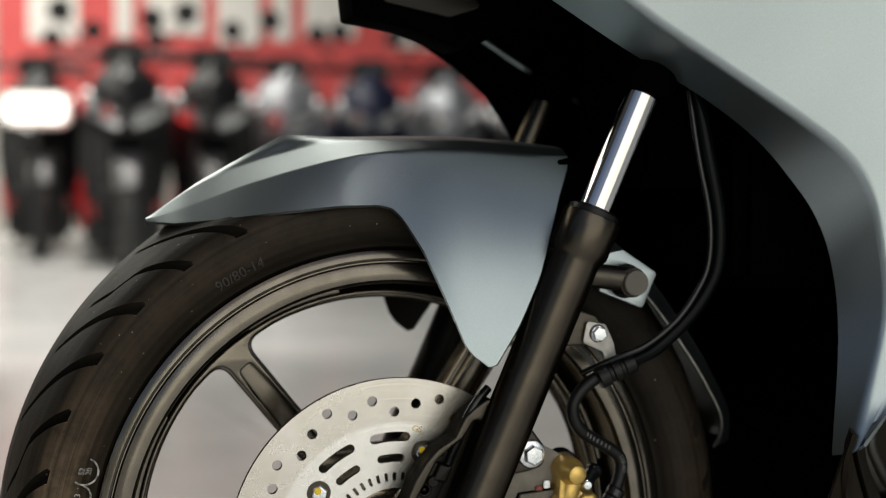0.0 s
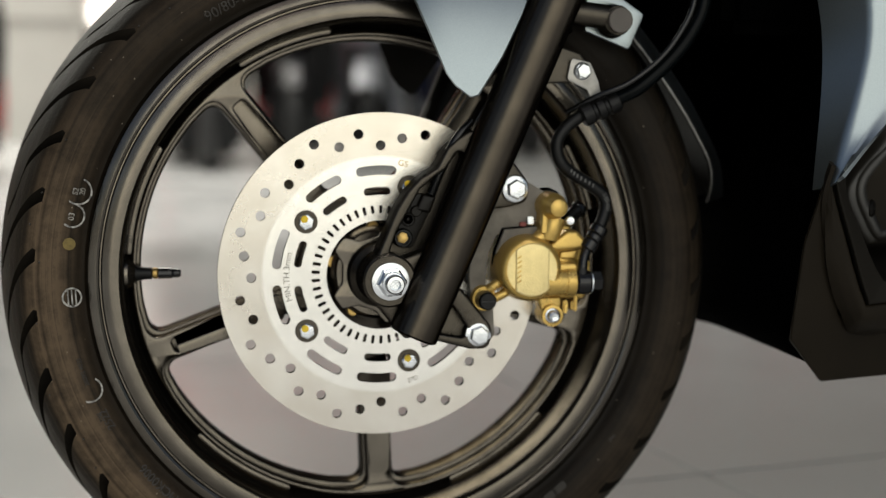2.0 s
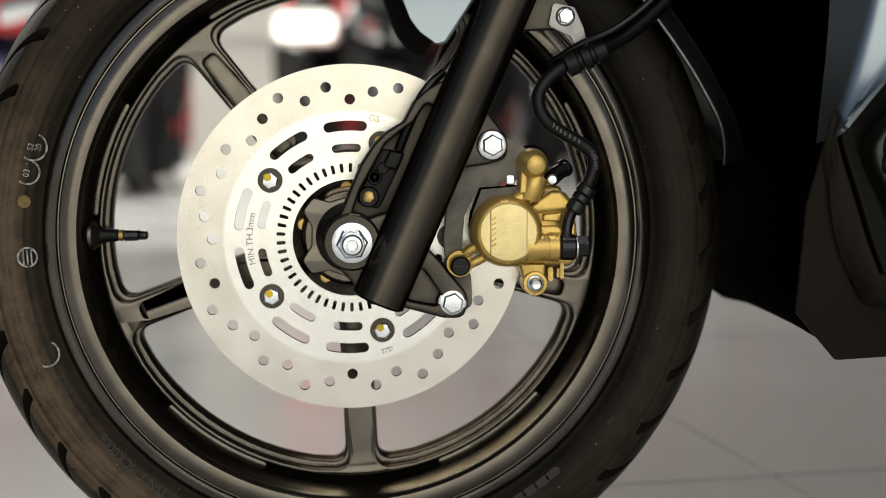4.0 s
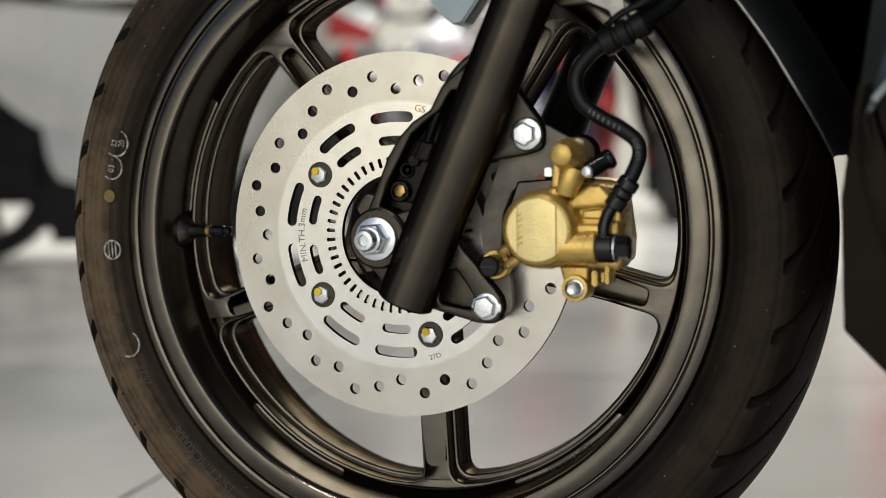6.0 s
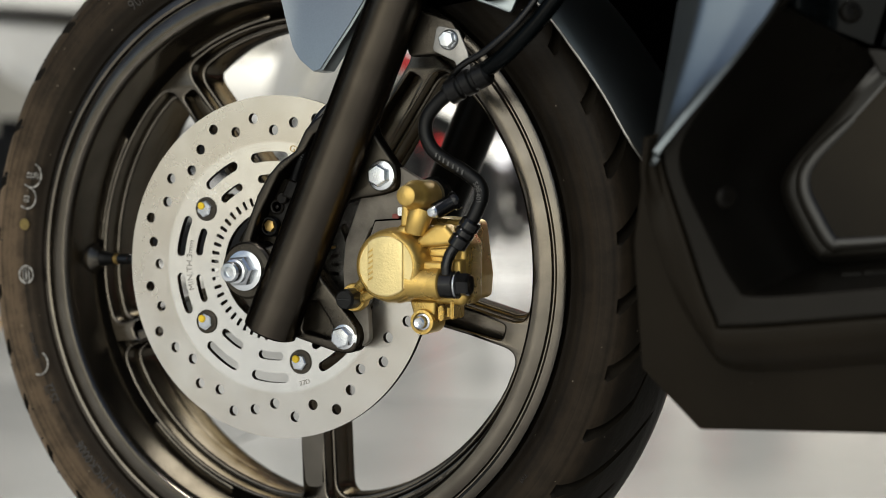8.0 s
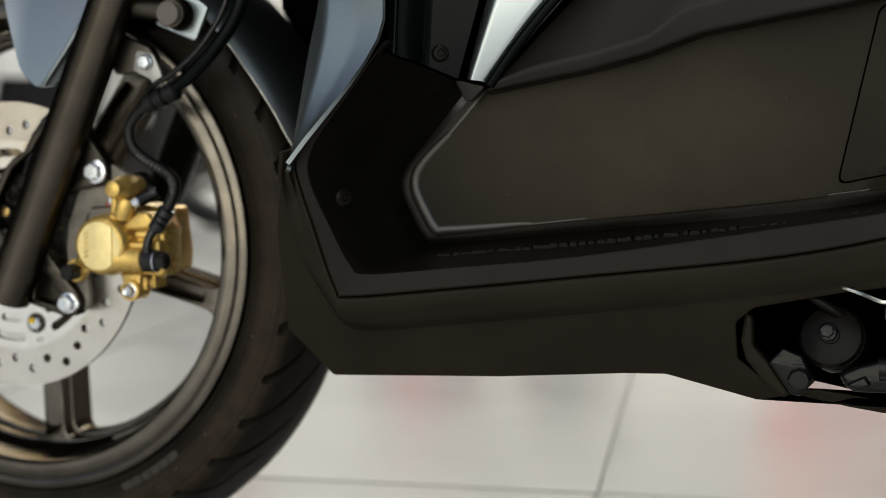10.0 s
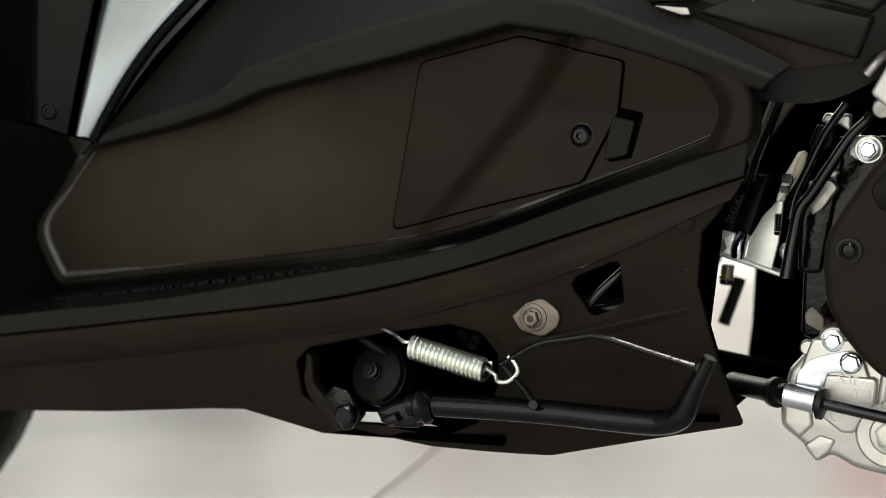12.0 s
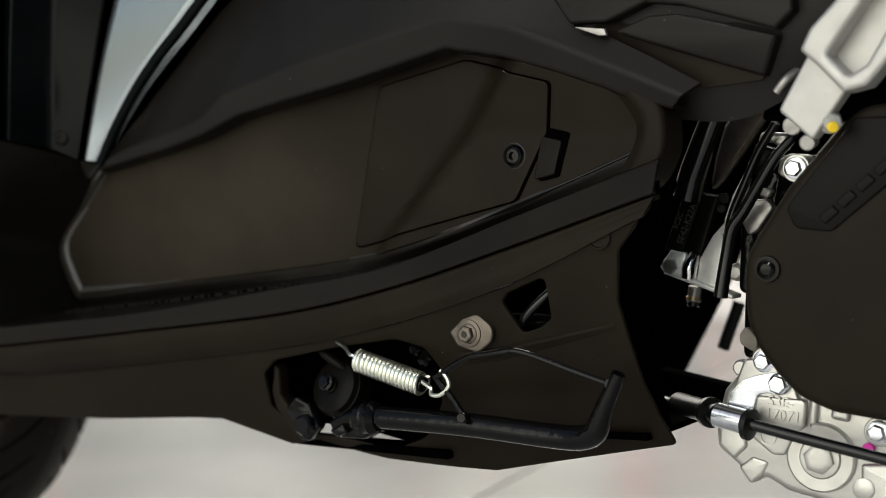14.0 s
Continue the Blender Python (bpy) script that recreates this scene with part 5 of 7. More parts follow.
# far wall of the wheel well, its shade put into the near-black colour
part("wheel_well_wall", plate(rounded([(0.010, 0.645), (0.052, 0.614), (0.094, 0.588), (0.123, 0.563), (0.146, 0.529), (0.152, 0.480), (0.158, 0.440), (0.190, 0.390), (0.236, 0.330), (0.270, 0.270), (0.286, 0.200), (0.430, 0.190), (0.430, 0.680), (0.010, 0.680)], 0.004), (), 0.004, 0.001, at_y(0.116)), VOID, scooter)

# lower front cowl between the two skirts, near black for the shade there
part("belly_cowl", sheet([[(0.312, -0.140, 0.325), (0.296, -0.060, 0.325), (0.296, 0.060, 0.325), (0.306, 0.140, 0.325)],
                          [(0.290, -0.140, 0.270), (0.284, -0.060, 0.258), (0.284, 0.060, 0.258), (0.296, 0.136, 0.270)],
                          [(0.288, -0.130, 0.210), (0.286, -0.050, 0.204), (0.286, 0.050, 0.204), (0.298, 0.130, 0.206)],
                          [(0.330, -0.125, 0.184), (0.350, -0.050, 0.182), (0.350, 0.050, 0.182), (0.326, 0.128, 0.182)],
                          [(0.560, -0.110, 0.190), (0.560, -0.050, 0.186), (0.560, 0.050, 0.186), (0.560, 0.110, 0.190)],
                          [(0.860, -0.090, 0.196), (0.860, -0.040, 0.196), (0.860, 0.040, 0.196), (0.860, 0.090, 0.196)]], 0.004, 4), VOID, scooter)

# footwell: outer trim band, front wall, step and inner wall
OUT = [(0.3580, 0.4030), (0.3270, 0.3680), (0.2970, 0.3330), (0.2930, 0.3190), (0.3060, 0.2790), (0.3205, 0.2390), (0.3300, 0.2345), (0.4000, 0.2420), (0.4790, 0.2515),
       (0.6080, 0.2680), (0.6970, 0.2880), (0.7840, 0.3150), (0.8850, 0.3480)]
EDGE = [(0.3530, 0.3960), (0.3300, 0.3660), (0.3060, 0.3350), (0.3020, 0.3140), (0.3150, 0.2840), (0.3300, 0.2560), (0.3430, 0.2500), (0.4050, 0.2565), (0.4840, 0.2655),
        (0.6080, 0.2860), (0.6960, 0.3030), (0.8000, 0.3390), (0.8870, 0.3690)]
INNER = [(0.3920, 0.3740), (0.3650, 0.3440), (0.3420, 0.3180), (0.3370, 0.3020), (0.3460, 0.2810), (0.3560, 0.2660), (0.3660, 0.2635), (0.4100, 0.2680), (0.4850, 0.2770),
         (0.6300, 0.2945), (0.7150, 0.3130), (0.8050, 0.3440), (0.8800, 0.3720)]
YOUT = [-0.1700, -0.1690, -0.1680, -0.1680, -0.1670, -0.1660, -0.1650, -0.1590, -0.1520, -0.1410, -0.1355, -0.1335, -0.1350]
YEDGE2 = [-0.1690, -0.1680, -0.1660, -0.1655, -0.1645, -0.1630, -0.1620, -0.1555, -0.1480, -0.1370, -0.1310, -0.1280, -0.1300]
YIN = [-0.0960, -0.0880, -0.0830, -0.0820, -0.0820, -0.0830, -0.0840, -0.0860, -0.0870, -0.0870, -0.0900, -0.1020, -0.1120]
out_line = [(x, y, z) for (x, z), y in zip(OUT, YOUT)]
edge_line = [(x, y, z) for (x, z), y in zip(EDGE, YEDGE2)]
in_line = [(x, y, z) for (x, z), y in zip(INNER, YIN)]
lip_line = [(x, y + 0.006, z) for (x, y, z) in out_line]
step = part("footwell", creased([[(x, y, z - 0.0006) for x, y, z in edge_line], in_line], 0.003, 0.0035), SMOOTH, scooter, "smooth black plastic footwell panel", angle=50)
part("footwell_rim", creased([lip_line, out_line, edge_line, [(x, y + 0.004, z - 0.001) for x, y, z in edge_line]], 0.002, 0.0055), RIDGE, step, "textured raised rim", angle=50)
# near-black backings added behind the joints, dark like the shade there
part("joint_backing", creased([[(x, y + 0.010, z + 0.008) for x, y, z in out_line[5:]], [(x, y + 0.010, z) for x, y, z in out_line[5:]], [(x, y + 0.010, z - 0.010) for x, y, z in out_line[5:]]], 0.002, 0.002), VOID, step)
part("panel_backing", plate(rounded([(0.780, 0.290), (0.790, 0.410), (0.872, 0.405), (0.878, 0.352), (0.860, 0.318)], 0.003), (), 0.003, 0.0005, at_y(-0.0820)), VOID, step)
TOP = [(0.4200, 0.3790), (0.4500, 0.3840), (0.4800, 0.3890), (0.5150, 0.3980), (0.5560, 0.4130), (0.6600, 0.4340), (0.7350, 0.4510), (0.8200, 0.4290), (0.8850, 0.4030)]
LOWW = [(x + dx, z + dz) for (x, z), (dx, dz) in zip(INNER, [(0.010, -0.003), (0.011, -0.003), (0.012, 0), (0.013, 0.001), (0.012, 0.004), (0.009, 0.008), (0.005, 0.010)] + [(0, 0.009)] * 6)]
LOWW = [(x, panel_y(x, z) - 0.0004, z) for x, z in LOWW]
mid_line = [((a[0] + b[0]) / 2 - 0.0016, b[1] + 0.0018, (a[2] + b[2]) / 2 - 0.0006) for a, b in zip(in_line, LOWW)]
turn_in = [(x + 0.003, panel_y(x, z) - 0.0003, z + 0.001) for x, y, z in LOWW]
part("panel_edge", creased([in_line, mid_line, LOWW, turn_in], 0.002, 0.004), RUBBED, step, angle=75)
part("panel_bead", tube([(x + 0.0020, y + 0.0034, z + 0.0012) for x, y, z in LOWW[1:9]], lambda q: 0.0030 + 0.0027 * math.sin(math.pi * min(1.0, 0.06 + q)) ** 0.7, n=6, sides=20), RUBBED, step)
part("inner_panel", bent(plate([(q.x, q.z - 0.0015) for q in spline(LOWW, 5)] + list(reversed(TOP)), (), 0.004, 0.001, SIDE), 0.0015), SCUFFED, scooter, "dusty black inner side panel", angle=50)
part("panel_corner_tab", plate(rounded([(0.3850, 0.3790), (0.4080, 0.3740), (0.3980, 0.3640), (0.3930, 0.3640)], 0.002), (), 0.004, 0.001, at_y(-0.1080)), PLASTIC_UP, scooter)
for x, y, z, ax in ((0.3240, -0.1590, 0.3000, (0.75, -0.66, 0)), (0.3790, -0.1205, 0.3960, (0.40, -0.90, 0.05))):
    ax = Vector(ax).normalized()
    sc = part("trim_screw", turned([(0, 0.0062), (0.0012, 0.0060), (0.0026, 0.0046), (0.0028, 0.0026), (0.0014, 0.0022)], Vector((x, y, z)), ax, 20), SMOOTH, scooter)
# worn rubber grip strip along the step
grip = []
for k in range(46):
    x = 0.375 + 0.0062 * k
    z = lerp_line(INNER[6:], x) - 0.0040
    grip.append(box(x + 0.002 * random.random(), x + 0.0042 + 0.004 * random.random(), -0.120 - 0.003 * random.random(), -0.108, z - 0.003, z - 0.0004 + 0.0010 * random.random(), 0.0005))
g = part("step_tread", join(*grip), SMOOTH, step)
g["kind"] = "stuff"

# access lid in the inner panel, with its screw, crease and latch
LID = rounded([(0.6370, 0.3100), (0.6605, 0.4235), (0.7320, 0.4385), (0.8095, 0.4185), (0.8035, 0.3870), (0.7800, 0.3435)], [0.005, 0.008, 0.02, 0.004, 0.004, 0.008])
part("lid_gap", bent(plate(LID, (), 0.0012, 0, SIDE), -0.0008), VOID, scooter, angle=50)
lid_in = [(0.7205 + (x - 0.7205) * 0.985, 0.3790 + (z - 0.3790) * 0.985) for x, z in LID]
lid = part("access_lid", bent(plate(lid_in, (), 0.0032, 0.0005, SIDE), -0.0014), PLASTIC, scooter, "black plastic access lid with a screw", angle=50)
SX, SZ = 0.7790, 0.3728
SY = panel_y(SX, SZ) - 0.0026
cup = part("screw_cup", turned([(-0.001, 0.0088), (0.0010, 0.0085), (0.0014, 0.0078), (0.0003, 0.0072)], (SX, SY, SZ), (0, -1, 0), 32), RUBBED, lid)
part("screw_well", turned([(0, 0.0072), (0.0006, 0.0070)], (SX, SY, SZ), (0, -1, 0), 28), VOID, cup)
part("lid_screw", turned([(0, 0.0060), (0.0022, 0.0060), (0.0034, 0.0044), (0.0035, 0.0026), (0.0012, 0.0022)], (SX, SY, SZ), (0, -1, 0), 24), STANDPAINT, cup)
part("latch_notch", bent(plate(rounded([(0.8020, 0.3905), (0.8190, 0.3865), (0.8110, 0.3590), (0.7960, 0.3560)], 0.002), (), 0.0012, 0.0, SIDE), -0.0010), VOID, scooter)
part("lid_latch", bent(plate(rounded([(0.7990, 0.3850), (0.8140, 0.3815), (0.8085, 0.3605), (0.7930, 0.3570)], 0.002), (), 0.004, 0.001, SIDE), -0.0014), RIDGE, scooter)
# raised frame round the hollow behind the lid
FRAME_IN = [(0.796, 0.434), (0.845, 0.414), (0.861, 0.400), (0.866, 0.384), (0.855, 0.362), (0.840, 0.344), (0.812, 0.334)]
FRAME_TOP = [(0.800, -0.1210, 0.440), (0.850, -0.1235, 0.419), (0.872, -0.1255, 0.401), (0.876, -0.1260, 0.386), (0.866, -0.1250, 0.362), (0.850, -0.1230, 0.345), (0.814, -0.1180, 0.330)]
FRAME_OUT = [(0.806, -0.1200, 0.448), (0.860, -0.1220, 0.424), (0.884, -0.1240, 0.404), (0.889, -0.1250, 0.386), (0.886, -0.1260, 0.369), (0.870, -0.1250, 0.350), (0.816, -0.1190, 0.324)]
part("panel_frame", creased([[(x, panel_y(x, z) - 0.0005, z) for x, z in FRAME_IN], FRAME_TOP, FRAME_OUT, [(x, -0.0980, z - 0.002) for x, y, z in FRAME_OUT]], 0.002, 0.004), PLASTIC, scooter, angle=60)

# black upright panel and silver strip at the rear of the leg shield
part("knee_panel", creased([[(0.3540, -0.1560, 0.3980), (0.3545, -0.1540, 0.4600), (0.3580, -0.1500, 0.5600), (0.3600, -0.1450, 0.6400)],
                            [(0.3600, -0.1580, 0.3940), (0.3620, -0.1560, 0.4600), (0.3660, -0.1520, 0.5600), (0.3680, -0.1470, 0.6400)],
                            [(0.3690, -0.1240, 0.3880), (0.3750, -0.1260, 0.4600), (0.3850, -0.1260, 0.5600), (0.3900, -0.1250, 0.6400)],
                            [(0.3900, -0.1160, 0.3790), (0.4080, -0.1180, 0.4400), (0.4320, -0.1200, 0.5200), (0.4600, -0.1200, 0.6000)]], 0.003, 0.004), PIANO, scooter)
part("silver_strip", creased([[(0.3935, -0.1080, 0.3790), (0.4080, -0.1105, 0.4300), (0.4240, -0.1120, 0.4800), (0.4550, -0.1115, 0.5700)],
                              [(0.3978, -0.1176, 0.3784), (0.4150, -0.1206, 0.4300), (0.4340, -0.1220, 0.4800), (0.4690, -0.1212, 0.5690)],
                              [(0.4078, -0.1136, 0.3770), (0.4504, -0.1188, 0.4300), (0.5050, -0.1226, 0.4780), (0.5860, -0.1256, 0.5504)],
                              [(0.4090, -0.1050, 0.3740), (0.4560, -0.1080, 0.4270), (0.5130, -0.1110, 0.4740), (0.5950, -0.1150, 0.5450)]], 0.003, 0.013), SILVER, scooter, "satin silver trim strip")
# black tube added for the shadow gap between strip and side cover
part("strip_shadow_tube", tube([(0.4110, -0.1120, 0.3750), (0.4300, -0.1150, 0.4000), (0.4550, -0.1175, 0.4285), (0.4800, -0.1195, 0.4520), (0.5110, -0.1215, 0.4765), (0.5500, -0.1230, 0.5110), (0.5930, -0.1245, 0.5480)], 0.0040, sides=14), PIANO, scooter)
# upper side cover, stepped along its lower edge
SC_LOW = [(0.4080, 0.3680), (0.4350, 0.3735), (0.4780, 0.3820), (0.5170, 0.3920), (0.5520, 0.4050), (0.6000, 0.4145), (0.6520, 0.4240), (0.7320, 0.4420), (0.7750, 0.4340), (0.8160, 0.4220), (0.8450, 0.4120), (0.8690, 0.4020), (0.8930, 0.3965)]
SC_FOLD = [(0.4150, 0.3760), (0.4400, 0.3850), (0.4800, 0.3930), (0.5180, 0.4040), (0.5400, 0.4210), (0.6000, 0.4370), (0.6640, 0.4500), (0.7360, 0.4630), (0.7800, 0.4550), (0.8210, 0.4390), (0.8500, 0.4270), (0.8740, 0.4170), (0.9010, 0.4055)]
SC_TOP = [(0.4600, 0.4270), (0.4900, 0.4550), (0.5250, 0.4830), (0.5600, 0.5060), (0.6100, 0.5200), (0.6600, 0.5300), (0.7100, 0.5400), (0.7700, 0.5500), (0.8080, 0.4900), (0.8260, 0.4515), (0.8500, 0.4440), (0.8800, 0.4290), (0.9110, 0.4125)]
part("side_cover", creased([yz(SC_LOW, -0.1000, -0.1060), yz([(x, z + 0.0015) for x, z in SC_LOW], -0.1110, -0.1240), yz(SC_FOLD, -0.1130, -0.1290), yz(SC_TOP, -0.0960, -0.1230)], 0.003, 0.003, smooth=False),
     PLASTIC_UP, scooter, "dark satin plastic side cover", angle=30)

# lower skirt, with the cut-out for the side stand
def skirt_y(x, z):
    return -0.152 + 0.075 * (x - 0.3) + 0.25 * (0.25 - z) + 3.0 * max(0.0, 0.225 - z) * max(0.0, x - 0.72)


sk_top = [(0.2950, 0.3335), (0.2912, 0.3190), (0.3042, 0.2785), (0.3188, 0.2382), (0.3297, 0.2328), (0.4000, 0.2403), (0.4790, 0.2498), (0.6080, 0.2663), (0.6970, 0.2863), (0.7840, 0.3133), (0.8850, 0.3463)]
sk_mid = [(0.2880, 0.3300), (0.2850, 0.3050), (0.2930, 0.2600), (0.3100, 0.2250), (0.3290, 0.2190), (0.4000, 0.2260), (0.4790, 0.2360), (0.6080, 0.2540), (0.6970, 0.2740), (0.7840, 0.3020), (0.8780, 0.3350)]
sk_mid = sk_mid[:4] + [(x, z - 0.010) for x, z in sk_mid[4:10]] + sk_mid[10:]
sk_y0 = [y + 0.0022 for y in YOUT[2:]]
sk_top = [(x, z + 0.0007) for x, z in sk_top]
part("skirt_shoulder", creased([[(x, y + 0.008, z + 0.001) for (x, z), y in zip(sk_top, sk_y0)], [(x, y, z) for (x, z), y in zip(sk_top, sk_y0)],
                                [(xt + 0.38 * (xm - xt), y + 0.0010, zt + 0.38 * (zm - zt)) for (xt, zt), (xm, zm), y in zip(sk_top, sk_mid, sk_y0)],
                                [(xt + 0.72 * (xm - xt), y + 0.40 * (skirt_y(xm, zm) - 0.0035 - y), zt + 0.72 * (zm - zt)) for (xt, zt), (xm, zm), y in zip(sk_top, sk_mid, sk_y0)],
                                [(x, skirt_y(x, z) - 0.0035, z) for x, z in sk_mid]], 0.003, 0.004), PLASTIC, scooter, angle=50)
sk_outline = [(0.2860, 0.3300), (0.2755, 0.2760), (0.2755, 0.2070), (0.3050, 0.1745), (0.4240, 0.1790), (0.5300, 0.1870), (0.5920, 0.1710), (0.6150, 0.1760), (0.6500, 0.1690), (0.6700, 0.1660), (0.7500, 0.1630), (0.8740, 0.1885),
              (0.8600, 0.2500), (0.8540, 0.2820), (0.8580, 0.3140), (0.8780, 0.3370)] + list(reversed(sk_mid[3:-1]))
cut = rounded([(0.6020, 0.1810), (0.5800, 0.1990), (0.5790, 0.2230), (0.5900, 0.2330), (0.6460, 0.2450), (0.6920, 0.2520), (0.7130, 0.2470), (0.7230, 0.2330), (0.7200, 0.2100), (0.7050, 0.1850), (0.6780, 0.1740), (0.6300, 0.1800)],
              [0.003, 0.004, 0.006, 0.01, 0.02, 0.01, 0.01, 0.008, 0.02, 0.02, 0.02, 0.003])
hole = rounded([(0.7750, 0.2800), (0.7800, 0.2860), (0.8070, 0.2970), (0.8080, 0.2700), (0.8000, 0.2640), (0.7870, 0.2600)], 0.004)
sk = grained(plate(rounded(sk_outline, 0.004), [cut, hole], 0.004, 0.0012, SIDE), 0.02, 0.27, 0.89, 0.15, 0.35)
for v in sk.vertices:
    v.co.y += skirt_y(v.co.x, v.co.z) + 0.002
skirt = part("side_skirt", sk, PLASTIC, scooter, "black plastic lower skirt with a cut-out", angle=40)
# pressed ledge below the hanger bolt
part("skirt_ledge", creased([[(0.735, skirt_y(0.735, 0.244) - 0.0005, 0.2440), (0.765, skirt_y(0.765, 0.249) - 0.0006, 0.2490), (0.795, skirt_y(0.795, 0.256) - 0.0006, 0.2560), (0.850, skirt_y(0.85, 0.268) - 0.0004, 0.2680)],
                             [(0.735, skirt_y(0.735, 0.240) - 0.0005, 0.2400), (0.765, skirt_y(0.765, 0.245) - 0.0035, 0.2460), (0.795, skirt_y(0.795, 0.253) - 0.0030, 0.2535), (0.850, skirt_y(0.85, 0.266) - 0.0006, 0.2665)],
                             [(0.735, skirt_y(0.735, 0.236) - 0.0002, 0.2360), (0.765, skirt_y(0.765, 0.239) - 0.0002, 0.2400), (0.795, skirt_y(0.795, 0.248) - 0.0002, 0.2480), (0.850, skirt_y(0.85, 0.264) - 0.0002, 0.2640)]], 0.001, 0.002), PLASTIC, skirt)
hb = part("hanger_plate", plate(rounded([(0.7350, 0.2590), (0.7450, 0.2680), (0.7560, 0.2720), (0.7680, 0.2630), (0.7670, 0.2540), (0.7560, 0.2460), (0.7410, 0.2500)], [0.002, 0.006, 0.008, 0.009, 0.009, 0.008, 0.006]), (), 0.004, 0.0012, at_y(-0.1215)), HANGER, scooter, "dull grey hanger plate")
part("hanger_washer", turned([(0, 0.0092), (0.0010, 0.0090), (0.0014, 0.0080)], (0.7500, -0.1233, 0.2585), (0, -1, 0), 32), HANGER, hb)
hbolt = part("hanger_bolt", hexhead((0.7500, -0.1240, 0.2585), (0, -1, 0), 0.0092, 0.0042, 0.0068), HANGER, hb)
part("bolt_recess", rod((0.7500, -0.1286, 0.2585), (0.7500, -0.1296, 0.2585), 0.0026, bevel=0.0002, sides=6), GLOSS, hbolt)
part("skirt_plug", turned([(0, 0.0080), (0.0012, 0.0078), (0.0015, 0.0066), (0.0005, 0.0060)], (0.8470, skirt_y(0.847, 0.322), 0.3220), (0, -1, 0), 24), PLASTIC, skirt)

# near-black sheets added behind the cut-outs for the shade there, and the frame tube
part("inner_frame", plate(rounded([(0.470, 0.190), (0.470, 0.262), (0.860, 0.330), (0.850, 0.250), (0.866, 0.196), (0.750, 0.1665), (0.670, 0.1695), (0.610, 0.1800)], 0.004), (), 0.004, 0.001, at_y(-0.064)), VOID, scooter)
part("skirt_shade_plate", box(0.592, 0.722, -0.1070, -0.0860, 0.1705, 0.1765, 0.001), VOID, skirt)
part("frame_tube", rod((0.56, -0.096, 0.262), (0.835, -0.090, 0.262), 0.009), STANDPAINT, scooter)
part("lock_cable", tube([(0.775, -0.108, 0.255), (0.788, -0.112, 0.272), (0.806, -0.106, 0.290), (0.815, -0.095, 0.302)], 0.0030), GLOSS, scooter)

# ---- side stand, its spring and pivot ----
stand = part("side_stand", join(tube([(0.668, -0.1340, 0.2000), (0.690, -0.1345, 0.2010), (0.757, -0.1350, 0.2010), (0.815, -0.1360, 0.1990), (0.838, -0.1380, 0.2000), (0.850, -0.1420, 0.2060), (0.857, -0.1450, 0.2200), (0.868, -0.1470, 0.2420)],
                                     lambda q: 0.0078 if q < 0.7 else 0.0078 - 0.0036 * (q - 0.7) / 0.3, n=6, sides=20),
                                tube([(0.735, -0.1420, 0.2310), (0.760, -0.1440, 0.2450), (0.778, -0.1450, 0.2490), (0.794, -0.1455, 0.2520)], 0.0022, n=6, sides=10),
                                tube([(0.737, -0.1420, 0.2300), (0.748, -0.1425, 0.2190), (0.757, -0.1430, 0.2080)], 0.0022, n=5, sides=10)), STANDPAINT, scooter, "glossy black folded side stand")
part("stand_wire", tube([(0.792, -0.1455, 0.2520), (0.800, -0.1455, 0.2515), (0.812, -0.1458, 0.2490), (0.835, -0.1462, 0.2425), (0.860, -0.1470, 0.2360)], 0.0020, n=6, sides=10), STANDPAINT, stand)
part("wire_end", rod((0.862, -0.143, 0.2355), (0.863, -0.150, 0.2360), 0.0036), STANDPAINT, stand)
part("stand_weld", rod((0.7565, -0.1380, 0.2065), (0.7575, -0.1470, 0.2075), 0.0034), STANDPAINT, stand)
part("stand_knuckle", join(plate(rounded([(0.6440, 0.1950), (0.6560, 0.2010), (0.6640, 0.2035), (0.6737, 0.2077), (0.6802, 0.2094), (0.6846, 0.1911), (0.6731, 0.1849), (0.6534, 0.1846), (0.6480, 0.1880)], 0.003), (), 0.016, 0.003, at_y(-0.1290)),
                           turned([(0, 0.0095), (0.002, 0.0118), (0.005, 0.0112), (0.008, 0.0122), (0.011, 0.0104), (0.0125, 0.0088)], (0.6735, -0.1345, 0.2000), (0.99, -0.01, 0.02), 20),
                           plate(rounded([(0.6480, 0.1900), (0.6600, 0.1960), (0.6640, 0.1900), (0.6560, 0.1860)], 0.002), (), 0.006, 0.002, at_y(-0.1390))), STANDPAINT, stand)
piv = part("stand_switch", join(turned([(0, 0.0205), (0.012, 0.0205), (0.0128, 0.0190), (0.0135, 0.0200), (0.0165, 0.0185), (0.0185, 0.0130), (0.019, 0.0060), (0.0205, 0.0058), (0.0210, 0.0040), (0.0195, 0.0020)], (0.6400, -0.1060, 0.2110), (-0.12, -0.92, 0.36), 36),
                                tube([(0.622, -0.115, 0.243), (0.630, -0.118, 0.238), (0.640, -0.118, 0.232), (0.648, -0.114, 0.226)], 0.0035)), SMOOTH, scooter, "black rubber stand switch")
part("switch_bolt", hexhead((0.6362, -0.1265, 0.2200), (-0.1, -0.92, 0.35), 0.0080, 0.003, 0.0062), STANDPAINT, piv)
part("pivot_lug", join(plate(rounded([(0.6000, 0.1990), (0.6090, 0.2090), (0.6215, 0.2040), (0.6248, 0.1967), (0.6297, 0.1888), (0.6200, 0.1783), (0.6150, 0.1790)], 0.003), (), 0.010, 0.002, at_y(-0.1230)),
                       rod((0.6200, -0.1260, 0.1900), (0.6200, -0.1350, 0.1900), 0.0075, bevel=0.0015, sides=8)), STANDPAINT, stand)
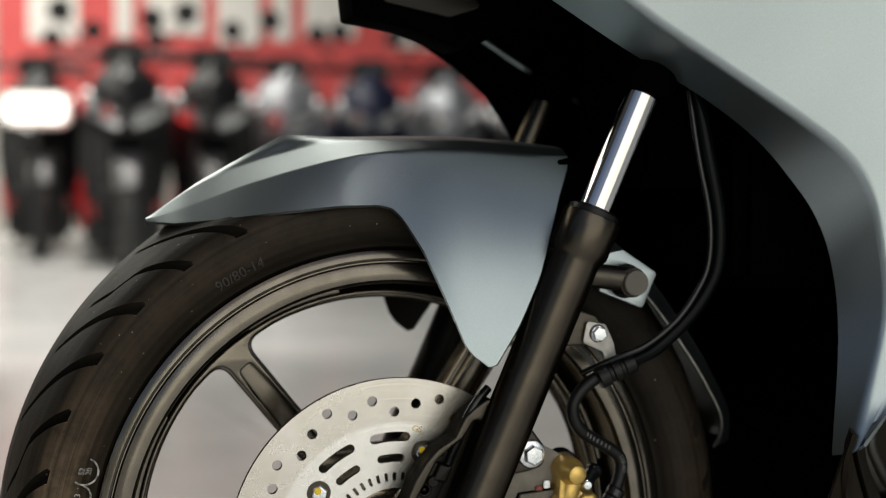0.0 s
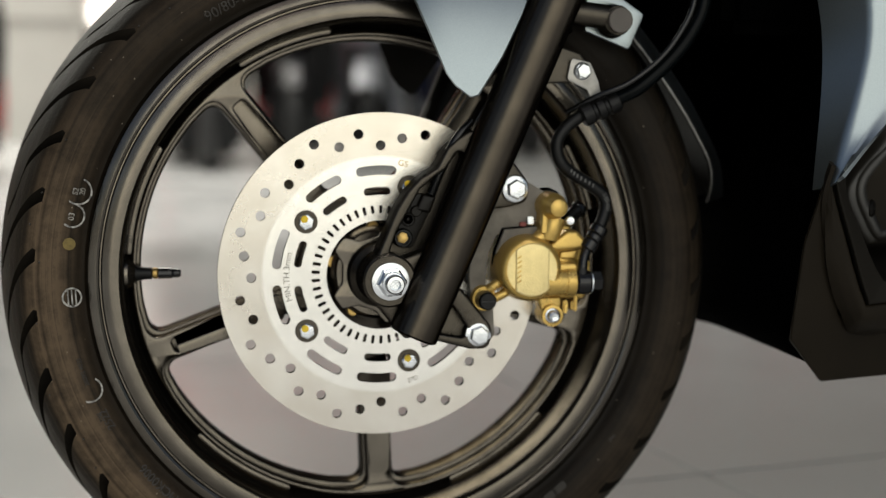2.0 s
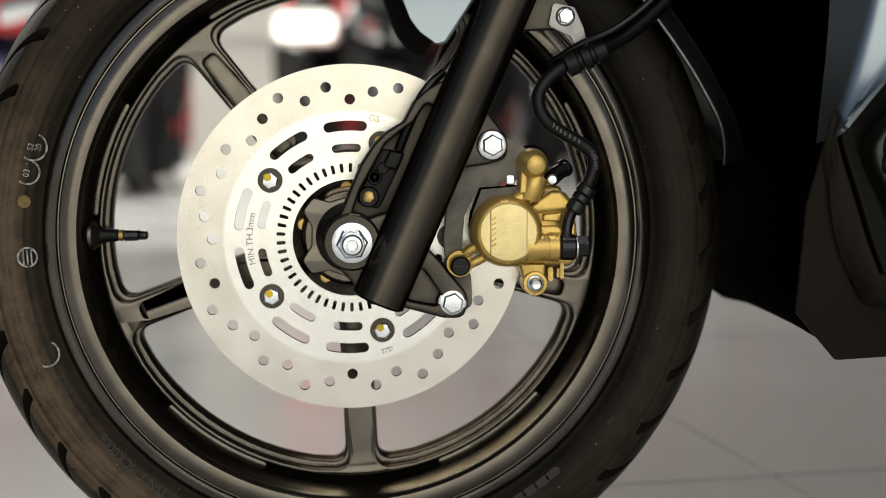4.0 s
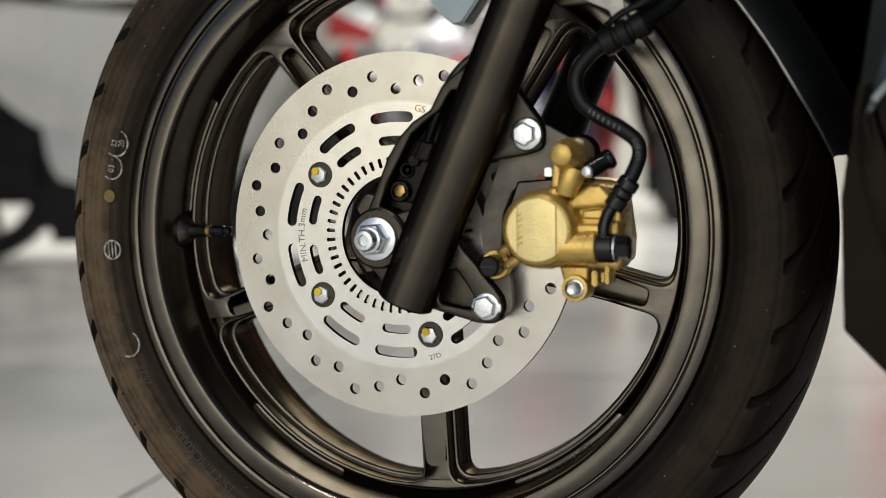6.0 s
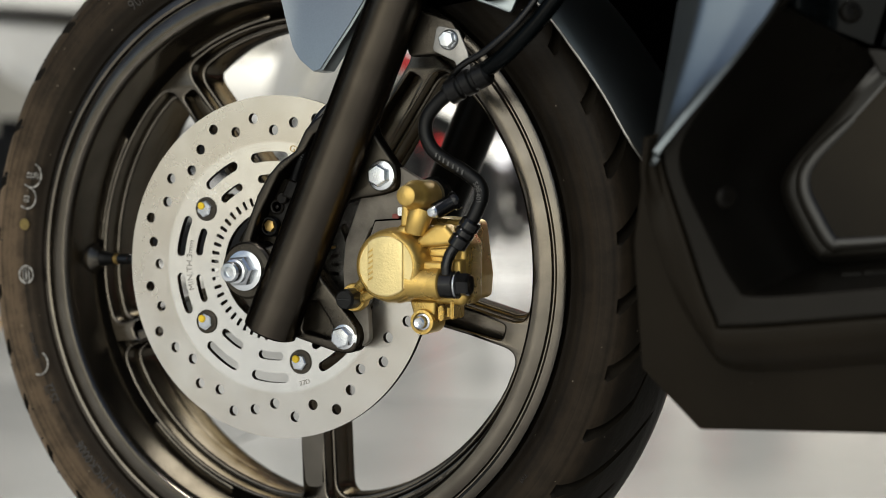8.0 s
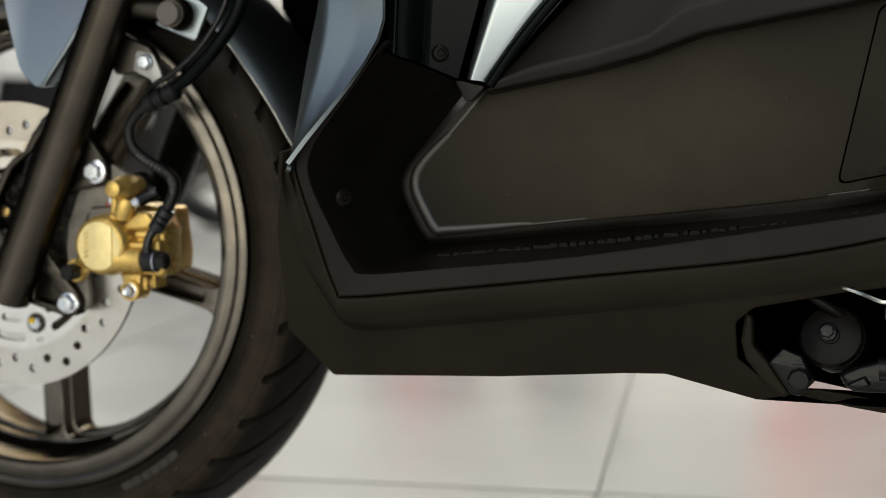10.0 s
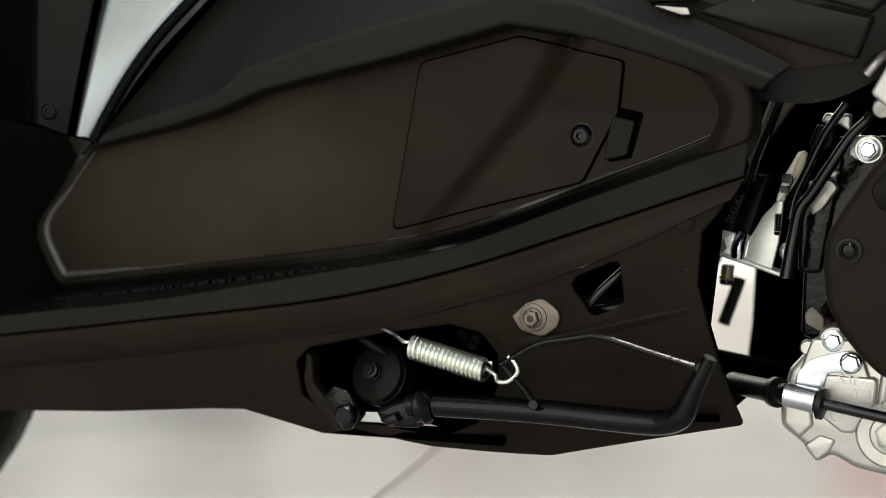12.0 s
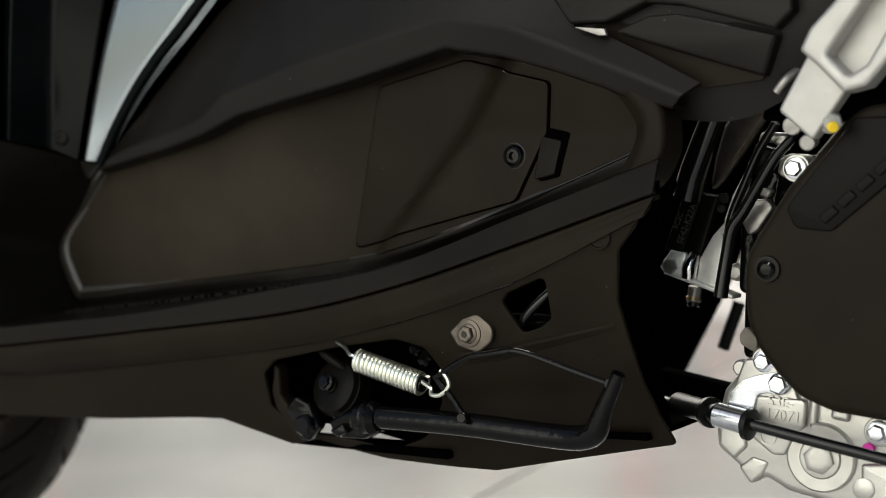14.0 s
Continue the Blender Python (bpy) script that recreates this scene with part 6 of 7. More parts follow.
part("skirt_return", plate(rounded([(0.5842, 0.2300), (0.5818, 0.2098), (0.5851, 0.1987), (0.5962, 0.1854), (0.6091, 0.1752), (0.6136, 0.1777), (0.6010, 0.1960), (0.5900, 0.2080), (0.5890, 0.2260)], 0.003), (), 0.012, 0.002, at_y(-0.1140)), PLASTIC, skirt)
for k, (x, z) in enumerate(((0.6930, 0.2430), (0.7030, 0.2400), (0.7000, 0.2360))):
    part("frame_weld", turned([(0, 0.0050), (0.003, 0.0048), (0.005, 0.0030)], (x, -0.0990, z), (0, -1, 0), 10), STANDPAINT, scooter)
# coil spring
s0, s1 = Vector((0.6720, -0.1380, 0.2385)), Vector((0.7235, -0.1390, 0.2258))
ax = (s1 - s0).normalized()
sd = ax.orthogonal().normalized()
upv = ax.cross(sd)
TURNS = 17
coil = []
for k in range(TURNS * 14 + 1):
    a = 2 * math.pi * k / 14
    coil.append(s0.lerp(s1, k / (TURNS * 14)) + (sd * math.cos(a) + upv * math.sin(a)) * 0.0066)
hook = [s1 + upv * 0.004, s1 + ax * 0.006 - upv * 0.001, Vector((0.7325, -0.1420, 0.2200)), Vector((0.7400, -0.1430, 0.2206)), Vector((0.7462, -0.1430, 0.2268)), Vector((0.7440, -0.1430, 0.2330)), Vector((0.7400, -0.1430, 0.2362))]
tail = [s0 + upv * 0.005, s0 - ax * 0.006 + upv * 0.004, Vector((0.6560, -0.1310, 0.2455)), Vector((0.6464, -0.1260, 0.2480)), Vector((0.6380, -0.1200, 0.2500))]
part("stand_spring", join(tube(coil, 0.00160, sides=10, smooth=False), tube(hook, 0.00150, n=6, sides=10), tube(tail, 0.00125, n=6, sides=8)), SPRING, stand, "zinc coil spring")
part("spring_core", tube([tuple(s0 - ax * 0.001), tuple(s1 + ax * 0.001)], 0.0052, smooth=False), GLOSS, stand)

# ---- engine side behind the skirt ----
CVT = -0.0920
cover_out = [(0.9255, 0.3098), (0.9242, 0.2927), (0.9260, 0.2700), (0.9335, 0.2530), (0.9450, 0.2385), (0.9580, 0.2260), (0.9780, 0.2185), (1.0100, 0.2150), (1.1500, 0.2130), (1.2400, 0.2600), (1.2400, 0.3600), (1.1500, 0.4000), (0.9950, 0.4000), (0.9688, 0.3700), (0.9517, 0.3504), (0.9359, 0.3269)]
engine = part("drive_cover", plate(rounded(cover_out, 0.03, 8), (), 0.040, 0.006, at_y(CVT + 0.020), 4), PLASTIC, scooter, "black plastic belt drive cover")
vent = rounded([(0.9519, 0.3385), (0.9575, 0.3265), (0.9789, 0.3245), (1.0400, 0.3750), (1.0400, 0.3900), (0.9930, 0.3900)], 0.006)
part("cover_vent", plate(vent, (), 0.003, 0.001, at_y(CVT - 0.0005)), SMOOTH, engine)
for k in range(4):
    x, z = 0.976 + 0.0105 * k, 0.3290 + 0.0090 * k
    part("vent_slat", plate(rounded([(x, z), (x + 0.008, z + 0.007), (x + 0.004, z + 0.011), (x - 0.004, z + 0.004)], 0.001), (), 0.004, 0.0006, at_y(CVT - 0.0020)), SMOOTH, engine)
for x, z, r in ((0.9400, 0.3020, 0.0082),):
    part("cover_screw_cup", turned([(0, r), (0.0022, r * 0.95), (0.0024, r * 0.72), (0.0005, r * 0.66)], (x, CVT, z), (0, -1, 0), 28), PLASTIC_UP, engine)
    part("cover_screw", turned([(0, r * 0.60), (0.002, r * 0.58), (0.0034, r * 0.40), (0.0036, r * 0.15)], (x, CVT, z), (0, -1, 0), 24), STANDPAINT, engine)
case_line = [(0.8990, 0.2230), (0.9170, 0.2440), (0.9175, 0.2500), (0.9400, 0.2540), (1.2000, 0.2600), (1.2000, 0.1700), (1.0500, 0.1500), (0.9850, 0.1540), (0.9610, 0.1580), (0.9400, 0.1620), (0.9250, 0.1700), (0.9165, 0.1630), (0.9080, 0.1750), (0.8940, 0.1860), (0.8930, 0.2000)]
crank = part("crankcase", plate(rounded(case_line, 0.007, 5), (), 0.060, 0.005, at_y(-0.030), 3), ALLOY, scooter, "rough cast aluminium crankcase")
part("case_flange", plate(rounded([(0.9030, 0.2150), (0.9140, 0.2440), (0.9420, 0.2440), (0.9500, 0.2180), (0.9480, 0.1990), (0.9300, 0.1900), (0.9070, 0.1990)], 0.005), (), 0.012, 0.002, at_y(-0.058)), ALLOY, crank)
drain = part("drain_cap", turned([(-0.006, 0.0225), (0, 0.0218), (0.0035, 0.0214), (0.0046, 0.0200), (0.0044, 0.0130), (0.0056, 0.0120), (0.0058, 0.0110)], (0.9620, -0.0590, 0.1855), (0, -1, 0), 48), ALLOY, crank, "cast round drain plug")
part("drain_hex", hexhead((0.9620, -0.0635, 0.1855), (0, -1, 0), 0.0165, 0.0050), ALLOY, drain)
for x, z, y in ((0.9270, 0.2428, -0.0640), (0.9474, 0.3617, -0.0640), (0.9970, 0.2040, -0.0640)):
    part("case_boss", rod((x, y + 0.018, z), (x, y + 0.002, z), 0.0088), ALLOY, crank)
    bolt = part("case_bolt", hexhead((x, y + 0.002, z), (0, -1, 0), 0.0088, 0.0050, 0.0072, 0.002), ZINC, crank, "zinc flange bolt")
    part("bolt_core", turned([(0, 0.0034), (0.0064, 0.0032), (0.0070, 0.0022)], (x, y + 0.002, z), (0, -1, 0), 20), CHROME, bolt)
for pts, y, h in (([(0.9520, 0.1960), (0.9560, 0.2260), (0.9620, 0.2260), (0.9600, 0.2060)], -0.058, 0.012), ([(0.9680, 0.2100), (0.9700, 0.2260), (0.9800, 0.2260), (0.9800, 0.2080)], -0.058, 0.012),
                  ([(0.8960, 0.1880), (0.8960, 0.2080), (0.9120, 0.2160), (0.9150, 0.1880), (0.9060, 0.1790)], -0.056, 0.012), ([(0.9080, 0.1750), (0.9165, 0.1640), (0.9250, 0.1710), (0.9300, 0.1800), (0.9180, 0.1830)], -0.052, 0.018),
                  ([(0.9860, 0.1600), (0.9860, 0.1840), (1.0300, 0.1880), (1.0400, 0.1560)], -0.056, 0.012)):
    part("case_ridge", plate(rounded(pts, 0.003), (), h, 0.0028, at_y(y), 3), ALLOY, crank)
part("case_plug", turned([(0, 0.0068), (0.003, 0.0066), (0.0036, 0.0052)], (0.9880, -0.0600, 0.1690), (0, -1, 0), 24), ALLOY, crank)
part("mark_pad", plate(rounded([(0.9180, 0.2220), (0.9544, 0.2210), (0.9527, 0.2039), (0.9471, 0.1987), (0.9405, 0.1854), (0.9323, 0.1850), (0.9150, 0.1980)], 0.004), (), 0.010, 0.002, at_y(-0.0600)), ALLOY, crank)
part("paint_dab", rod((0.9910, -0.060, 0.1935), (0.9910, -0.0640, 0.1935), 0.0036, sides=12), MAGENTA, crank)
part("case_casting_mark", words("53E-", 0.0092, Matrix.Translation((0.9380, -0.0655, 0.2183)) @ Matrix.Rotation(radians(4), 4, "Y") @ SIDE, 0.0014), ALLOY, crank)
part("case_casting_mark", words("17071", 0.0092, Matrix.Translation((0.9395, -0.0655, 0.2100)) @ Matrix.Rotation(radians(4), 4, "Y") @ SIDE, 0.0014), ALLOY, crank)
part("case_casting_stamp", plate(circle(0.9300, 0.1965, 0.0052, 24), [circle(0.9300, 0.1965, 0.0044, 20)], 0.0012, 0, at_y(-0.0655)), ALLOY, crank)
# cable with its clamp
cable = part("rear_cable", tube([(0.8150, -0.0050, 0.2065), (0.8425, -0.0220, 0.2068), (0.8720, -0.0480, 0.2085), (0.9000, -0.0720, 0.2090), (0.940, -0.0800, 0.2030), (1.000, -0.0820, 0.1930), (1.100, -0.082, 0.176)], 0.0036, sides=12), GLOSS, scooter, "black rear brake cable")
part("cable_boot", turned([(-0.055, 0.0072), (-0.012, 0.0074), (-0.0118, 0.0098), (-0.008, 0.0098), (-0.0078, 0.0070), (0, 0.0066)], (0.9000, -0.0720, 0.2090), (0.76, -0.645, 0.01), 20), HOSE, cable)
part("cable_clamp", join(turned([(0, 0.0072), (0.0005, 0.0078), (0.0200, 0.0078), (0.0205, 0.0072)], (0.8990, -0.0720, 0.2090), (0.97, -0.15, -0.14), 24),
                         plate(rounded([(0.9040, 0.2120), (0.9058, 0.2229), (0.9135, 0.2307), (0.9236, 0.2344), (0.9368, 0.2374), (0.9450, 0.2334), (0.9449, 0.2270), (0.9384, 0.2226), (0.9302, 0.2237), (0.9235, 0.2224), (0.9205, 0.2080)], 0.004), (), 0.0022, 0.0005, at_y(-0.0660))), ZINC, cable, "zinc cable clamp")
part("clamp_bolt", hexhead((0.9383, -0.0670, 0.2301), (0, -1, 0), 0.0102, 0.0052, 0.0070), ZINC, cable)
part("cable_grommet", turned([(0, 0.0050), (0.001, 0.0100), (0.004, 0.0100), (0.005, 0.0060)], (0.9195, -0.0760, 0.2055), (0.97, -0.15, -0.14), 20), HOSE, cable)
# control module on its zinc bracket, wires, duct and frame behind the skirt
mod = part("control_module", join(plate(rounded([(0.8411, 0.3095), (0.8553, 0.3469), (0.8689, 0.3460), (0.8535, 0.3062)], 0.0015), (), 0.020, 0.001, at_y(-0.0077)),
                                  plate(rounded([(0.8524, 0.3054), (0.8679, 0.3456), (0.8782, 0.3440), (0.8653, 0.3033)], 0.002), (), 0.018, 0.002, at_y(-0.0036))), SMOOTH, scooter, "black control module with printed code")
part("module_print", words("SE42-K22A", 0.0062, Matrix.Translation((0.8576, -0.0187, 0.3260)) @ Matrix.Rotation(radians(-68), 4, "Y") @ SIDE, 0.0003), BAR, mod)
part("module_print", words("3C2C", 0.0050, Matrix.Translation((0.8516, -0.0187, 0.3281)) @ Matrix.Rotation(radians(-68), 4, "Y") @ SIDE, 0.0003), BAR, mod)
br = part("module_bracket", join(plate(rounded([(0.8622, 0.2876), (0.8651, 0.3028), (0.8741, 0.3180), (0.8820, 0.3265), (0.8880, 0.3312), (0.8846, 0.3011), (0.8795, 0.2801)], 0.0015), (), 0.004, 0.0008, at_y(-0.0125)),
                                 plate(rounded([(0.8400, 0.2927), (0.8424, 0.2943), (0.8646, 0.2883), (0.8899, 0.2793), (0.8899, 0.2763), (0.8642, 0.2849)], 0.001), (), 0.016, 0.001, at_y(-0.0115)),
                                 plate(rounded([(0.8815, 0.3257), (0.8882, 0.3443), (0.8971, 0.3600), (0.9015, 0.3608), (0.8994, 0.3498), (0.8887, 0.3321)], 0.0012), (), 0.003, 0.0006, at_y(-0.0135))), ZINCSHEET, scooter, "bright zinc bracket")
part("bracket_bend", tube([(0.8600, -0.0120, 0.3047), (0.8585, -0.0161, 0.2975), (0.8572, -0.0156, 0.2899)], 0.0052, n=6, sides=16), CHROME, br)
part("module_holder", plate(rounded([(0.8375, 0.2970), (0.8457, 0.3088), (0.8565, 0.3066), (0.8539, 0.2909), (0.8411, 0.2927)], 0.0015), (), 0.006, 0.001, at_y(-0.0151)), ZINCSHEET, br)
part("bracket_bolt", hexhead((0.8454, -0.0150, 0.2978), (0, -1, 0), 0.0100, 0.0042, 0.0072), DULLZINC, br)
part("bracket_screw", join(rod((0.8399, 0.0374, 0.2799), (0.8388, 0.0374, 0.2713), 0.0046), rod((0.8388, 0.0374, 0.2713), (0.8386, 0.0374, 0.2692), 0.0052)), DULLZINC, br)
part("screw_collar", rod((0.8386, 0.0374, 0.2729), (0.8385, 0.0374, 0.2706), 0.0050), BRASS, br)
part("screw_tip", rod((0.8386, 0.0374, 0.2693), (0.8382, 0.0374, 0.2656), 0.0046), GLOSS, br)
part("bracket_bolt", hexhead((0.8906, -0.0125, 0.2942), (0, -1, 0), 0.0080, 0.004, 0.0060), ALLOY, br)
part("bracket_slot", plate(rounded([(0.8820, 0.3190), (0.8861, 0.3201), (0.8851, 0.3047), (0.8815, 0.3052)], 0.0015), (), 0.001, 0, at_y(-0.0152)), VOID, br)
part("clip_spring", join(*[turned([(-0.0006, 0.0016), (0, 0.0024), (0.0006, 0.0016)], (0.8852 - 0.00008 * k, -0.0200, 0.3190 - 0.0018 * k), (0.06, 0, 1), 12) for k in range(7)]), CHROME, br)
part("pale_connector", plate(rounded([(0.8861, 0.3262), (0.8983, 0.3569), (0.9020, 0.3616), (0.9043, 0.3590), (0.9009, 0.3462), (0.8901, 0.3305)], 0.002), (), 0.006, 0.002, at_y(-0.0207)), PALEPLASTIC, scooter, "ivory plastic connector")
part("wiring_loom", join(tube([(0.9490, -0.070, 0.3830), (0.9464, -0.068, 0.3793), (0.9365, -0.066, 0.3692), (0.9247, -0.064, 0.3520), (0.9136, -0.062, 0.3353), (0.9060, -0.061, 0.3250), (0.9020, -0.060, 0.3078), (0.8988, -0.060, 0.2898), (0.8975, -0.060, 0.2815)],
                              lambda q: 0.0030 + 0.0016 * q, sides=14),
                         tube([(0.9330, -0.056, 0.3900), (0.9200, -0.052, 0.3720), (0.9090, -0.050, 0.3500), (0.9010, -0.048, 0.3330), (0.8975, -0.048, 0.3180)], 0.0028, sides=12)), GLOSS, scooter, "black wiring loom")
part("loom_clip", join(box(0.8920, 0.8985, -0.048, -0.042, 0.3405, 0.3465, 0.001), box(0.8905, 0.8960, -0.048, -0.042, 0.3345, 0.3390, 0.001)), GLOSS, scooter)
part("plug_block", plate(rounded([(0.9072, 0.3654), (0.9120, 0.3780), (0.9241, 0.3741), (0.9222, 0.3633), (0.9128, 0.3571)], 0.002), (), 0.014, 0.002, at_y(-0.0283)), SMOOTH, scooter, "black wiring plug")
part("air_hose", tube([(0.8625, -0.0283, 0.3437), (0.8671, -0.0304, 0.3580), (0.8743, -0.0324, 0.3743), (0.8809, -0.0324, 0.3906), (0.8870, -0.0324, 0.4059)], lambda q: 0.0098 - 0.0015 * q, sides=20), GLOSS, scooter, "glossy black rubber duct")
part("frame_rail", plate(rounded([(0.8450, 0.3457), (0.8495, 0.3715), (0.8559, 0.3918), (0.8663, 0.4082), (0.8948, 0.4082), (0.8746, 0.3808), (0.8556, 0.3553)], 0.003), (), 0.010, 0.003, at_y(0.0576)), HANGER, scooter, "grey brown frame rail")
# near-black backings added round the engine gap, its shade in their colour
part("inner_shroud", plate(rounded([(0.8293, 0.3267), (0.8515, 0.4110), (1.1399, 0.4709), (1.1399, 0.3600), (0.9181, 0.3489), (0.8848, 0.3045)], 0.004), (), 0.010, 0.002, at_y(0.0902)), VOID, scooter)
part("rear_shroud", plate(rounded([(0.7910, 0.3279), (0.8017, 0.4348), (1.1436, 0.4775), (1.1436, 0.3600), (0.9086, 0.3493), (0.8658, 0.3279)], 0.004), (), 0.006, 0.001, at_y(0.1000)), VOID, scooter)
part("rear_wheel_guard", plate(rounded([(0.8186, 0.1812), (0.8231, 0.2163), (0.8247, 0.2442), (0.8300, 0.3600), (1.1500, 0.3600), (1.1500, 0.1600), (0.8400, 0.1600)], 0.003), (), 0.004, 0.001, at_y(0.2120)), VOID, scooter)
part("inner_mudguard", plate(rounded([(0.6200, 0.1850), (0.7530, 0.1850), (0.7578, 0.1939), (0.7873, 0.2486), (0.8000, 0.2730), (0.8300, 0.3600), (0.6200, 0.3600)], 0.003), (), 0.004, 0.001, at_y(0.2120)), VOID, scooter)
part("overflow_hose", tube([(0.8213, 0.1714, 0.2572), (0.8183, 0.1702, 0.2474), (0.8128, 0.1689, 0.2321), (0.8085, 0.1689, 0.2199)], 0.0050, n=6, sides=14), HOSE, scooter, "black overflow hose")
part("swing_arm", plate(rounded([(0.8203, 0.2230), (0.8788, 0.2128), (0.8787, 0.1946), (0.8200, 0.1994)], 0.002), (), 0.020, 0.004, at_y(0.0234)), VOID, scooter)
# dark plate added as a backing, so no floor shows beside the case
part("engine_block", plate(rounded([(0.9020, 0.2400), (0.9040, 0.2900), (0.9240, 0.3700), (1.1800, 0.3700), (1.1800, 0.2400)], 0.006), (), 0.040, 0.003, at_y(-0.0150)), STANDPAINT, crank)
part("case_front", plate(rounded([(0.9000, 0.2820), (0.9160, 0.2820), (0.9300, 0.3560), (0.9240, 0.3640), (0.9020, 0.3260)], 0.006), (), 0.030, 0.003, at_y(-0.022)), STANDPAINT, crank)
part("case_plate", plate(rounded([(0.9070, 0.3268), (0.9090, 0.3421), (0.9230, 0.3429), (0.9275, 0.3375), (0.9173, 0.3233), (0.9107, 0.3196)], 0.003), (), 0.008, 0.0015, at_y(-0.0420)), DULLZINC, crank)
part("case_ear", plate(rounded([(0.9330, 0.3585), (0.9352, 0.3676), (0.9414, 0.3710), (0.9501, 0.3690), (0.9510, 0.3585), (0.9403, 0.3546)], 0.004), (), 0.012, 0.002, at_y(-0.050)), ALLOY, crank)
part("case_rib", plate(rounded([(0.9150, 0.3790), (0.9180, 0.3850), (0.9343, 0.3840), (0.9342, 0.3720), (0.9251, 0.3780)], 0.002), (), 0.010, 0.002, at_y(-0.0360)), ALLOY, crank)
part("case_rib", plate(rounded([(0.9195, 0.3450), (0.9230, 0.3500), (0.9290, 0.3480), (0.9260, 0.3440)], 0.0015), (), 0.008, 0.0015, at_y(-0.0480)), ALLOY, crank)
part("case_shield", plate(rounded([(0.9083, 0.2579), (0.9126, 0.2640), (0.9201, 0.2560), (0.9200, 0.2460), (0.9091, 0.2520)], 0.003), (), 0.006, 0.001, at_y(-0.054)), IRON, crank)
part("case_button", turned([(0, 0.0052), (0.004, 0.0050), (0.005, 0.0040)], (0.9111, -0.0580, 0.2377), (0, -1, 0), 24), ALLOY, crank)
# passenger footpeg bracket in bare alloy
peg = part("footpeg_bracket", join(plate(rounded([(0.9540, 0.3950), (0.9740, 0.3770), (0.9960, 0.4080), (0.9730, 0.4290)], 0.003), (), 0.014, 0.002, at_y(-0.1050)),
                                   plate(rounded([(0.9700, 0.4280), (0.9760, 0.4400), (1.0060, 0.4700), (1.0500, 0.4900), (1.0560, 0.4600), (1.0080, 0.4060), (0.9950, 0.4030), (0.9800, 0.4190)], 0.003),
                                         [rounded([(0.9860, 0.4250), (1.0100, 0.4580), (1.0400, 0.4720), (1.0080, 0.4180), (0.9980, 0.4120)], 0.003)], 0.022, 0.003, at_y(-0.1120)),
                                   plate(rounded([(0.9780, 0.4220), (1.0100, 0.4620), (1.0440, 0.4760), (1.0440, 0.4600), (1.0060, 0.4100), (0.9950, 0.4060)], 0.003), (), 0.006, 0.001, at_y(-0.1030))),
           PEGALLOY, scooter, "bare cast alloy footpeg bracket")
part("peg_bolt", hexhead((0.9815, -0.1040, 0.3880), (0.5, -0.8, -0.1), 0.0100, 0.006, 0.0070), ALLOY, peg)
part("paint_dab", rod((0.9845, -0.1095, 0.3850), (0.9865, -0.1120, 0.3840), 0.0032, sides=12), YELLOW, peg)
part("peg_lug", join(tube([(0.962, -0.098, 0.419), (0.957, -0.106, 0.413), (0.951, -0.106, 0.406)], 0.0026), rod((0.9590, -0.094, 0.3880), (0.9600, -0.106, 0.3860), 0.0055), rod((0.9680, -0.094, 0.3780), (0.9690, -0.106, 0.3760), 0.0046)), DULLZINC, peg)
# body side above the engine, with its slanted blades round a hollow
part("tail_panel", sheet([[(0.880, -0.098, 0.393), (0.930, -0.098, 0.392), (0.985, -0.096, 0.420), (1.080, -0.094, 0.470)], [(0.830, -0.108, 0.440), (0.900, -0.108, 0.430), (0.980, -0.108, 0.450), (1.060, -0.106, 0.500)],
                          [(0.780, -0.110, 0.500), (0.880, -0.112, 0.500), (0.980, -0.112, 0.510), (1.060, -0.110, 0.540)]], 0.004, 5), PLASTIC_UP, scooter)
# near-black backing behind the blades, the shade there put into its colour
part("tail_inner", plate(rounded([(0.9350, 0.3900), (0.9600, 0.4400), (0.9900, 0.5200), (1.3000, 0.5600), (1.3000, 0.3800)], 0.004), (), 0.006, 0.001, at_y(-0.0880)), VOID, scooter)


def blade(face, depth, lean):
    """A blade: its face leans from the first of its corners on, and its thickness runs back to the body."""
    ob = plate(rounded(face, 0.002, 3), (), 0.014, 0.0022, SIDE)
    cx = sum(p[0] for p in face) / len(face)
    cz = sum(p[1] for p in face) / len(face)
    for v in ob.vertices:
        v.co.y += depth + lean[0] * (v.co.x - cx) + lean[1] * (v.co.z - cz)
    return ob


part("fin_hollow", plate(rounded([(0.8300, 0.4500), (0.8730, 0.4620), (0.9000, 0.4560), (0.9560, 0.4400), (0.9440, 0.4130), (0.9080, 0.4100), (0.8900, 0.4200)], 0.002), (), 0.003, 0.0005, at_y(-0.1080)), PLASTIC, scooter)
# pale sheet on the fin's tip, sky light on it put into the colour
part("fin_tip", plate(rounded([(0.8265, 0.4512), (0.8500, 0.4482), (0.8515, 0.4440), (0.8460, 0.4440)], 0.0008), (), 0.003, 0.0006, at_y(-0.1225)), DULLZINC, scooter)
part("side_fin", blade([(0.8530, 0.4460), (0.8780, 0.4540), (0.8960, 0.4540), (0.9560, 0.4380), (0.9460, 0.4150), (0.9120, 0.4260)], -0.1120, (0.0, -0.25)), PLASTIC_UP, scooter)
part("upper_cover", blade([(0.8255, 0.4530), (0.8500, 0.4520), (0.8760, 0.4620), (0.8980, 0.4590), (0.9550, 0.4410), (0.9660, 0.4510), (0.9600, 0.5600), (0.7500, 0.5600)], -0.1150, (0.02, 0.0)), PLASTIC_UP, scooter)

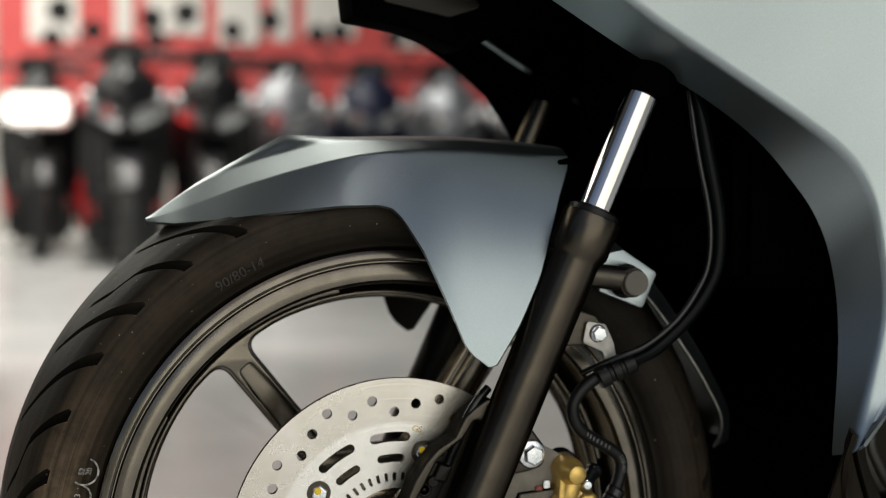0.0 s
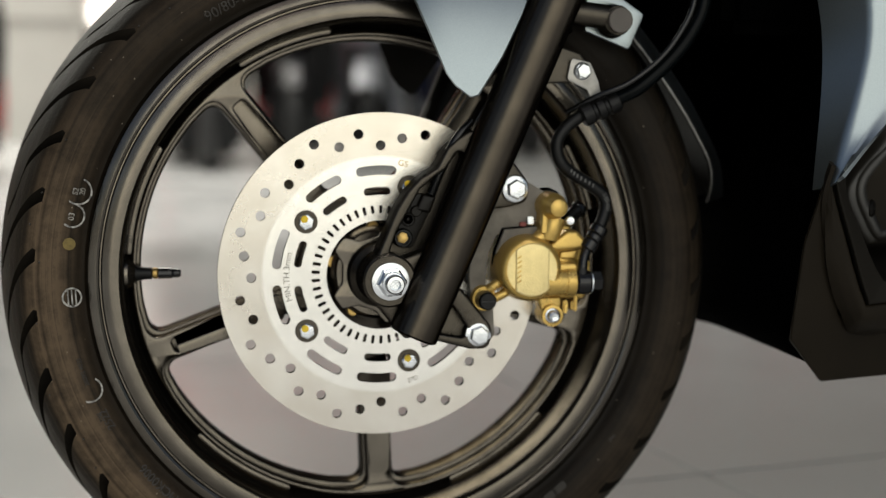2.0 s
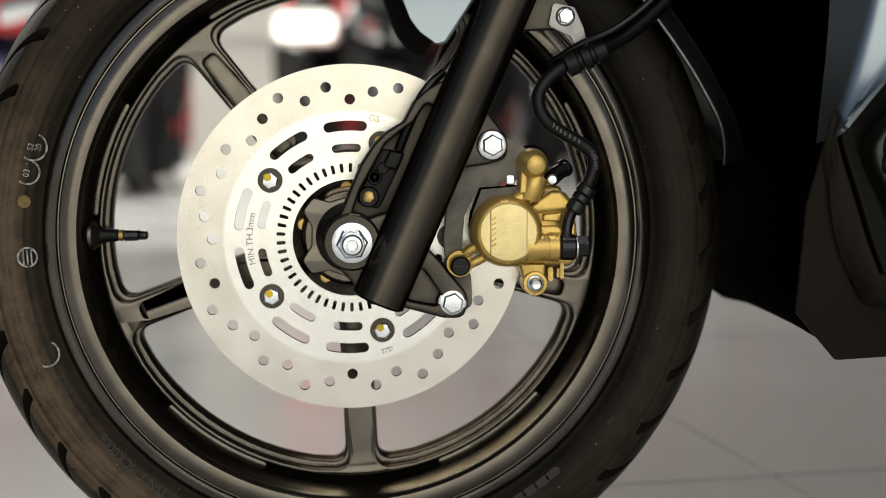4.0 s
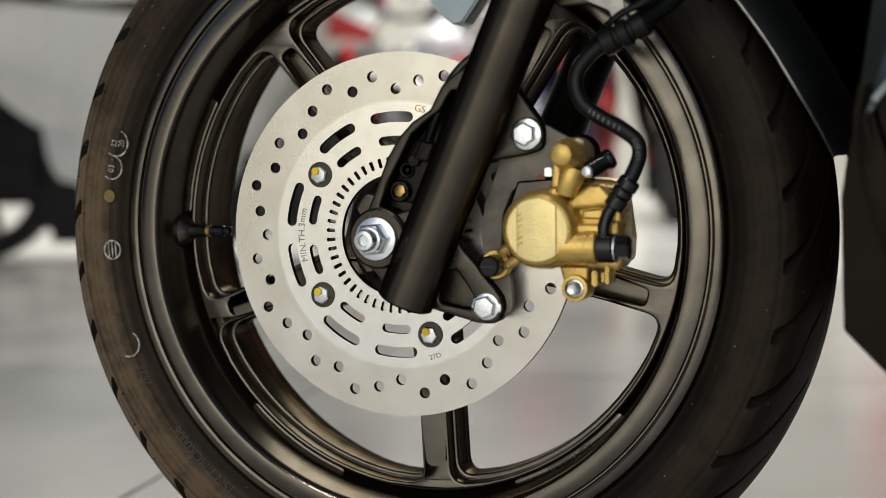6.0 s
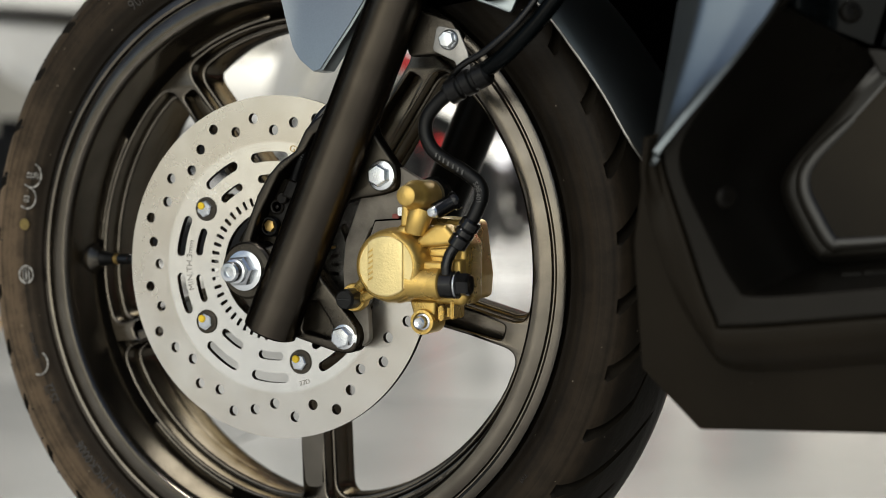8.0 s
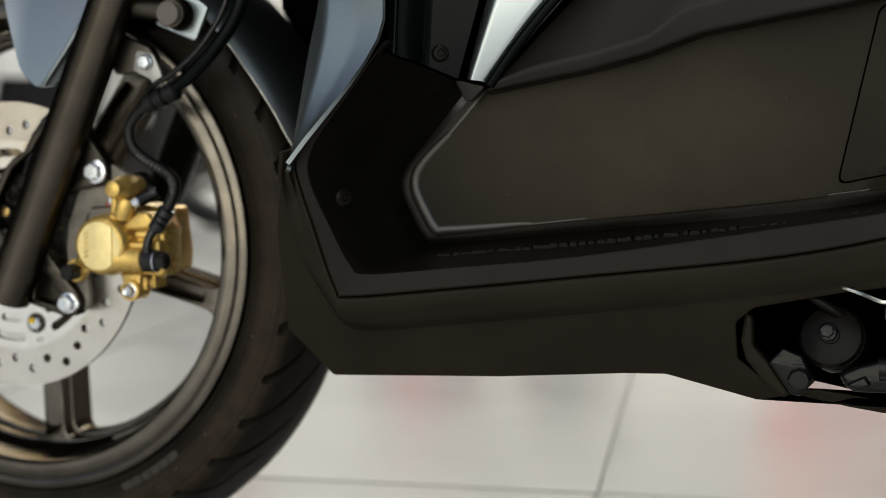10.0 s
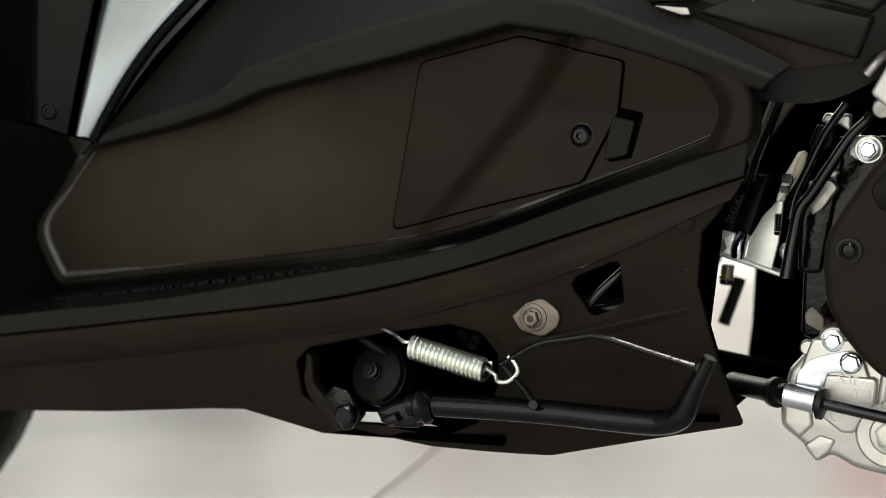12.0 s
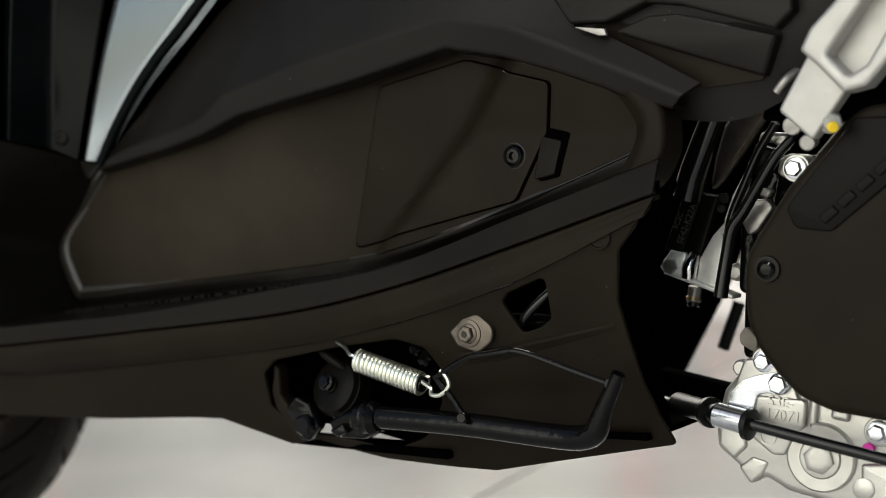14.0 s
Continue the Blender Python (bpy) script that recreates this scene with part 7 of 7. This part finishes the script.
# ---- what stands behind, out of focus ----
B_WHITE = mat("white scooter paint", (0.78, 0.77, 0.73), 0.25, vary=0.04, coat=0.3)
B_RED = mat("red scooter paint", (0.62, 0.010, 0.014), 0.25, vary=0.06, coat=0.15)
B_BLACK = mat("black scooter paint", (0.008, 0.008, 0.009), 0.30, ior=1.35, vary=0.1)
B_BLUE = mat("dark blue scooter paint", (0.018, 0.021, 0.045), 0.28, ior=1.35, vary=0.1)
B_GREY = mat("silver grey scooter paint", (0.32, 0.33, 0.36), 0.3, metal=0.4, vary=0.06)
B_PEACH = mat("faded orange print", (0.62, 0.38, 0.26), 0.5, vary=0.06)
B_LENS = mat("clear lamp glass", (0.85, 0.86, 0.88), 0.06, metal=0.9, vary=0.03)
B_TYRE = mat("dark tyre", (0.02, 0.02, 0.02), 0.6, vary=0.2)
B_SEAT = mat("black vinyl seat", (0.012, 0.012, 0.012), 0.45, vary=0.2, bump=0.2, bump_size=200)
B_YELLOW = mat("ochre post paint", (0.38, 0.20, 0.03), 0.5, vary=0.1)


def parked_scooter(name, label, paint, trim, where, group="parked scooters", nose=None):
    """A parked scooter, its front towards +x, standing on its own origin."""
    ob = thing(name, label, "scooter", None, group)
    nose = nose or paint

    def ring(cx, r, w, n=40):
        rows = []
        for k in range(n):
            a = 2 * math.pi * k / n
            rows.append([(cx + q * math.cos(a), y, 0.262 + q * math.sin(a)) for q, y in ((r, -w * 0.5), (r + 0.035, -w), (r + 0.062, -w * 0.55), (r + 0.066, 0), (r + 0.062, w * 0.55), (r + 0.035, w), (r, w * 0.5), (r - 0.008, 0))])
        return grid(rows, closed_u=True, closed_v=True)

    for cx in (0.62, -0.62):
        wheel = part("wheel", ring(cx, 0.196, 0.048), B_TYRE, ob)
        arms = [rod((cx, -0.03, 0.262), (cx, 0.03, 0.262), 0.045)]
        for k in range(5):
            a = 2 * math.pi * k / 5
            arms.append(tube([(cx + 0.03 * math.cos(a), 0, 0.262 + 0.03 * math.sin(a)), (cx + 0.19 * math.cos(a), 0, 0.262 + 0.19 * math.sin(a))], 0.014, smooth=False, sides=8))
        part("rim", join(*arms), B_BLACK, wheel)
    part("front_fender", sheet([[(0.62 + 0.285 * math.cos(a), s * 0.07, 0.262 + 0.285 * math.sin(a) - (0.02 if abs(s) > 0.9 else 0)) for s in (-1, -0.5, 0.5, 1)] for a in (0.45, 0.95, 1.5, 2.1, 2.5)], 0.004, 4), paint, ob)
    for s in (-1, 1):
        part("fork", rod((0.62, s * 0.085, 0.26), (0.47, s * 0.085, 0.72), 0.018), B_BLACK, ob)
    part("front_cover", sheet([[(0.52, -0.03, 0.98), (0.54, 0, 1.00), (0.52, 0.03, 0.98)], [(0.60, -0.15, 0.86), (0.68, 0, 0.86), (0.60, 0.15, 0.86)], [(0.50, -0.21, 0.68), (0.64, 0, 0.70), (0.50, 0.21, 0.68)],
                               [(0.36, -0.21, 0.46), (0.44, 0, 0.50), (0.36, 0.21, 0.46)], [(0.30, -0.17, 0.30), (0.34, 0, 0.32), (0.30, 0.17, 0.30)]], 0.02, 6), paint, ob)
    part("beak", sheet([[(0.62, -0.10, 0.88), (0.69, 0, 0.88), (0.62, 0.10, 0.88)], [(0.61, -0.15, 0.76), (0.705, 0, 0.76), (0.61, 0.15, 0.76)], [(0.575, -0.12, 0.62), (0.645, 0, 0.62), (0.575, 0.12, 0.62)]], 0.012, 5), nose, ob)
    part("leg_shield", sheet([[(0.44, -0.14, 0.92), (0.42, 0, 0.94), (0.44, 0.14, 0.92)], [(0.36, -0.19, 0.66), (0.34, 0, 0.66), (0.36, 0.19, 0.66)], [(0.26, -0.18, 0.34), (0.24, 0, 0.34), (0.26, 0.18, 0.34)]], 0.07, 5), trim, ob)
    part("floorboard", sheet([[(0.28, -0.19, 0.32), (0.28, 0, 0.34), (0.28, 0.19, 0.32)], [(0.05, -0.20, 0.29), (0.05, 0, 0.36), (0.05, 0.20, 0.29)], [(-0.18, -0.19, 0.31), (-0.18, 0, 0.40), (-0.18, 0.19, 0.31)]], 0.09, 5), trim, ob)
    for s in (-1, 1):
        part("tunnel_cover", sheet([[(0.44, s * 0.10, 0.74), (0.38, s * 0.17, 0.62), (0.34, s * 0.19, 0.50)], [(0.20, s * 0.10, 0.66), (0.18, s * 0.17, 0.56), (0.16, s * 0.20, 0.46)],
                                    [(-0.02, s * 0.12, 0.68), (-0.05, s * 0.18, 0.56), (-0.06, s * 0.20, 0.46)], [(-0.20, s * 0.14, 0.70), (-0.22, s * 0.19, 0.58), (-0.24, s * 0.19, 0.48)]], 0.012, 5), trim, ob)
        part("footwell_panel", sheet([[(0.36, s * 0.175, 0.53), (0.28, s * 0.18, 0.30)], [(0.16, s * 0.180, 0.49), (0.12, s * 0.185, 0.28)], [(-0.06, s * 0.180, 0.49), (-0.10, s * 0.180, 0.30)]], 0.012, 5), B_BLACK, ob)
        part("seat_base", sheet([[(-0.02, s * 0.200, 0.50), (-0.04, s * 0.208, 0.34), (-0.03, s * 0.200, 0.17)], [(-0.08, s * 0.205, 0.50), (-0.10, s * 0.213, 0.34), (-0.09, s * 0.205, 0.16)],
                                 [(-0.14, s * 0.200, 0.50), (-0.16, s * 0.206, 0.34), (-0.16, s * 0.200, 0.17)]], 0.012, 5), trim, ob)
    part("rear_body", sheet([[(0.02, -0.14, 0.70), (0.02, 0, 0.74), (0.02, 0.14, 0.70)], [(-0.10, -0.19, 0.56), (-0.10, 0, 0.76), (-0.10, 0.19, 0.56)], [(-0.45, -0.19, 0.60), (-0.45, 0, 0.80), (-0.45, 0.19, 0.60)],
                             [(-0.90, -0.07, 0.78), (-0.92, 0, 0.84), (-0.90, 0.07, 0.78)]], 0.03, 6), paint, ob)
    for s in (-1, 1):
        part("side_panel", sheet([[(0.06, s * 0.17, 0.70), (-0.10, s * 0.19, 0.40), (-0.20, s * 0.16, 0.36)], [(-0.25, s * 0.20, 0.74), (-0.28, s * 0.21, 0.52), (-0.35, s * 0.17, 0.42)], [(-0.85, s * 0.09, 0.80), (-0.70, s * 0.14, 0.64), (-0.60, s * 0.12, 0.58)]], 0.02, 6), paint, ob)
        part("mirror", join(tube([(0.42, s * 0.16, 1.02), (0.46, s * 0.24, 1.10), (0.45, s * 0.29, 1.19)], 0.006), rod((0.45, s * 0.29, 1.20), (0.475, s * 0.29, 1.20), 0.055)), B_BLACK, ob)
    part("seat", sheet([[(0.08, -0.08, 0.76), (0.10, 0, 0.80), (0.08, 0.08, 0.76)], [(-0.20, -0.13, 0.76), (-0.20, 0, 0.82), (-0.20, 0.13, 0.76)], [(-0.42, -0.13, 0.82), (-0.42, 0, 0.88), (-0.42, 0.13, 0.82)], [(-0.82, -0.08, 0.86), (-0.84, 0, 0.90), (-0.82, 0.08, 0.86)]], 0.05, 5), B_SEAT, ob)
    part("engine", join(box(-0.80, -0.14, -0.14, 0.04, 0.17, 0.50, 0.05), rod((-0.30, 0.10, 0.32), (-0.80, 0.12, 0.40), 0.055)), B_BLACK, ob)
    part("handlebar", join(rod((0.42, -0.33, 1.00), (0.42, 0.33, 1.00), 0.016), box(0.36, 0.52, -0.12, 0.12, 0.94, 1.06, 0.03)), B_BLACK, ob)
    for s in (-1, 1):
        part("headlight", sheet([[(0.690, s * 0.03, 0.74), (0.660, s * 0.10, 0.76), (0.600, s * 0.165, 0.78)], [(0.692, s * 0.03, 0.69), (0.655, s * 0.10, 0.71), (0.590, s * 0.175, 0.74)], [(0.665, s * 0.03, 0.65), (0.630, s * 0.10, 0.67), (0.575, s * 0.165, 0.70)]], 0.012, 5), B_LENS, ob)
        part("lower_skirt", sheet([[(0.30, s * 0.150, 0.36), (0.32, s * 0.175, 0.28), (0.26, s * 0.150, 0.19)], [(0.02, s * 0.185, 0.33), (0.00, s * 0.200, 0.25), (0.00, s * 0.165, 0.17)],
                                   [(-0.30, s * 0.170, 0.40), (-0.26, s * 0.195, 0.29), (-0.22, s * 0.150, 0.19)]], 0.012, 5), paint, ob)
    part("belly", box(-0.34, 0.30, -0.18, 0.18, 0.06, 0.38, 0.04), B_BLACK, ob)
    for s in (-1, 1):
        part("indicator", turned([(0, 0.010), (0.008, 0.026), (0.022, 0.032), (0.036, 0.024), (0.042, 0.008)], (0.575, s * 0.165, 0.80), (1, 0, 0), 20), B_LENS, ob)
    part("centre_stand", join(rod((-0.20, -0.12, 0.02), (-0.12, -0.06, 0.28), 0.012), rod((-0.20, 0.12, 0.02), (-0.12, 0.06, 0.28), 0.012)), B_BLACK, ob)
    ob.matrix_basis = where
    return ob


def stood(x, y, deg):
    return Matrix.Translation((x, y, GROUND + 0.002)) @ Matrix.Rotation(radians(deg), 4, "Z")


white = parked_scooter("parked_scooter", "white scooter with a red nose standing on the shop floor", B_WHITE, B_WHITE, stood(-1.90, 2.85, 3), nose=B_RED)
red = parked_scooter("parked_scooter", "red scooter with black trim standing on the shop floor", B_RED, B_BLACK, stood(0.30, 8.15, -95))
black = parked_scooter("parked_scooter", "black scooter with red flanks parked in a row", B_BLACK, B_RED, stood(0.27, 6.50, -92))
grey = parked_scooter("parked_scooter", "silver grey scooter parked in a row on tiles", B_GREY, B_GREY, stood(1.26, 7.35, -100))
blue = parked_scooter("parked_scooter", "dark blue scooter parked in a row on tiles", B_BLUE, B_GREY, stood(1.72, 7.45, -97))
mixed = parked_scooter("parked_scooter", "dark blue scooter with red trim standing on tiles", B_BLUE, B_RED, stood(-1.30, 5.05, -84), nose=B_RED)
ROW = ((grey, 2.18, 7.55, -96), (black, 2.62, 7.5, -101), (blue, 3.05, 7.6, -97), (grey, 3.5, 7.7, -99), (red, 3.95, 7.7, -97), (black, -1.68, 6.10, -88), (black, -2.4, 5.1, -80), (blue, -2.75, 6.4, -88),
       (grey, -2.2, 6.7, -92), (blue, 4.4, 7.7, -98), (black, 0.76, 6.80, -97), (grey, -3.3, 6.2, -85), (black, -0.85, 5.6, -86), (black, -0.12, 7.60, -90))
for kind_of, x, y, deg in ROW:
    copy_thing(kind_of, stood(x, y, deg))
copy_thing(white, stood(-4.3, 3.4, 10))

sign = thing("wall_banner", "red wall banner with large white lettering, unreadable", "banner")
part("banner_sheet", box(-0.35, 7.5, 9.36, 9.395, 0.90, 2.60, 0.004), RED, sign)
for row, (z0, z1) in enumerate(((1.30, 1.72), (1.86, 2.34))):
    x = -0.15 + 0.2 * row
    k = row
    while x < 7.0:
        w = (0.34, 0.12, 0.40, 0.30, 0.14, 0.38)[k % 6]
        part("letter_bar", box(x, x + w, 9.345, 9.362, z0 + 0.03 * (k % 3), z1, 0.004), BANNERWHITE, sign)
        x += w + (0.09 if k % 5 else 0.24)
        k += 1
panel = thing("light_box", "bright white glowing light box on a stand", "light box")
GLOW = bpy.data.materials.new("glowing white panel")
GLOW.use_nodes = True
GLOW.node_tree.nodes["Principled BSDF"].inputs["Emission Color"].default_value = (1.0, 0.95, 0.86, 1)
GLOW.node_tree.nodes["Principled BSDF"].inputs["Emission Strength"].default_value = 2.2
part("glass_front", box(-0.29, 0.00, 6.47, 6.49, 0.68, 0.81, 0.02), GLOW, panel)
part("casing", box(-0.31, 0.02, 6.50, 6.60, 0.66, 0.83, 0.02), B_WHITE, panel)
part("leg", box(-0.17, -0.13, 6.52, 6.58, GROUND, 0.66, 0.005), B_BLACK, panel)
post = thing("post", "ochre painted steel post standing on the floor", "post")
part("pole", rod((-1.72, 1.55, GROUND), (-1.72, 1.55, 3.3), 0.034), B_YELLOW, post)
part("base_plate", box(-1.79, -1.65, 1.48, 1.62, GROUND, GROUND + 0.01, 0.002), B_YELLOW, post)
strip = thing("wall_sign", "pale wall sign with faded orange lettering, unreadable", "sign")
part("sign_sheet", box(-3.2, -0.42, 9.37, 9.395, 0.82, 1.70, 0.004), WALLPAINT, strip)
for k in range(9):
    part("letter_bar", box(-3.0 + 0.28 * k, -2.82 + 0.28 * k, 9.36, 9.372, 1.02, 1.17, 0.002), B_PEACH, strip)
